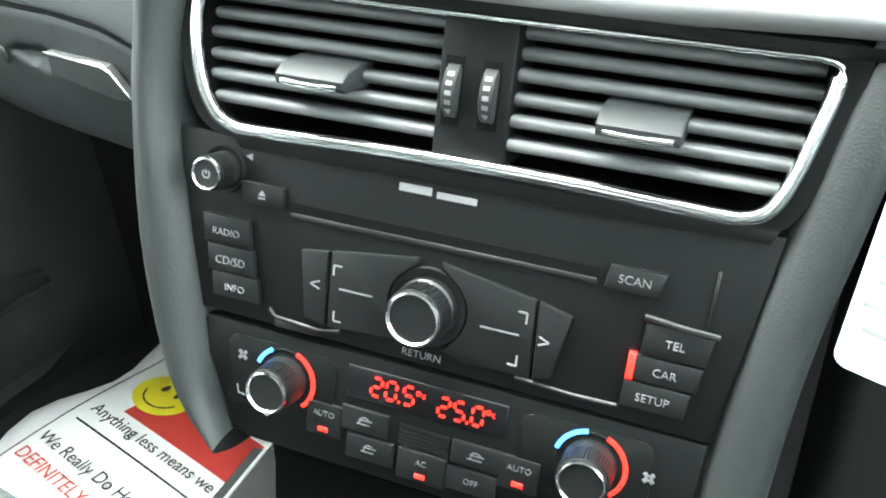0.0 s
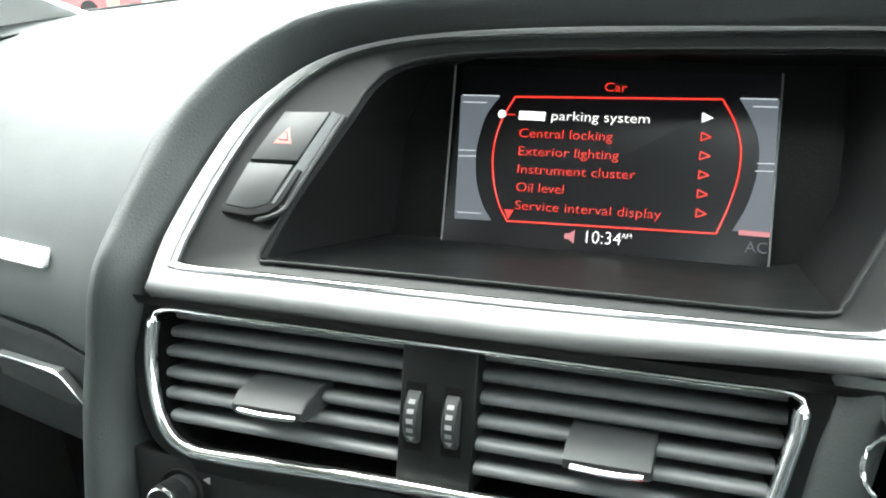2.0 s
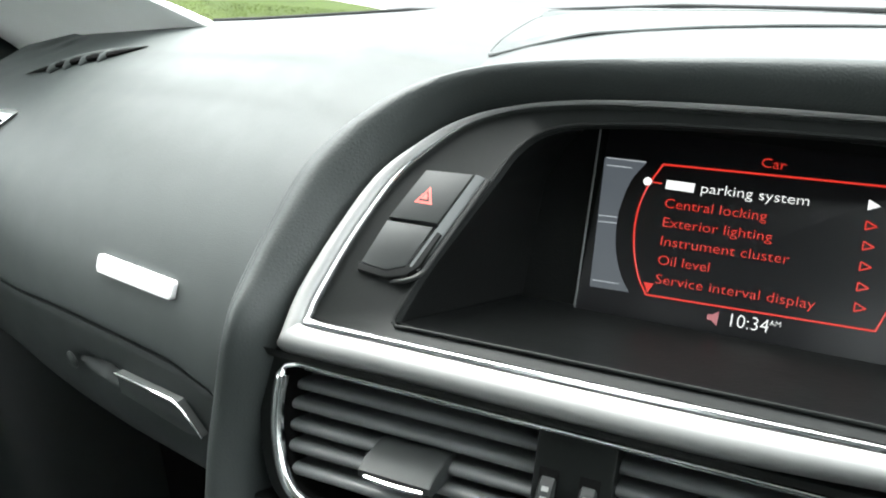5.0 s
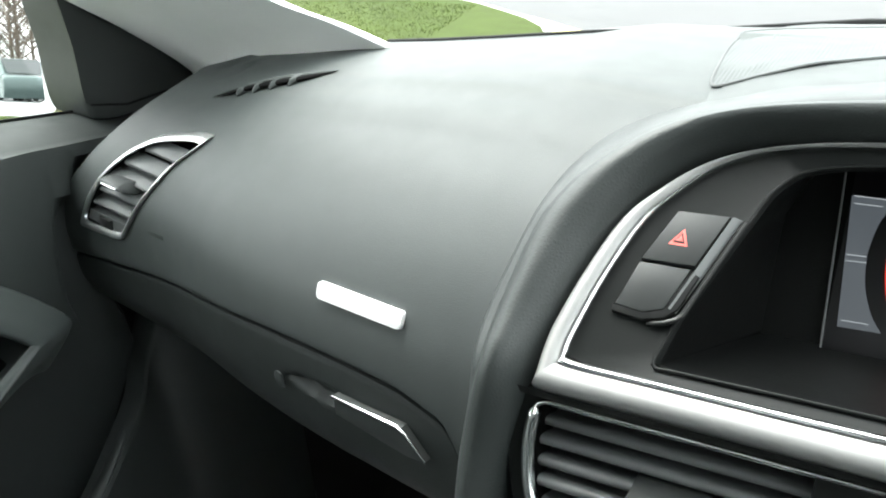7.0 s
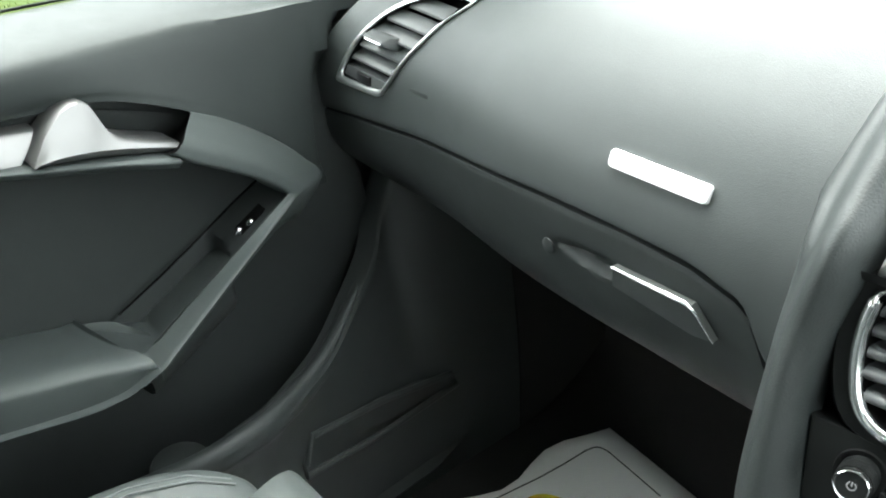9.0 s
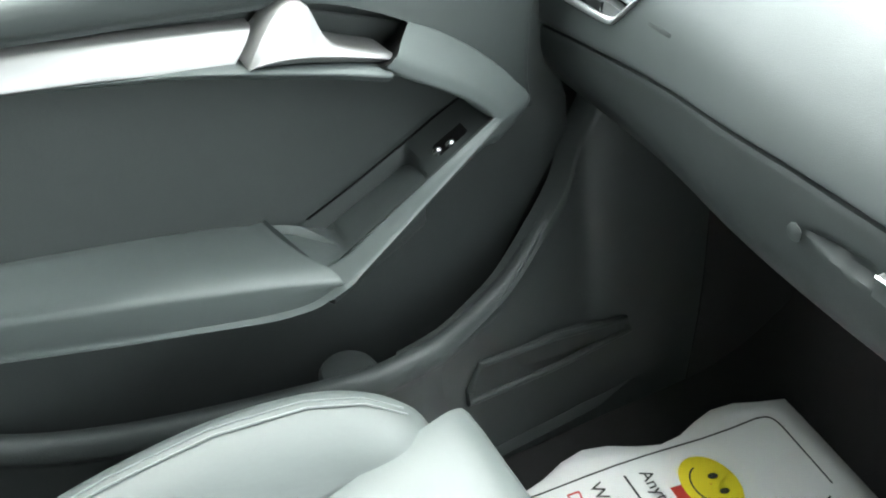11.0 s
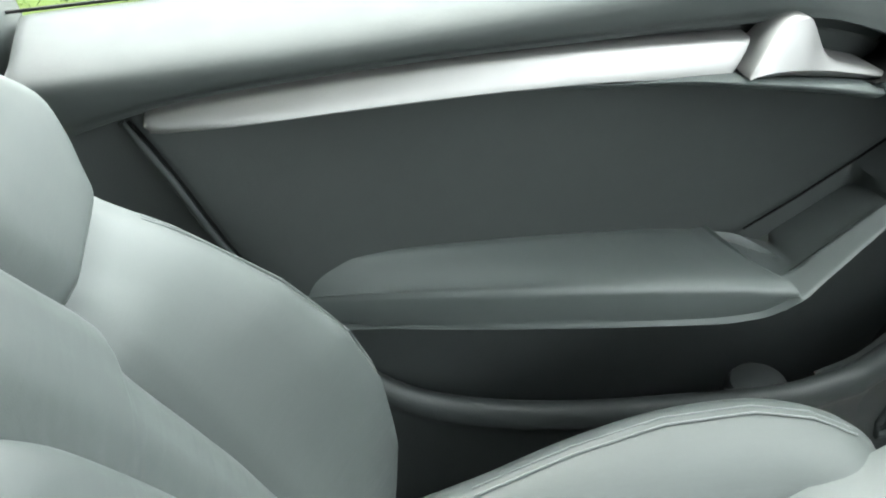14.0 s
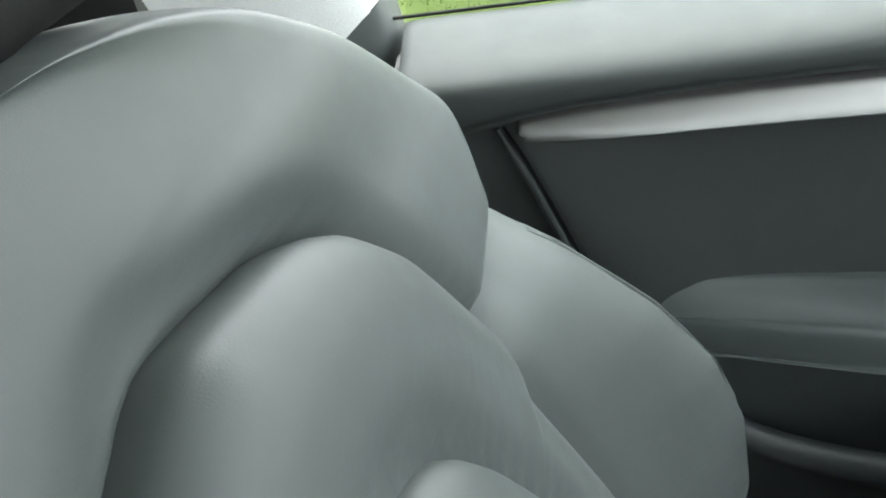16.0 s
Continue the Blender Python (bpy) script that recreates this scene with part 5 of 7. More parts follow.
def band():
    """Arched frame beside the handle that folds back into the grab handle and runs in under the armrest."""
    rows = []
    for k, (i, o) in enumerate(ARCH):
        i, o = Vector(i), Vector(o)
        d = (o - i).normalized()
        x, xo = -0.617, (-0.6415, -0.6410, -0.6395, -0.6370, -0.6350, -0.6345)[k]
        back = (Vector((0.88, -0.47)) * 0.036) if k < 1 else Vector((0, 0))      # the end is undercut
        rows.append([(-0.695, *(i - d * 0.003 + back)), (x - 0.014, *(i - d * 0.002 + back * 0.18)), (x - 0.004, *i), (x - 0.0006, *(i + d * 0.0015)), (x, *i.lerp(o, 0.14)), (x - 0.002, *i.lerp(o, 0.36)), (x * 0.55 + xo * 0.45, *i.lerp(o, 0.60)), (xo + 0.003, *i.lerp(o, 0.90)), (xo, *o), (xo - 0.006, *(o + d * 0.0015)), (-0.695, *(o + d * 0.004 + back * 0.8))])
    e, l = Vector((-0.6165, -0.0225, 0.5722)), Vector((-0.5985, -0.164, 0.4925))
    c0, c1 = Vector((-0.6145, -0.0175, 0.5670)), Vector((-0.5715, -0.1725, 0.4870))
    q = Vector((0, 0.5, -0.866))
    out = Vector((-1, 0, 0))
    for s, w in GRAB:
        i, c = e.lerp(l, s), c0.lerp(c1, s)
        rows.append([Vector((-0.69, i.y, i.z)) + q * 0.034, i + out * 0.020 + q * 0.010, i + out * 0.004 + q * 0.001, i + out * 0.0006, i.lerp(c, 0.45) + out * 0.0008, c + out * 0.0006 - q * 0.001, c + q * 0.0022 + out * 0.0014, c + q * w * 0.45 + out * 0.010, c + q * w + out * 0.030, c + q * (w + 0.004) + out * 0.045, Vector((-0.70, c.y, c.z)) + q * (w + 0.010)])
    for c, a in [(Vector((-0.5745, -0.192, 0.4775)), 0.5), (Vector((-0.583, -0.222, 0.4665)), 0.85)] + [(Vector((slant(y) - 0.002, y, z)), 1.0) for y, z in ((-0.262, 0.4640), (-0.33, 0.4622), (-0.42, 0.4622), (-0.50, 0.4645), (-0.575, 0.468))]:
        q = Vector((0, 0.5 * (1 - a), -0.866 - 0.134 * a))
        i = c + Vector((-0.026, 0, 0.004))
        rows.append([Vector((-0.70, i.y, i.z)), i + out * 0.014, i + out * 0.004, i, i.lerp(c, 0.45), c + out * 0.0006, c + q * 0.0022 + out * 0.0014, c + q * 0.006 + out * 0.008, c + q * 0.010 + out * 0.022, c + q * 0.012 + out * 0.045, Vector((-0.70, c.y, c.z)) + q * 0.014])
    return smooth_grid(rows, 4, 3, CAR)


part("grab_handle", band(), M_DOOR, door, "dark grey arched grab handle")
END_A, END_B, UNDER = Vector((-0.1190, 0.6358)), Vector((-0.0880, 0.6550)), Vector((0.88, -0.47)) * 0.037
# the arch's cut end, coloured near black for the shade in the recess
part("arch_end_shade", grid([[CAR @ Vector((x, *(END_A.lerp(END_B, f) + UNDER * k))) for f, x in zip((-0.08, 0.0, 0.14, 0.5, 1.0, 1.1), xs)] for k, xs in ((1.0, [-0.700] * 6), (0.03, (-0.634, -0.6225, -0.6185, -0.6255, -0.6430, -0.650)))]), M_DARK, door)
INSERT = ((0.470, -0.552, -0.178), (0.490, -0.560, -0.148), (0.505, -0.567, -0.119), (0.531, -0.577, -0.074), (0.550, -0.587, -0.044), (0.566, -0.5937, -0.015), (0.600, -0.606, -0.015), (0.618, -0.6132, -0.035), (0.6457, -0.6249, -0.09), (0.672, -0.636, -0.18))
part("leather_insert", smooth_grid([[(x + 0.008 * max(0.0, min(1.0, (0.60 - z) / 0.11)) * f / 0.13 * math.exp(1 - f / 0.13), y0 + (y1 - y0) * f, z) for f, x in ((0.0, -0.672), (0.012, -0.6715), (0.05, -0.6745), (0.12, -0.680), (0.24, -0.6835), (0.5, -0.6835), (0.8, -0.681), (0.96, -0.6775), (1.0, -0.6785))] for z, y0, y1 in INSERT], 4, 5, CAR), M_INSERT, door, "dark grained leather insert")
REAR_EDGE = ((-0.634, 0.664), (-0.6249, 0.6457), (-0.6132, 0.618), (-0.5936, 0.5657), (-0.5676, 0.506), (-0.556, 0.480))
part("insert_ridge", tube([CAR @ Vector((-0.6715 - 0.0004 * k, y - 0.0055, z - 0.0015)) for k, (y, z) in enumerate(REAR_EDGE)], [0.0022, 0.0030, 0.0032, 0.0032, 0.0032, 0.003], sides=12), M_SHOULDER, door)
part("insert_groove", tube([CAR @ Vector((-0.6700 - 0.0004 * k, y - 0.0006, z)) for k, (y, z) in enumerate(REAR_EDGE)], 0.0009, sides=6), M_DARK, door)
part("insert_bead", tube([CAR @ Vector((-0.6772, y, z)) for y, z in ((-0.018, 0.5640), (-0.044, 0.5500), (-0.074, 0.5314), (-0.119, 0.5047), (-0.165, 0.4805))], 0.0010), M_DARK, door)
WELL_A, WELL_B = (Vector((-0.6785, -0.008, 0.5680)), Vector((-0.6785, -0.190, 0.4660))), (Vector((-0.6185, -0.0215, 0.5712)), Vector((-0.6030, -0.182, 0.4810)))


def in_well(s, f, lift=0.0):
    """The trough between door card and grab handle: shallow beside the switches, deep behind the grip."""
    k = max(0.0, min(1.0, (s - 0.33 - 0.05 * f) / 0.10))
    k = k * k * (3 - 2 * k)
    sag = (0.0025 + 0.058 * k) * math.sin(math.pi * f) ** (1 - 0.55 * k) - lift
    return WELL_A[0].lerp(WELL_A[1], s).lerp(WELL_B[0].lerp(WELL_B[1], s), f) + Vector((0, 0.35, -0.93)) * sag


part("grab_recess", grid([[in_well(k / 40, f) for f in (0.0, 0.01, 0.03, 0.07, 0.14, 0.25, 0.4, 0.55, 0.7, 0.82, 0.91, 0.96, 0.99, 1.0)] for k in range(41)], CAR), M_DOORLOW, door, "scooped grip well behind the grab handle")


def armrest():
    """Padded rest with a flat top, a soft crest along its front and a pinched forward corner."""
    rows = []
    for y, yb, s in ((-0.5555, -0.5555, 0.03), (-0.5535, -0.5535, 0.30), (-0.548, -0.548, 0.55), (-0.538, -0.538, 0.78), (-0.525, -0.525, 0.93), (-0.505, -0.505, 1.0), (-0.46, -0.46, 1.0), (-0.40, -0.40, 1.0), (-0.34, -0.34, 1.0), (-0.285, -0.285, 1.0), (-0.245, -0.248, 1.0), (-0.222, -0.230, 1.0), (-0.203, -0.216, 1.0), (-0.190, -0.208, 1.0), (-0.182, -0.2045, 1.0), (-0.1795, -0.2035, 1.0)):
        xf = lerp_table(y, [-0.556, -0.538, -0.518], [-0.677, -0.6665, -0.6613]) if y < -0.518 else slant(y)
        zb = lerp_table(y, [-0.51, -0.4475, -0.354, -0.2528, -0.2043], [0.5215, 0.5197, 0.509, 0.4965, 0.4890])
        zc = lerp_table(y, [-0.52, -0.45, -0.285, -0.222, -0.18], [0.4985, 0.4999, 0.5018, 0.5014, 0.4985])
        zl = lerp_table(y, [-0.53, -0.45, -0.34, -0.26, -0.228, -0.2025, -0.1866, -0.1774], [0.4665, 0.4645, 0.4633, 0.4652, 0.4675, 0.4733, 0.4830, 0.4925])
        f = lambda z: 0.4930 + (z - 0.4930) * s
        g = lambda u: yb + (y - yb) * u
        xb = -0.6785
        at = lambda u: xb + (xf - xb) * u
        rows.append([(-0.700, yb, f(zb - 0.006)), (xb, yb, f(zb)), (at(0.25), g(0.12), f(zb + (zc - zb) * 0.22 + 0.0008)), (at(0.55), g(0.38), f(zb + (zc - zb) * 0.55 + 0.0012)), (at(0.82), g(0.78), f(zc + 0.0006)), (at(0.93), g(0.95), f(zc - 0.0003)), (xf - 0.0012, y, f(zc - 0.0024)), (xf, y, f(zc - 0.0062)), (xf - 0.0004, y, f(min(zc - 0.007, (zc + zl) / 2 + 0.001))), (xf - 0.0025, y, f(zl + 0.0035)), (xf - 0.007, y, f(zl)), (-0.69, yb, f(zl + 0.001))])
    last = rows[-1]
    rows.append([(x - 0.002, y - 0.001, 0.4850 + (z - 0.4850) * 0.55) for x, y, z in last])
    rows.append([(x - 0.004, y - 0.010, 0.4780 + (z - 0.4850) * 0.2) for x, y, z in last])
    return smooth_grid(rows, 3, 3, CAR)


part("armrest", armrest(), M_DOOR, door, "padded dark grey armrest")
CUP = ((-0.676, -0.203, 0.4868), (-0.6705, -0.190, 0.4868), (-0.664, -0.1770, 0.4850), (-0.650, -0.1625, 0.4795), (-0.635, -0.1570, 0.4797), (-0.615, -0.1620, 0.4822), (-0.600, -0.1690, 0.4845))
part("pull_cup", smooth_grid([[(x, y + 0.004, z - 0.03), (x, y + 0.0022, z - 0.004), (x, y + 0.001, z), (x + 0.0006, y - 0.0012, z - 0.0003), (x + 0.002, y - 0.006, z - 0.005), (x + 0.004, (y - 0.19) / 2, z - 0.012), (x + 0.006, -0.198, z - 0.016)] for x, y, z in CUP], 4, 3, CAR), M_DOOR, door)
BEAD = ((-0.545, 0.470), (-0.5302, 0.466), (-0.456, 0.4639), (-0.3684, 0.4628), (-0.2806, 0.4647), (-0.2281, 0.4668), (-0.2025, 0.4726), (-0.1866, 0.4824), (-0.1774, 0.4915))
part("armrest_bead", tube([CAR @ p for p in curve_pts([(slant(max(y, -0.51)) - 0.003, y, z) for y, z in BEAD], 4)], 0.0012, sides=8), M_DOOR, door)
RIM = curve_pts([(-0.690, 0.50), (-0.60, 0.505), (-0.545, 0.470), (-0.514, 0.424), (-0.488, 0.392), (-0.442, 0.369), (-0.376, 0.359), (-0.300, 0.360), (-0.200, 0.3705), (-0.150, 0.378), (-0.093, 0.386), (-0.050, 0.390), (-0.003, 0.403), (0.050, 0.431), (0.083, 0.450), (0.105, 0.471), (0.112, 0.49)], 5)


def rim_x(y):
    return lerp_table(y, [-0.69, -0.15, -0.09, 0.0, 0.05, 0.085, 0.115], [-0.719, -0.5735, -0.574, -0.604, -0.628, -0.648, -0.672])


def pocket_wall():
    rows = []
    for p in RIM:
        x, h = rim_x(p.x), p.y
        rows.append([(x - 0.020, p.x, h - 0.008), (x - 0.012, p.x, h + 0.001), (x - 0.002, p.x, h + 0.002), (x + 0.004, p.x, h - 0.006), (x + 0.005, p.x, h - 0.018), (x + 0.001, p.x, h - 0.028), (x - 0.002, p.x, h - 0.06), (x - 0.002, p.x, min(0.24, h - 0.08)), (x - 0.012, p.x, 0.14)])
    return smooth_grid(rows[::2], 2, 3, CAR)


part("map_pocket", pocket_wall(), M_DOORLOW, door, "dark map pocket with a rounded rim")
part("bottle_ring", lathe([(0.028, -0.05), (0.028, 0.004), (0.025, 0.009), (0.017, 0.012), (0.0, 0.013)], CAR @ Matrix.Translation((-0.622, -0.156, 0.338)), 28), M_DOORLOW, door)
sw = part("window_switch", grid([[in_well(0.10 + 0.20 * k / 6, 0.42 + 0.40 * j / 5, 0.0008 if 0 < k < 6 and 0 < j < 5 else -0.001) for j in range(6)] for k in range(7)], CAR), M_DARK, door)
for y, z in ((-0.0665, 0.5485), (-0.0545, 0.5525)):
    part("toggle", lathe([(0.0030, -0.006), (0.0030, 0.0), (0.0020, 0.0026), (0.0, 0.0034)], MDOOR @ Matrix.Translation((y, z, -0.6290)) @ pose(0, 0, 0, -50, 0, 0), 14), M_CHROME, sw, "small chrome toggle")

# window glass and the seal along the belt
tagged(link("window_1", grid([[CAR @ Vector((-0.752, -0.70, 0.70)), CAR @ Vector((-0.752, 0.12, 0.71))], [CAR @ Vector((-0.64, -0.62, 1.12)), CAR @ Vector((-0.66, -0.12, 1.08))]]), M_TINTED), "clear side window of the car", "window", kind="structure")
tagged(link("trim_belt_seal", tube([CAR @ Vector(p) for p in ((-0.749, -0.71, 0.717), (-0.749, -0.50, 0.717), (-0.749, -0.07, 0.735), (-0.749, 0.13, 0.724))], 0.0014), M_MATT), "black rubber window seal", "seal", kind="structure")

# ---- pillars and mirror ----
sail = thing("mirror_sail", "matt black triangular mirror base cover", "trim", at=CAR @ Vector((-0.73, 0.16, 0.75)))
part("corner_seam", tube([CAR @ Vector(p) for p in ((-0.7155, 0.122, 0.735), (-0.7155, 0.160, 0.729), (-0.7155, 0.230, 0.738))], 0.0012, sides=6), M_MATT, sail)
part("cover", prism(curve_pts([(0.104, 0.85), (0.113, 0.79), (0.117, 0.738), (0.128, 0.719), (0.160, 0.720), (0.197, 0.724), (0.258, 0.732), (0.262, 0.752), (0.238, 0.785), (0.190, 0.818), (0.130, 0.858)], 3, True), MDOOR, -0.78, -0.716, 0.006, 3), M_SAIL, sail)


def a_pillar():
    W = [Vector((-0.375, 0.268, 0.806)), Vector((-0.410, 0.243, 0.826)), Vector((-0.452, 0.213, 0.846)), Vector((-0.52, 0.15, 0.895)), Vector((-0.60, 0.02, 0.98)), Vector((-0.62, -0.16, 1.08)), Vector((-0.60, -0.32, 1.15))]
    S = [CAR @ (Vector(p) + Vector((0.012, d, d * 0.3))) for d, p in zip((-0.004, -0.002, -0.006, -0.016, -0.02, -0.02, -0.02),  ((-0.722, 0.262, 0.715), (-0.722, 0.236, 0.752), (-0.722, 0.170, 0.802), (-0.722, 0.105, 0.850), (-0.710, 0.00, 0.93), (-0.68, -0.17, 1.05), (-0.63, -0.36, 1.15)))]
    W.insert(0, W[0] + (W[0] - W[1]) * 1.2)
    S.insert(0, S[0] + (S[0] - S[1]) * 0.8)
    rows = []
    for a, b_ in zip(W, S):
        nrm = Vector((0.45, -0.75, 0.25))
        rows.append([a + Vector((-0.02, 0.05, -0.01)), a, a.lerp(b_, 0.12) + nrm * 0.010, a.lerp(b_, 0.35) + nrm * 0.030, a.lerp(b_, 0.65) + nrm * 0.044, a.lerp(b_, 0.9) + nrm * 0.020, b_, b_ + Vector((-0.03, 0.03, 0))])
    return smooth_grid(rows, 4, 4)


tagged(link("pillar_front", a_pillar(), M_LINER), "pale grey windscreen pillar trim", "pillar", kind="structure")
tagged(link("pillar_middle", smooth_grid([[CAR @ Vector(p) for p in r] for r in (
    ((-0.78, -0.700, 0.66), (-0.735, -0.702, 0.67), (-0.722, -0.715, 0.67), (-0.715, -0.76, 0.66), (-0.71, -0.86, 0.64)),
    ((-0.78, -0.703, 0.70), (-0.738, -0.705, 0.705), (-0.724, -0.718, 0.702), (-0.716, -0.76, 0.69), (-0.71, -0.86, 0.67)),
    ((-0.78, -0.708, 0.735), (-0.740, -0.711, 0.735), (-0.728, -0.722, 0.728), (-0.718, -0.762, 0.706), (-0.71, -0.86, 0.68)))], 3, 4), M_DOOR), "dark grey lower middle pillar trim", "pillar", kind="structure")
tagged(link("pillar_upper", smooth_grid([[CAR @ Vector(p) for p in r] for r in (
    ((-0.78, -0.709, 0.732), (-0.742, -0.711, 0.733), (-0.727, -0.722, 0.727), (-0.716, -0.760, 0.705), (-0.71, -0.84, 0.70)),
    ((-0.77, -0.722, 0.80), (-0.735, -0.725, 0.80), (-0.715, -0.74, 0.79), (-0.705, -0.79, 0.785), (-0.70, -0.86, 0.78)),
    ((-0.72, -0.74, 0.95), (-0.68, -0.745, 0.95), (-0.66, -0.76, 0.95), (-0.655, -0.81, 0.945), (-0.66, -0.88, 0.94)),
    ((-0.62, -0.77, 1.14), (-0.59, -0.775, 1.14), (-0.58, -0.79, 1.14), (-0.58, -0.84, 1.14), (-0.59, -0.90, 1.13)))], 4, 4), M_LINER), "pale grey upper middle pillar trim", "pillar", kind="structure")

mirror = thing("wing_mirror", "silver wing mirror on the passenger door", "mirror", at=CAR @ Vector((-0.92, 0.15, 0.74)))
MM = CAR @ Matrix(((0.892, -0.047, 0.449, -0.935), (0.452, 0.0927, -0.887, 0.131), (0, 0.9946, 0.104, 0.778), (0, 0, 0, 1)))
shell = rounded(-0.088, 0.108, -0.086, 0.080, 0.040, 6)[:7] + [(0.112, -0.036), (0.128, -0.028), (0.150, -0.024)] + rounded(-0.088, 0.152, -0.086, 0.080, 0.040, 6)[7:]
inner = [(max(-0.073, min(0.073, x * 0.83)), y * 0.84 + 0.004) for x, y in shell]
part("housing", grid([[MM @ Vector((x, y, -0.010)) for x, y in inner], [MM @ Vector((x * 1.02, y * 1.02, 0.002)) for x, y in inner]] + [[MM @ Vector((x * s, y * s, w)) for x, y in shell] for s, w in ((0.96, 0.006), (0.99, 0.0), (1.0, -0.012), (0.98, -0.035), (0.86, -0.07), (0.55, -0.095), (0.1, -0.103))], closed_v=True), M_SILVERCAR, mirror, "silver painted housing")
part("mirror_glass", prism([(x * 0.99, y * 0.99) for x, y in inner], MM, -0.014, -0.006), M_MIRROR, mirror, "mirror glass")
part("arm", smooth_grid([[CAR @ Vector(p) for p in r] for r in (((-0.85, 0.19, 0.735), (-0.85, 0.16, 0.725), (-0.85, 0.19, 0.708), (-0.85, 0.23, 0.72)), ((-0.79, 0.19, 0.738), (-0.79, 0.15, 0.725), (-0.79, 0.19, 0.705), (-0.79, 0.23, 0.72)), ((-0.745, 0.19, 0.765), (-0.745, 0.135, 0.745), (-0.745, 0.19, 0.705), (-0.745, 0.24, 0.72)))], 3, 3, closed_v=True), M_MATT, mirror)

# ---- passenger seat ----
seat = thing("passenger_seat", "grey leather passenger seat with deep side bolsters", "car seat", at=CAR @ Vector((-0.39, -0.4, 0.2)))
SC = -0.31                               # middle of the seat across the car


def back_y(z):
    return -0.640 - 0.40 * (z - 0.65)


def shell_back():
    """Backrest: shoulders and the face round the middle panel."""
    rows = []
    for z, half, fwd in ((0.40, 0.20, 0.006), (0.50, 0.205, 0.006), (0.60, 0.215, 0.008), (0.64, 0.232, 0.012), (0.668, 0.250, 0.014), (0.690, 0.262, 0.016), (0.708, 0.276, 0.017), (0.728, 0.280, 0.017), (0.755, 0.256, 0.014), (0.790, 0.222, 0.009), (0.812, 0.190, 0.005), (0.830, 0.155, 0.002), (0.845, 0.108, 0.0), (0.854, 0.060, -0.002), (0.858, 0.02, -0.003)):
        y = back_y(z)
        r = [(SC - half - 0.002, y - 0.10, z - 0.01)]
        for f in (-1.0, -0.988, -0.96, -0.90, -0.8, -0.6, -0.3, 0.0, 0.3, 0.6, 0.8, 0.90, 0.96, 0.988, 1.0):
            dish = fwd - 0.020 * (1 - f * f) * (1.0 if z < 0.78 else 0.5)
            edge = 0.034 if abs(f) > 0.99 else 0.011 if abs(f) > 0.98 else 0.003 if abs(f) > 0.95 else 0.0005 if abs(f) > 0.89 else 0.0
            r.append((SC + half * f, y + dish - edge, z))
        r.append((SC + half + 0.002, y - 0.10, z - 0.01))
        rows.append(r)
    top = rows[-1]
    rows.append([(p[0], p[1] - 0.010, p[2] - 0.003) for p in top])
    rows.append([(p[0], p[1] - 0.018, p[2] - 0.02) for p in top])
    rows.append([(p[0], p[1] - 0.026, p[2] - 0.10) for p in top])
    return rows


def cushion_blob(outline, depth, lift, c, m_of, inset=None):
    """A padded panel: an outline filled with rings that swell towards the middle."""
    rows = []
    for k in range(34):
        s = 1 - (k / 33) ** 1.5 * 0.98
        h = lerp_table(1 - s, [0.0, 0.002, 0.015, 0.04, 0.08, 0.15, 0.3, 0.55, 1.0], [-0.016, -0.008, 0.0, 0.005, 0.0095, 0.0135, 0.017, 0.019, 0.020])
        row = []
        for p in outline:
            x, z = c[0] + (p.x - c[0]) * s, c[1] + (p.y - c[1]) * s
            w = lift + h * depth
            if inset and abs(x - SC) < 0.14:
                d = edge_gap(inset, x, z)
                w -= 0.008 + 0.008 * min(1.0, d / 0.02) if within(inset, x, z) else 0.008 * math.exp(-(d / 0.014) ** 2)
            row.append(m_of(x, z, w))
        rows.append(row)
    return grid(rows, closed_v=True)


def on_back(x, z, w):
    y = back_y(z) - 0.001
    return CAR @ Vector((x, y + w * 0.93, z + w * 0.37))


def mirrored(half):
    return curve_pts([(SC - a, z) for a, z in half] + [(SC + a, z) for a, z in half[::-1] if a > 0], 6, True)


mid = mirrored([(0.0, 0.7975), (0.0165, 0.7952), (0.041, 0.7890), (0.073, 0.7798), (0.100, 0.7658), (0.120, 0.7475), (0.1335, 0.730), (0.1455, 0.702), (0.159, 0.666), (0.150, 0.654), (0.147, 0.640), (0.158, 0.582), (0.165, 0.530), (0.158, 0.470), (0.08, 0.450), (0.0, 0.446)])
ins = mirrored([(0.0, 0.728), (0.022, 0.722), (0.044, 0.706), (0.062, 0.672), (0.085, 0.600), (0.098, 0.520), (0.098, 0.470), (0.06, 0.455), (0.0, 0.452)])


def edge_gap(outline, x, z):
    return min(math.hypot(p.x - x, p.y - z) for p in outline)


def seam_z(a):
    """Height of the seam between shoulder and side bolster."""
    return lerp_table(a, [0.15, 0.165, 0.195, 0.225, 0.252, 0.27], [0.655, 0.663, 0.668, 0.672, 0.675, 0.676])


def pressed_back():
    """The shoulders, drawn in along the seams."""
    bm = smooth_grid(shell_back(), 12, 6)
    for v in bm.verts:
        x, z = v.co.x, v.co.z
        a, d = abs(x - SC), edge_gap(mid, x, z)
        inner = within(mid, x, z)
        v.co.y -= 0.010 + 0.017 * min(1.0, d / 0.02) if inner else 0.010 * math.exp(-(d / 0.013) ** 2)
        if a > 0.150 and z < 0.70 and not inner:
            g = z - seam_z(a)
            k = min(1.0, (a - 0.150) / 0.02)
            v.co.y -= k * (0.007 * math.exp(-(g / 0.0045) ** 2) if g > 0 else 0.007 + min(0.03, -g * 1.6))
    bm.transform(CAR)
    return bm


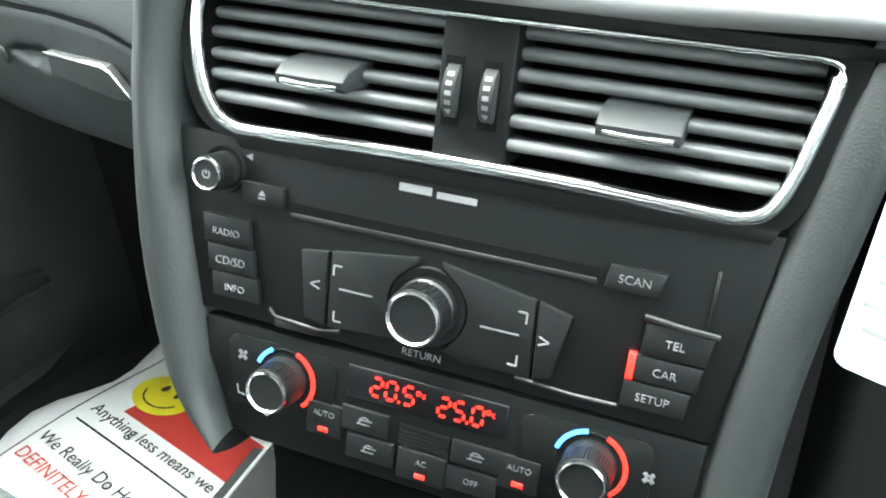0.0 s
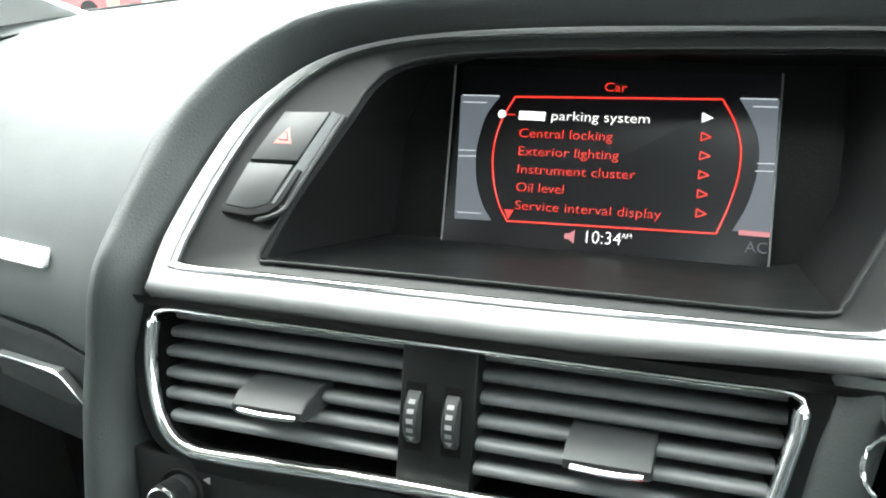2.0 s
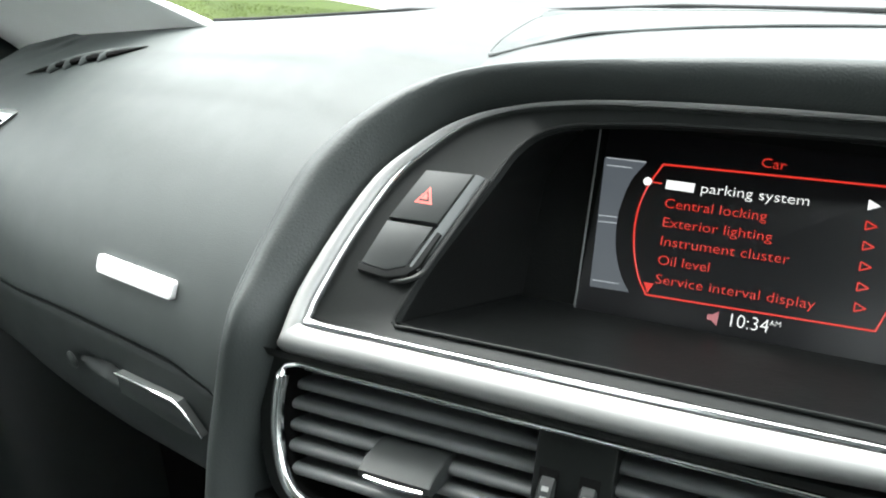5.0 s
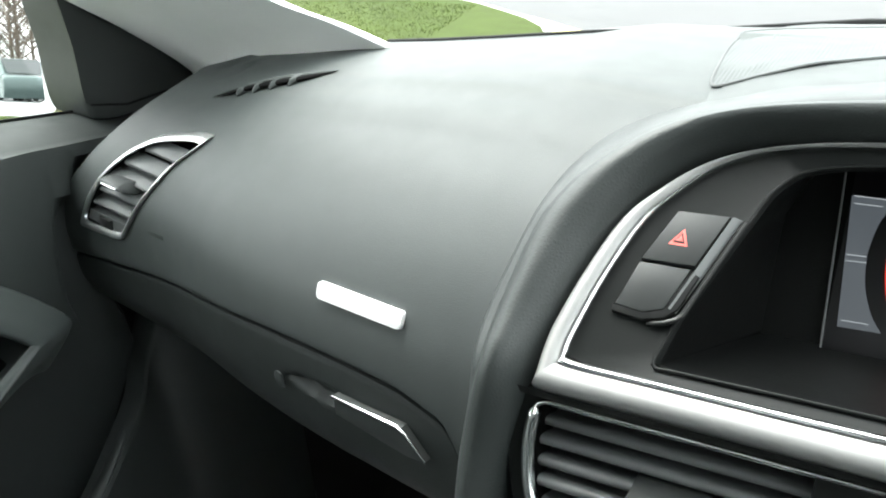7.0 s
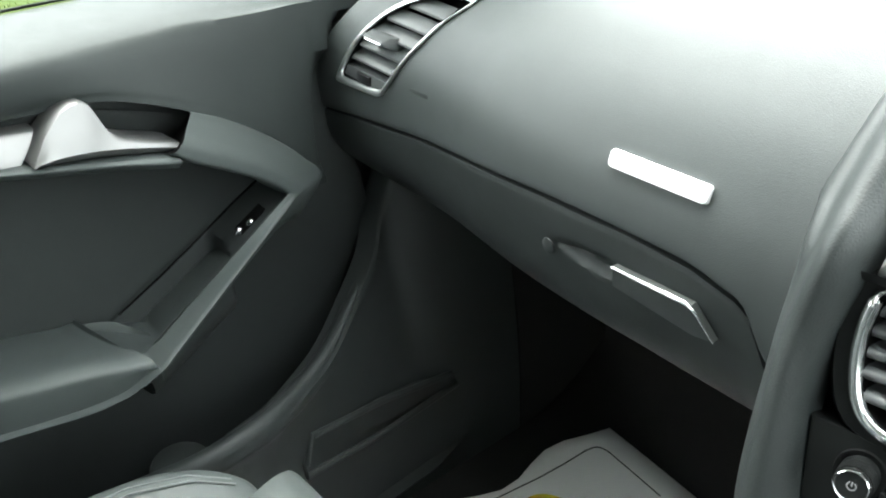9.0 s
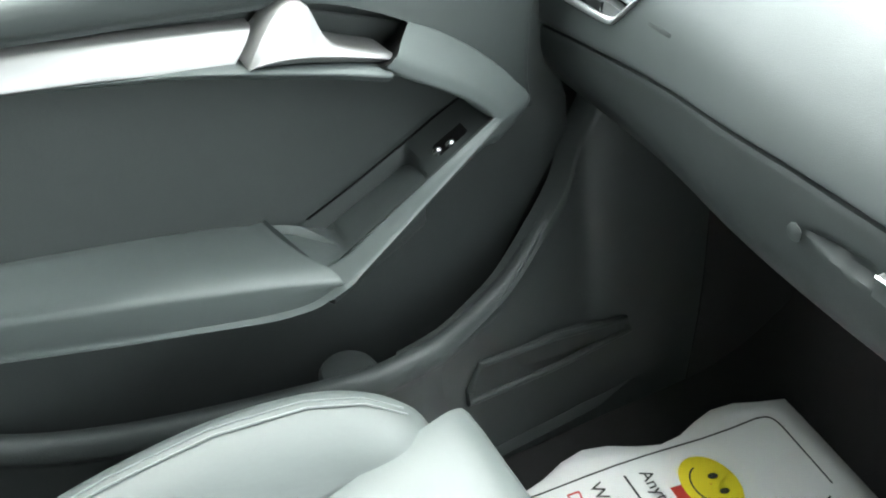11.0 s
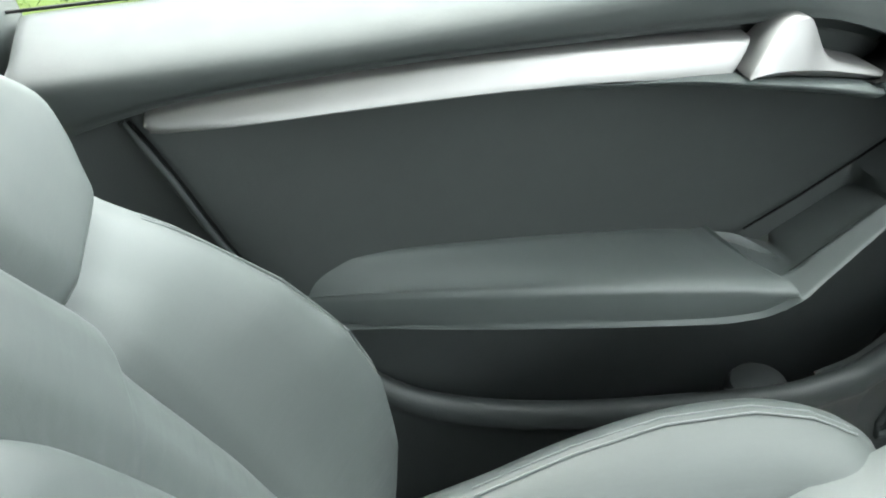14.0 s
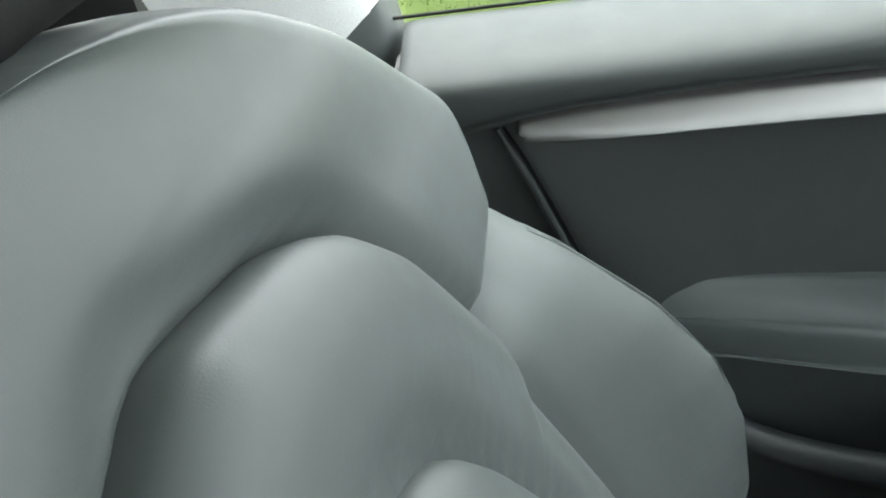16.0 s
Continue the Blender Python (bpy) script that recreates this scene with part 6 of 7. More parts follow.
backrest = part("backrest", pressed_back(), M_LEATHER, seat)
part("middle_panel", cushion_blob(mid, 1.0, 0.002, (SC, 0.62), on_back, ins), M_LEATHER, backrest)
part("lumbar_panel", cushion_blob(ins, 0.9, 0.016, (SC, 0.57), on_back), M_LEATHER, backrest)
BOLSTER_Z = [0.36, 0.40, 0.446, 0.51, 0.555, 0.60, 0.645, 0.66, 0.68]
BOLSTER_Y = [0.015, 0.036, 0.059, 0.078, 0.078, 0.062, 0.032, 0.022, 0.011]


def bolster_y(a, z):
    """Face of the side bolster: swells forward towards its outer edge."""
    swell = lerp_table(z, BOLSTER_Z, BOLSTER_Y)
    g = lerp_table(a, [0.150, 0.165, 0.185, 0.205, 0.225, 0.240, 0.250, 0.256], [-0.06, 0.05, 0.24, 0.51, 0.83, 1.0, 0.98, 0.80])
    e = seam_z(a) - z
    tuck = 0.013 * math.exp(-(e / 0.019) ** 2) if e > 0 else 0.013 + min(0.02, -e * 1.5)
    pucker = 0.0018 * math.sin(a * 430 + 3 * math.sin(a * 90)) * math.exp(-(e / 0.026) ** 2)
    near = 0.010 * math.exp(-((a - 0.156) / 0.010) ** 2)
    return back_y(z) + 0.004 + swell * g - tuck + pucker - near


def side_bolster(sgn):
    """Forward-swept side bolster that tapers into the shoulder."""
    rows = []
    for k in range(49):
        f = k / 48
        r = []
        for a in (0.150, 0.156, 0.162, 0.169, 0.177, 0.186, 0.196, 0.206, 0.216, 0.226, 0.234, 0.241, 0.247, 0.252, 0.255):
            z = seam_z(a) + 0.007 - (seam_z(a) - 0.353) * f ** 1.3
            r.append((SC + sgn * a, bolster_y(a, z), z))
        z = r[-1][2]
        y = bolster_y(0.255, z)
        r += [(SC + sgn * 0.2575, y - 0.006, z), (SC + sgn * 0.2585, y - 0.02, z), (SC + sgn * 0.256, min(y - 0.05, back_y(z) - 0.05), z), (SC + sgn * 0.245, back_y(z) - 0.09, z)]
        rows.append(r)
    return grid(rows, CAR)


for sgn in (-1, 1):
    part("side_bolster", side_bolster(sgn), M_LEATHER, backrest)
    for d in (-0.0012, 0.0020, 0.0052):
        part("piping", tube([CAR @ Vector((SC + sgn * (0.2540 - d), bolster_y(0.2540 - d, z) + 0.0002, z)) for z in (0.658, 0.645, 0.62, 0.60, 0.575, 0.55, 0.52, 0.49, 0.45)], [0.0002, 0.0008] + [0.0011] * 7, sides=6), M_LEATHER, backrest)


def seat_base():
    rows = []
    for y, h, half in ((-0.56, 0.375, 0.215), (-0.44, 0.392, 0.220), (-0.36, 0.398, 0.222), (-0.28, 0.402, 0.222), (-0.20, 0.402, 0.210), (-0.165, 0.398, 0.195), (-0.145, 0.385, 0.185), (-0.138, 0.355, 0.182), (-0.145, 0.30, 0.182)):
        rows.append([(SC - half, y, h - 0.10)] + [(SC + half * f, y, h - 0.022 * (1 - f * f)) for f in (-1, -0.9, -0.6, -0.3, 0, 0.3, 0.6, 0.9, 1)] + [(SC + half, y, h - 0.10)])
    return smooth_grid(rows, 3, 3, CAR)


base = part("cushion", seat_base(), M_LEATHER, seat)
CB = ((-0.56, 0.395, 0.222), (-0.447, 0.412, 0.228), (-0.371, 0.424, 0.236), (-0.298, 0.430, 0.240), (-0.230, 0.431, 0.233), (-0.190, 0.429, 0.218), (-0.164, 0.422, 0.200), (-0.150, 0.408, 0.186), (-0.146, 0.37, 0.178))


def cush_bolster(sgn):
    rows = []
    for y, h, o in CB:
        rows.append([(SC + sgn * (o + 0.002), y, 0.25), (SC + sgn * (o + 0.006), y, h - 0.05), (SC + sgn * (o + 0.004), y, h - 0.015), (SC + sgn * (o - 0.008), y, h - 0.001), (SC + sgn * (o - 0.028), y - 0.004, h - 0.003), (SC + sgn * (o - 0.058), y - 0.010, h - 0.016), (SC + sgn * (o - 0.085), y - 0.012, h - 0.045)])
    return smooth_grid(rows, 4, 4, CAR)


for sgn in (-1, 1):
    part("cushion_bolster", cush_bolster(sgn), M_LEATHER, base)
    for d in (0.0, 0.007):
        part("stitching", tube([CAR @ Vector((SC + sgn * (o - 0.014 - d), y - 0.002, h + 0.0006)) for y, h, o in CB[1:7]], 0.0008, sides=5), M_STITCH, base)


def thigh_pad():
    rows = []
    for y, h, half in ((-0.26, 0.400, 0.150), (-0.20, 0.410, 0.160), (-0.150, 0.420, 0.168), (-0.128, 0.418, 0.172), (-0.118, 0.406, 0.173), (-0.115, 0.35, 0.173), (-0.12, 0.30, 0.170)):
        rows.append([(SC - half - 0.006, y - 0.004, h - 0.06), (SC - half - 0.002, y - 0.003, h - 0.012)] + [(SC + half * f, y, h - 0.004 * (1 - f * f)) for f in (-0.95, -0.5, 0, 0.5, 0.95)] + [(SC + half + 0.002, y - 0.003, h - 0.012), (SC + half + 0.006, y - 0.004, h - 0.06)])
    return smooth_grid(rows, 3, 3, CAR)


part("thigh_pad", thigh_pad(), M_LEATHER, base)
part("seat_plinth", plate(-0.15, 0.15, -0.54, -0.16, CAR @ Matrix.Translation((SC, 0, 0)), 0.17, 0.33, 0.01), M_MATT, seat)
part("headrest", smooth_grid([[(SC + hx * f, y - (0.05 if abs(f) > 0.95 else 0.0), z) for f in (-1, -0.9, -0.5, 0, 0.5, 0.9, 1)] for z, y, hx in ((0.846, -0.80, 0.11), (0.855, -0.742, 0.13), (0.90, -0.737, 0.135), (1.00, -0.75, 0.13), (1.06, -0.77, 0.11), (1.085, -0.82, 0.08))], 4, 4, CAR), M_MATT, seat, "black headrest")

# ---- footwell, mat and the rest of the cabin ----
tagged(link("floor", smooth_grid([[CAR @ Vector((x, y, z)) for x in (-0.78, -0.5, -0.2, 0.1, 0.4, 0.72)] for y, z in ((-1.7, 0.172), (-0.95, 0.172), (-0.3, 0.172), (0.15, 0.172), (0.30, 0.176), (0.40, 0.22), (0.52, 0.33), (0.60, 0.50))], 3, 2), M_CARPET), "dark carpet of the footwell", "floor", kind="structure")
kick = thing("kick_panel", "dark plastic kick panel with an elastic-edged pocket", "trim", at=CAR @ Vector((-0.60, 0.1, 0.3)))


def kick_side(rows_of):
    rows = []
    for y, top in rows_of:
        far = rim_x(y) + 0.003 if y < 0.115 else -0.668
        rows.append([(-0.585 + (far + 0.585) * f ** 1.6, y, 0.16 + (top - 0.16) * f) for f in (0.0, 0.25, 0.5, 0.75, 0.92, 1.0)] + [(far - 0.03, y, top - 0.004)])
    return smooth_grid(rows, 3, 3, CAR)


KICK = ((-0.12, 0.374), (-0.075, 0.380), (-0.03, 0.390), (0.0, 0.402), (0.04, 0.426), (0.085, 0.456), (0.110, 0.490), (0.128, 0.53), (0.155, 0.575), (0.19, 0.605), (0.22, 0.615), (0.258, 0.618))
part("panel", kick_side(KICK), M_DOORLOW, kick)
# forward stretch of the side, darkened in place of the shade under the dash
part("side_shade", kick_side(((0.260, 0.618), (0.30, 0.62), (0.36, 0.62), (0.42, 0.62))), M_CARPET, kick, "darkened side ahead of the panel, footwell shade in its colour")
MK = CAR @ Matrix.Translation((-0.590, 0, 0)) @ DY
part("pocket_frame", tube([CAR @ (Vector(p) + Vector((0.006, 0, 0))) for p in ((-0.586, -0.052, 0.306), (-0.590, -0.040, 0.333), (-0.598, 0.050, 0.322), (-0.603, 0.150, 0.3035), (-0.600, 0.157, 0.288), (-0.590, 0.05, 0.288), (-0.582, -0.055, 0.296))], 0.0038, True, sides=8), M_DOORLOW, kick)
part("pocket_net", prism([(-0.045, 0.304), (-0.036, 0.329), (0.05, 0.319), (0.148, 0.3015), (0.150, 0.290), (0.05, 0.291)], MK, -0.02, -0.004, 0.001), M_DOORLOW, kick)
part("sill", tube([CAR @ Vector(p) for p in ((-0.60, -0.60, 0.185), (-0.60, -0.05, 0.185), (-0.605, 0.12, 0.195), (-0.62, 0.25, 0.24))], 0.022, flat=0.7), M_DOORLOW, kick)

paper = thing("paper_mat", "white printed paper mat with a yellow face on the floor", "paper mat", at=CAR @ Vector((-0.42, 0.14, 0.19)))
MP = CAR @ Matrix.Translation((-0.535, 0.028, 0.192)) @ pose(0, 0, 0, 0, 0, -7)


def sheet_z(x, y):
    return 0.004 * math.sin(9 * x + 5 * y) + 0.006 * max(0.0, y - 0.18) / 0.1 + 0.003 * math.sin(23 * y)


def on_sheet(x, y, lift=0.0):
    return MP @ Vector((x, y, sheet_z(x, y) + lift))


sheet = grid([[on_sheet(0.30 * i / 14 + 0.012 * math.sin(j), -0.26 + 0.545 * j / 20) for j in range(21)] for i in range(15)])
sh = part("sheet", sheet, M_PAPER, paper)
sh.modifiers.new("thickness", "SOLIDIFY").thickness = 0.0006


def ribbon(a, b, t, material, name="rule"):
    n = 14
    d = (Vector(b) - Vector(a)).normalized()
    q = Vector((-d.y, d.x)) * t
    part(name, grid([[on_sheet(*(Vector(a).lerp(Vector(b), k / n) + q), 0.0009), on_sheet(*(Vector(a).lerp(Vector(b), k / n) - q), 0.0009)] for k in range(n + 1)]), material, paper)


ribbon((0.020, -0.26), (0.020, 0.240), 0.0010, M_INK)
part("rule", tube([on_sheet(*p, 0.0009) for p in curve_pts([(0.020, 0.240), (0.024, 0.252), (0.036, 0.257), (0.06, 0.257), (0.12, 0.256)], 4)], 0.0010, sides=4), M_INK, paper)
ribbon((0.035, 0.062), (0.26, 0.062), 0.0012, M_INK)
part("red_band", grid([[on_sheet(0.065 + 0.20 * k / 10, y, 0.0008) for y in (0.097, 0.115, 0.135, 0.155)] for k in range(11)]), M_REDPRINT, paper)
face_c = (0.075, 0.140)
part("yellow_face", grid([[on_sheet(face_c[0] + r * 0.037 * math.cos(2 * math.pi * k / 28), face_c[1] + r * 0.031 * math.sin(2 * math.pi * k / 28), 0.0014) for k in range(28)] for r in (1, 0.66, 0.33, 0.02)], closed_v=True), M_YELLOW, paper, "round yellow face")
for ex in (-0.008, 0.012):
    part("eye", grid([[on_sheet(face_c[0] + ex + r * 0.0035 * math.cos(2 * math.pi * k / 12), face_c[1] + 0.008 + r * 0.0060 * math.sin(2 * math.pi * k / 12), 0.0020) for k in range(12)] for r in (1, 0.05)], closed_v=True), M_INK, paper)
part("smile", tube([on_sheet(face_c[0] + 0.024 * math.cos(radians(a)), face_c[1] + 0.020 * math.sin(radians(a)), 0.0018) for a in range(195, 346, 10)], 0.0009, sides=4), M_INK, paper)


def print_words(body, size, x, y, material, turn=0):
    words(body, size, MP @ Matrix.Translation((x, y, sheet_z(x + 0.08, y) + 0.0042)) @ pose(0, 0, 0, 0, 0, turn), material, paper, "print")


print_words("Anything less means we", 0.0192, 0.040, 0.081, M_INK)
print_words("We Really Do Hate", 0.0200, 0.034, 0.026, M_INK)
print_words("DEFINITELY", 0.0205, 0.034, 0.001, M_REDPRINT)
print_words("W", 0.022, 0.130, 0.236, M_INK)

tunnel = thing("centre_tunnel", "black centre tunnel below the dashboard", "console", at=(0, -0.2, 0.3))
part("body", smooth_grid([[(x, y, z) for x, z in ((-0.180, 0.17), (-0.161, 0.36), (-0.138, 0.40), (0.0, 0.405), (0.11, 0.40), (0.13, 0.36), (0.135, 0.17))] for y in (-0.75, -0.4, -0.1, 0.02)], 3, 3), M_MATT, tunnel)
part("stack_foot", smooth_grid([[MS @ Vector(p) for p in r] for r in (((-0.112, -0.222, -0.004), (0.0, -0.2245, -0.004), (0.117, -0.2225, -0.004)), ((-0.105, -0.236, -0.03), (0.0, -0.238, -0.03), (0.112, -0.236, -0.03)), ((-0.11, -0.31, -0.05), (0.0, -0.31, -0.05), (0.11, -0.31, -0.05)))], 3, 3), M_DARK, tunnel)
part("bright_edge", tube([Vector(p) for p in ((-0.144, 0.03, 0.397), (-0.144, -0.05, 0.397), (-0.144, -0.3, 0.397))], 0.0025, sides=6), M_GREYPRINT, tunnel, "pale trim edge")


def wall_box(name, x0, x1, y0, y1, z0, z1, material, label, cat="panel"):
    return tagged(link(name, plate(x0, x1, y0, y1, CAR, z0, z1, 0.0), material), label, cat, kind="structure")


wall_box("ceiling", -0.62, 0.64, -1.75, -0.18, 1.165, 1.195, M_LINER, "pale cloth headliner of the car", "ceiling")
wall_box("wall_quarter_driver", 0.72, 0.78, -1.75, -0.95, 0.0, 0.80, M_LINER, "pale rear quarter trim of the car")
wall_box("wall_rear_upper", -0.76, 0.78, -1.75, -1.70, 1.02, 1.165, M_LINER, "pale trim above the rear window")
wall_box("trim_roof_rail_passenger", -0.70, -0.62, -1.75, -0.30, 1.11, 1.195, M_LINER, "pale roof rail trim", "trim")
wall_box("trim_roof_rail_driver", 0.64, 0.74, -1.75, -0.30, 1.10, 1.195, M_LINER, "pale roof rail trim", "trim")
wall_box("wall_bulkhead", -0.80, 0.80, 0.62, 0.66, 0.0, 0.66, M_CARPET, "dark bulkhead behind the dashboard")
wall_box("wall_front_side", -0.82, -0.79, -0.05, 1.0, 0.0, 0.69, M_CARPET, "dark inner wing beside the footwell")
tagged(link("wall_cowl", grid([[CAR @ Vector((x, y, z)) for x in (-0.80, 0.0, 0.80)] for y, z in ((0.26, 0.735), (0.45, 0.745), (1.0, 0.60), (1.0, 0.0))]), M_CARPET), "dark scuttle below the windscreen", "panel", kind="structure")
wall_box("wall_console", -0.13, -0.09, 0.06, 0.64, 0.15, 0.68, M_CARPET, "dark carpeted side of the centre console")
wall_box("wall_driver_door", 0.72, 0.78, -0.95, 0.62, 0.0, 0.73, M_DOOR, "dark grey driver door card")
wall_box("wall_rear", -0.76, 0.78, -1.75, -1.70, 0.0, 0.86, M_MATT, "black rear bench")
wall_box("wall_rear_side", -0.80, -0.74, -1.75, -0.88, 0.0, 0.765, M_MATT, "black rear side trim")
wall_box("wall_driver_seat", 0.13, 0.62, -1.02, -0.90, 0.17, 0.93, M_LEATHER, "grey leather driver seat back")
# panes out of view, tinted to cut the light from driver side and rear
tagged(link("window_3", grid([[CAR @ Vector((0.75, y, z)) for y in (-0.95, 0.30)] for z in (0.73, 1.10)]), M_TINTED), "unseen tinted driver side window added to dim the cabin", "window", kind="structure")
tagged(link("window_4", grid([[CAR @ Vector((0.75, y, z)) for y in (-1.72, -0.95)] for z in (0.80, 1.10)]), M_PRIVACY), "unseen dark quarter pane added to dim the cabin", "window", kind="structure")
tagged(link("window_5", grid([[CAR @ Vector((x, -1.725, z)) for x in (-0.76, 0.78)] for z in (0.86, 1.02)]), M_PRIVACY), "unseen dark rear pane added to dim the cabin", "window", kind="structure")
wind = tagged(link("window_2", smooth_grid([[CAR @ Vector(p) for p in r] for r in (((-0.46, 0.28, 0.80), (-0.2, 0.46, 0.80), (0.2, 0.46, 0.80), (0.6, 0.30, 0.80)), ((-0.62, -0.03, 0.99), (-0.2, 0.14, 1.01), (0.2, 0.14, 1.01), (0.6, 0.04, 1.0)), ((-0.60, -0.23, 1.12), (-0.2, -0.175, 1.16), (0.2, -0.175, 1.16), (0.55, -0.22, 1.14)))], 4, 4), M_GLASS), "clear curved windscreen", "windscreen", kind="structure")
wind.visible_shadow = False
tagged(link("trim_cowl", tube([far_edge(x) + Vector((0, 0.002, 0.0006)) for x in (-0.40, -0.385, -0.37, -0.355, -0.34, -0.32, -0.30, -0.28, -0.26, -0.24, -0.22)] + [Vector(p) for p in ((-0.15, 0.36, 0.8235), (-0.05, 0.425, 0.8270), (0.1, 0.44, 0.8320), (0.6, 0.44, 0.8320))], [0.0016] * 12 + [0.003] * 3), M_MATT), "black seal at the foot of the windscreen", "seal", kind="structure")

# ignition key with a paper tag
ring_at = Vector((0.172, -0.028, 0.706))
keyset = thing("ignition_key", "car key with a ring and pale blue tag", "key", at=ring_at)
part("key_socket", lathe([(0.016, -0.02), (0.016, 0.004), (0.013, 0.008), (0.010, 0.008), (0.009, 0.002)], MS @ Matrix.Translation((0.176, 0.004, 0.012)), 28), M_CHROME, keyset)
part("fob", prism(rounded(-0.010, 0.010, -0.006, 0.006, 0.004), MS @ Matrix.Translation((0.176, 0.004, 0.018)), 0, 0.030, 0.002), M_PLASTIC, keyset)
part("ring", tube([MS @ Vector((0.166 + 0.013 * math.cos(a), -0.012 + 0.013 * math.sin(a), 0.030 + 0.004 * math.cos(a))) for a in (2 * math.pi * k / 28 for k in range(28))], 0.0009, True, 6), M_CHROME, keyset)
part("tag", prism(rounded(-0.014, 0.020, -0.080, -0.003, 0.005), MS @ Matrix.Translation((0.172, -0.022, 0.030)) @ pose(0, 0, 0, 0, -25, -4), 0, 0.0012, 0.0003), M_TAG, keyset, "pale blue paper tag with illegible dark marks")
for k in range(6):
    part("tag_mark", plate(-0.010 + 0.002 * (k % 2), 0.010, -0.020 - 0.009 * k, -0.018 - 0.009 * k, MS @ Matrix.Translation((0.172, -0.022, 0.030)) @ pose(0, 0, 0, 0, -25, -4), 0.0012, 0.0014, 0), M_GREYPRINT, keyset)


# ---- outside ----
GZ = -0.20


def fall(y):
    """The road drops away gently ahead of the car."""
    return -0.105 * max(0.0, min(y, 60) - 12)


tagged(link("ground", grid([[(x, y, GZ - 0.02 + fall(y)) for x in (-400, -60, -20, 0, 20, 60, 400)] for y in (-400, -100, -40, 0, 8, 12, 20, 40, 60, 120, 400)]), M_ROAD), "grey asphalt stretching away", "ground", kind="structure")


def verge():
    bm = bmesh.new()
    out = curve_pts([(-1.35, -3.2), (-1.35, -1.0), (-1.40, 2.0), (-2.6, 6.2), (-3.9, 7.9), (-5.2, 8.8), (-7.5, 9.9), (-10.5, 10.7), (-14, 11.2), (-22, 11.4), (-34, 11.4), (-34, -3.2), (-12, -3.3)], 4, True)
    lo = [bm.verts.new((p.x, p.y, GZ - 0.02)) for p in out]
    hi = [bm.verts.new((p.x, p.y, GZ + 0.09)) for p in out]
    for i in range(len(out)):
        bm.faces.new((lo[i], lo[(i + 1) % len(out)], hi[(i + 1) % len(out)], hi[i]))
    bm.faces.new(hi)
    return bm, out


vb, vout = verge()
tagged(link("ground_verge", vb, M_GRASS, smooth=False), "bright green mown grass verge", "grass", kind="structure")
tagged(link("kerb", tube([(p.x + 0.06, p.y - 0.02, GZ + 0.03) for p in vout[:44]], 0.075, sides=4), M_KERB, smooth=False), "grey concrete kerb beside the verge", "kerb", kind="structure")


def blades():
    """Loose tufts of grass near the car."""
    rnd = random.Random(4)
    verts, faces = [], []
    for _ in range(42000):
        y = rnd.uniform(-3.0, 8.0)
        x = -1.42 - abs(rnd.gauss(0, 2.4)) if y < 2 else -2.9 - (y - 4) * 0.3 - abs(rnd.gauss(0, 2.4))
        h, a = rnd.uniform(0.010, 0.028), rnd.uniform(0, 6.28)
        dx, dy = 0.003 * math.cos(a), 0.003 * math.sin(a)
        k = len(verts)
        verts += [(x - dx, y - dy, GZ + 0.088), (x + dx, y + dy, GZ + 0.088), (x + rnd.uniform(-0.03, 0.03), y + rnd.uniform(-0.03, 0.03), GZ + 0.088 + h)]
        faces.append((k, k + 1, k + 2))
    me = bpy.data.meshes.new("grass_tufts")
    me.from_pydata(verts, [], faces)
    me.materials.append(M_GRASS)
    return tagged(new("grass_tufts", me), "short green grass tufts on the verge", "grass", kind="stuff")


blades()
for k, dx in enumerate((0.0, 0.22)):
    tagged(link("road_line", grid([[(-1.05 + dx - 0.05, -6, GZ - 0.014), (-1.05 + dx + 0.05, -6, GZ - 0.014)], [(-1.05 + dx - 0.05, 3, GZ - 0.014), (-1.05 + dx + 0.05, 3, GZ - 0.014)]] + [[(p.x + 0.5 + dx - 0.06, p.y - 0.2, GZ - 0.014), (p.x + 0.5 + dx + 0.06, p.y - 0.1, GZ - 0.014)] for p in vout[12:26]]), M_LINE, smooth=False), "pale yellow double line at the kerb", "road marking", group="double yellow lines", kind="structure")

post = thing("post", "weathered square wooden post on the verge", "post", "posts on the verge", at=(0, 0, 0))
part("shaft", prism(rounded(-0.07, 0.07, -0.07, 0.07, 0.015), Matrix.Identity(4), -0.05, 0.95, 0.02), M_WOODPOST, post)
spots = [(-6.9, 9.5), (-7.2, 10.5), (-9.0, 11.2), (-5.0, 4.6), (-6.2, 1.5)]
post.matrix_world = Matrix.Translation((-8.3, 9.1, GZ + 0.09))
for x, y in spots:
    copy_thing(post, Matrix.Translation((x, y, GZ + 0.09)))
wpost = thing("marker_post", "slim white marker post on the verge", "post", at=(-6.75, 9.0, GZ + 0.09))
part("shaft", lathe([(0.06, -0.05), (0.06, 0.75), (0.05, 0.80), (0.0, 0.82)], Matrix.Translation((-6.75, 9.0, GZ + 0.09)), 14), M_WHITEPOST, wpost)


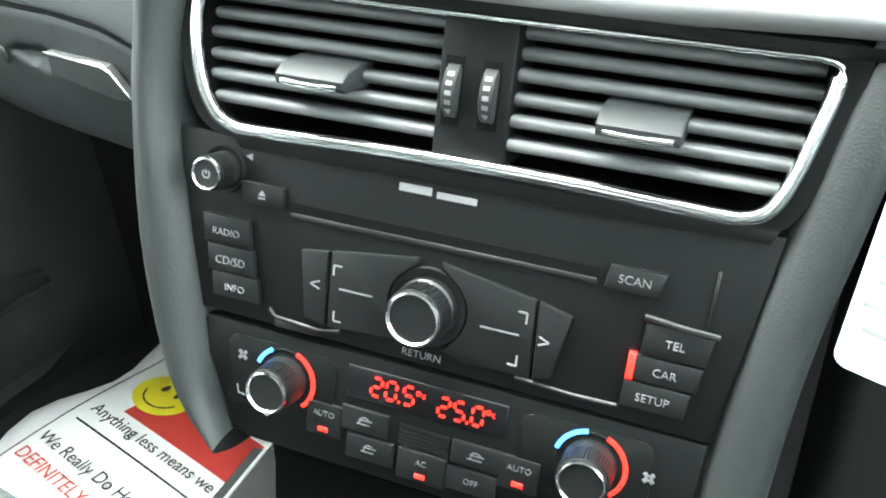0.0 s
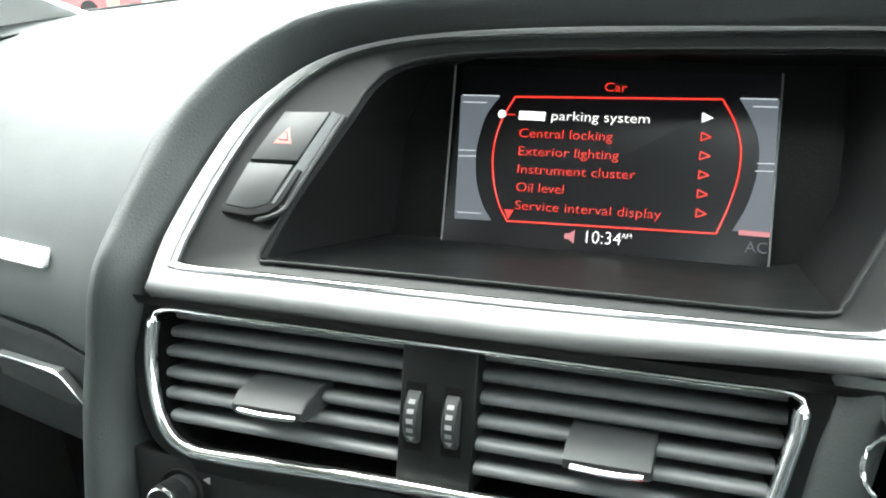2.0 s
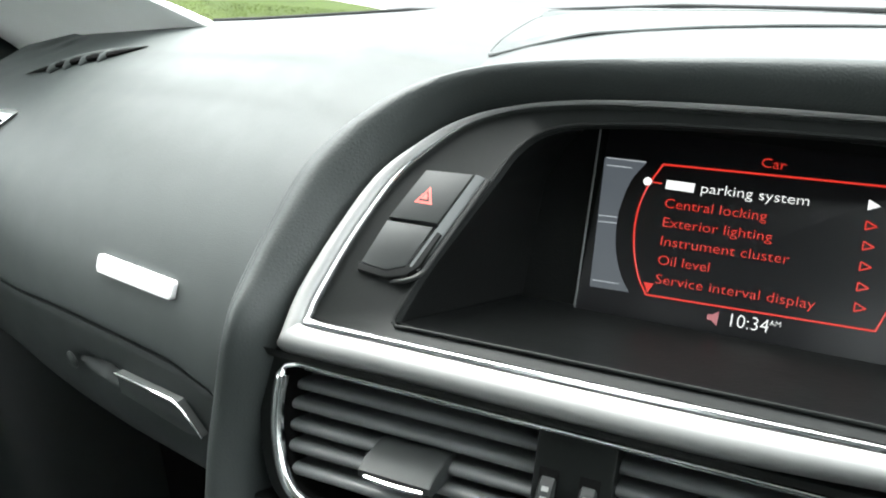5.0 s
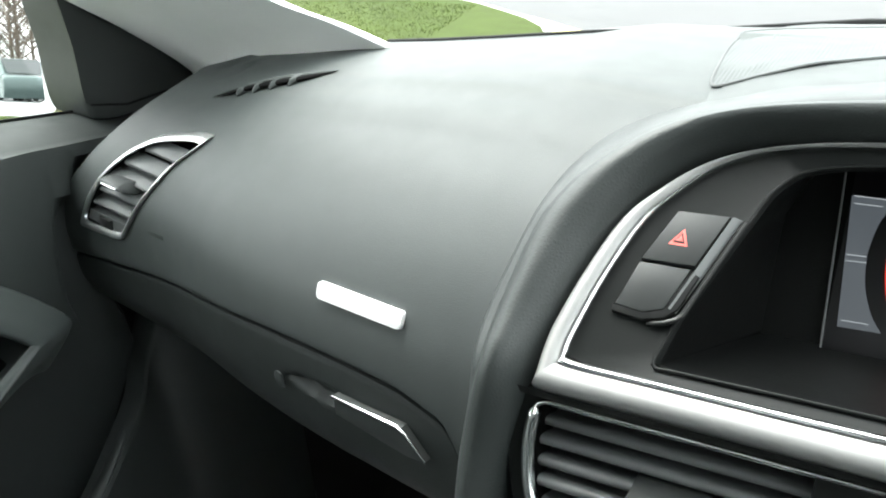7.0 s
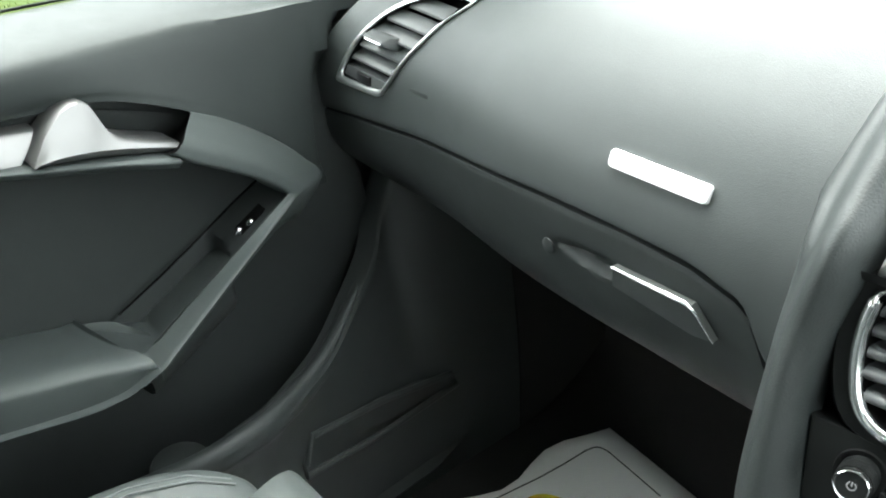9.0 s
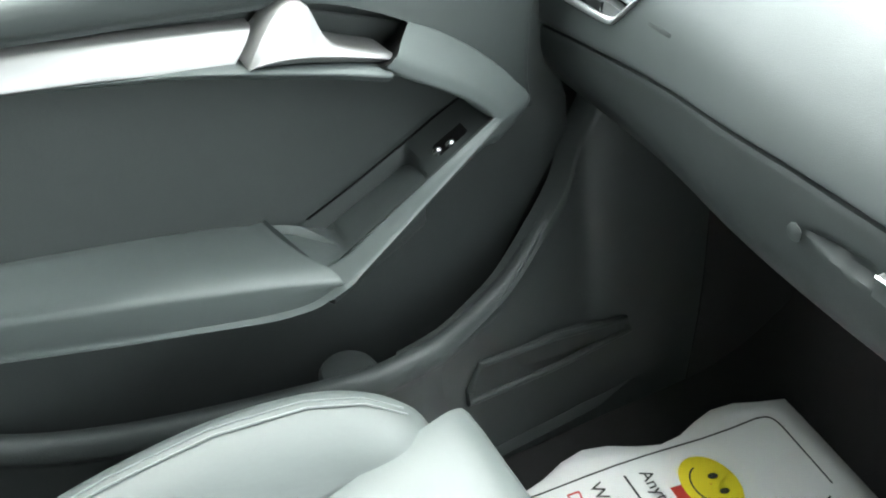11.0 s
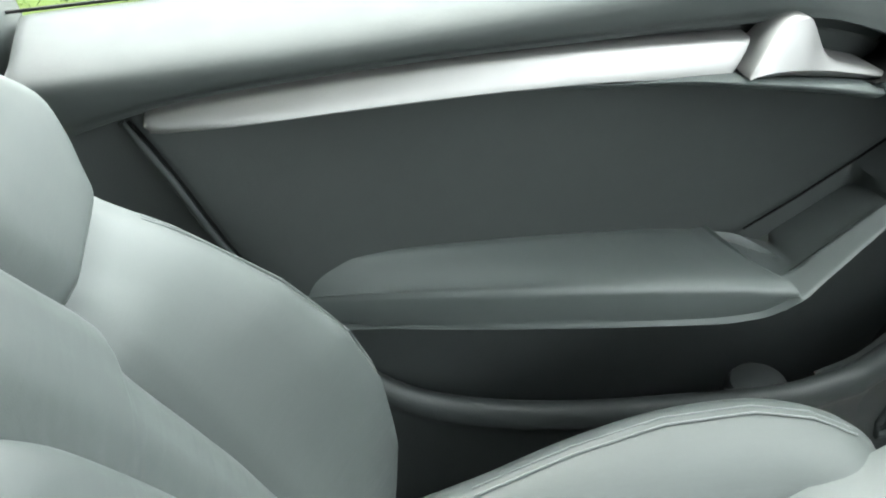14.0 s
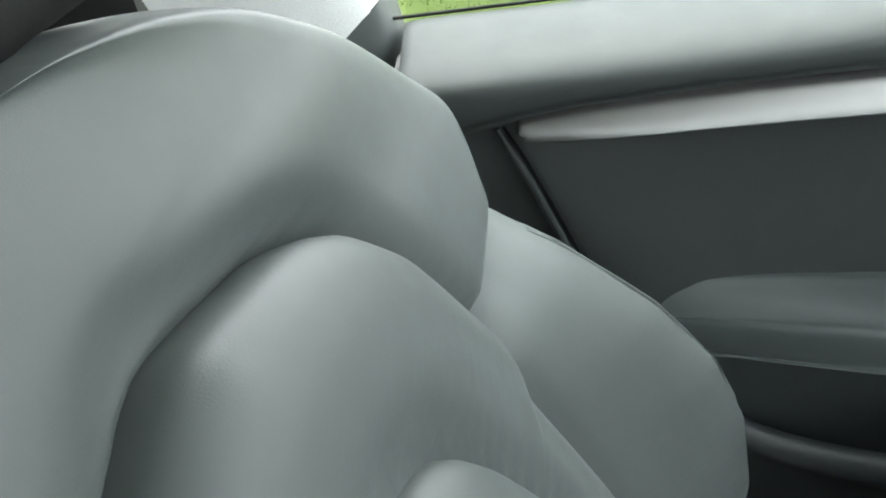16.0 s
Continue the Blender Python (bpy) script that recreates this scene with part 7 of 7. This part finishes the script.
def car_model(name, label, paint, length=4.2):
    car = thing(name, label, "car", "parked cars")
    L = length / 4.2
    prof = [(-2.1, 0.32), (-2.12, 0.62), (-2.02, 0.86), (-1.30, 0.95), (-0.55, 1.38), (0.85, 1.43), (1.55, 1.02), (2.02, 0.92), (2.10, 0.60), (2.05, 0.30)]
    pts = curve_pts([Vector((x * L, z)) for x, z in prof], 4)
    rows = []
    for y, s in ((-0.84, 0.90), (-0.87, 0.97), (-0.80, 1.0), (-0.4, 1.015), (0.4, 1.015), (0.80, 1.0), (0.87, 0.97), (0.84, 0.90)):
        rows.append([(p.x * (1 if abs(y) < 0.85 else 0.985), y * (1 if p.y < 0.95 else 1 - (p.y - 0.95) * 0.42), 0.3 + (p.y - 0.3) * s) for p in pts])
    bm = grid(rows)
    for row in (0, len(rows) - 1):
        bm.verts.ensure_lookup_table()
        bm.faces.new([bm.verts[row * len(pts) + k] for k in range(len(pts))])
    part("body", bm, paint, car)
    for y in (-0.785, 0.785):
        for a, b_ in (((-1.12, 0.98), (-0.55, 1.30)), ((-0.45, 0.98), (0.30, 1.34)), ((0.40, 0.98), (1.25, 1.30))):
            s = 1 if y > 0 else -1
            part("side_window", prism([(a[0] * L, a[1]), (b_[0] * L, a[1]), ((b_[0] - 0.08) * L, b_[1]), ((a[0] + 0.38 * (1 if a[0] < -1 else 0.05)) * L, b_[1])], Matrix(((1, 0, 0, 0), (0, -0.40 * s, 1, y - s * 0.055 + 0.40 * s * 0.98), (0, 1, 0, 0), (0, 0, 0, 1))), -0.01, 0.06 if s > 0 else -0.06), M_CARGLASS, car)
    for x, z0, z1, d in ((-1.45, 0.99, 1.39, 0.78), (1.72, 1.02, 1.41, -0.72)):
        part("screen", grid([[(x * L, -0.62, z0 + 0.01), (x * L, 0.62, z0 + 0.01)], [((x + d) * L, -0.55, z1 + 0.045), ((x + d) * L, 0.55, z1 + 0.045)]]), M_CARGLASS, car)
    for x in (-1.32, 1.28):
        for y in (-0.80, 0.80):
            m = Matrix.Translation((x * L, y, 0.31)) @ pose(0, 0, 0, 90 if y < 0 else -90, 0, 0)
            w = part("wheel", lathe([(0.20, -0.10), (0.31, -0.09), (0.315, 0.06), (0.29, 0.085), (0.20, 0.085)], m, 28), M_TYRE, car)
            part("rim", lathe([(0.205, 0.08), (0.19, 0.06), (0.06, 0.075), (0.0, 0.08)], m, 20), M_SILVERCAR, w)
    for y in (-0.62, 0.62):
        part("lamp", plate(-0.16, 0.16, -0.07, 0.07, Matrix.Translation((-2.06 * L, y, 0.72)) @ pose(0, 0, 0, 0, -90, 0) @ pose(0, 0, 0, 0, 0, 90), -0.05, 0.03, 0.01), M_REDCAR if paint is not M_REDCAR else M_WHITE, car)
    part("number_plate", plate(-0.26, 0.26, -0.055, 0.055, Matrix.Translation((-2.13 * L, 0, 0.55)) @ pose(0, 0, 0, 0, -90, 0) @ pose(0, 0, 0, 0, 0, 90), 0, 0.012, 0), M_YELLOW, car)
    return car


red = car_model("parked_car", "bright red hatchback parked beyond the verge", M_REDCAR, 4.0)
red.matrix_world = Matrix.Translation((-18.8, 26.7, GZ + fall(26.7))) @ pose(0, 0, 0, 0, 0, 212)
copy_thing(red, Matrix.Translation((-23.6, 26.8, GZ + fall(26.8))) @ pose(0, 0, 0, 0, 0, 200))
dark = car_model("parked_car", "dark green estate car parked beyond the verge", M_DARKCAR, 4.5)
dark.matrix_world = Matrix.Translation((-14.6, 28.0, GZ + fall(28.0))) @ pose(0, 0, 0, 0, 0, 210)
silver = car_model("parked_car", "pale green hatchback parked behind on the road", M_PALECAR, 4.3)
silver.matrix_world = Matrix.Translation((-10.4, -28.0, GZ)) @ pose(0, 0, 0, 0, 0, 52)
copy_thing(silver, Matrix.Translation((-12.6, -42.0, GZ)) @ pose(0, 0, 0, 0, 0, 80))
copy_thing(dark, Matrix.Translation((-10.9, -34.5, GZ)) @ pose(0, 0, 0, 0, 0, 78))


def bare_tree(x, y, h, seed):
    rnd = random.Random(seed)
    t = thing("tree", "bare winter tree with thin branches", "tree", "bare trees", at=(x, y, GZ))
    trunk = tube([(x, y, GZ - 0.1), (x + 0.1, y, GZ + h * 0.3), (x + 0.05, y + 0.1, GZ + h * 0.65), (x, y, GZ + h)], [0.16, 0.12, 0.07, 0.01], sides=7)
    part("trunk", trunk, M_BARK, t)
    limbs = []
    for k in range(38):
        z = GZ + h * rnd.uniform(0.22, 0.92)
        a, l = rnd.uniform(0, 6.28), h * rnd.uniform(0.12, 0.30)
        p = Vector((x, y, z))
        q = p + Vector((math.cos(a) * l * 0.6, math.sin(a) * l * 0.6, l * 0.5))
        r = q + Vector((math.cos(a + 0.4) * l * 0.4, math.sin(a + 0.4) * l * 0.4, l * 0.5))
        limbs.append(tube([p, q, r], [0.045, 0.028, 0.006], sides=5))
        for s in (-0.8, 0.7):
            limbs.append(tube([q, q + Vector((math.cos(a + s) * l * 0.4, math.sin(a + s) * l * 0.4, l * 0.35))], [0.02, 0.004], sides=4))
    part("branches", joined(*limbs), M_BARK, t)


for k, (x, y, h) in enumerate(((-21.5, -52, 7.2), (-20.0, -53, 6.4), (-18.6, -54, 7.0), (-17.6, -50, 6.0), (-19.6, -60, 6.2), (-22.6, -58, 7.4), (-16.2, -56, 5.6), (-20.8, -57, 7.6), (-18.0, -58, 7.2), (-23.8, -55, 7.8), (-15.0, -60, 6.4), (-21.8, -64, 8.0), (-17.0, -63, 7.0), (-25.2, -60, 8.2))):
    bare_tree(x, y, h, 20 + k)
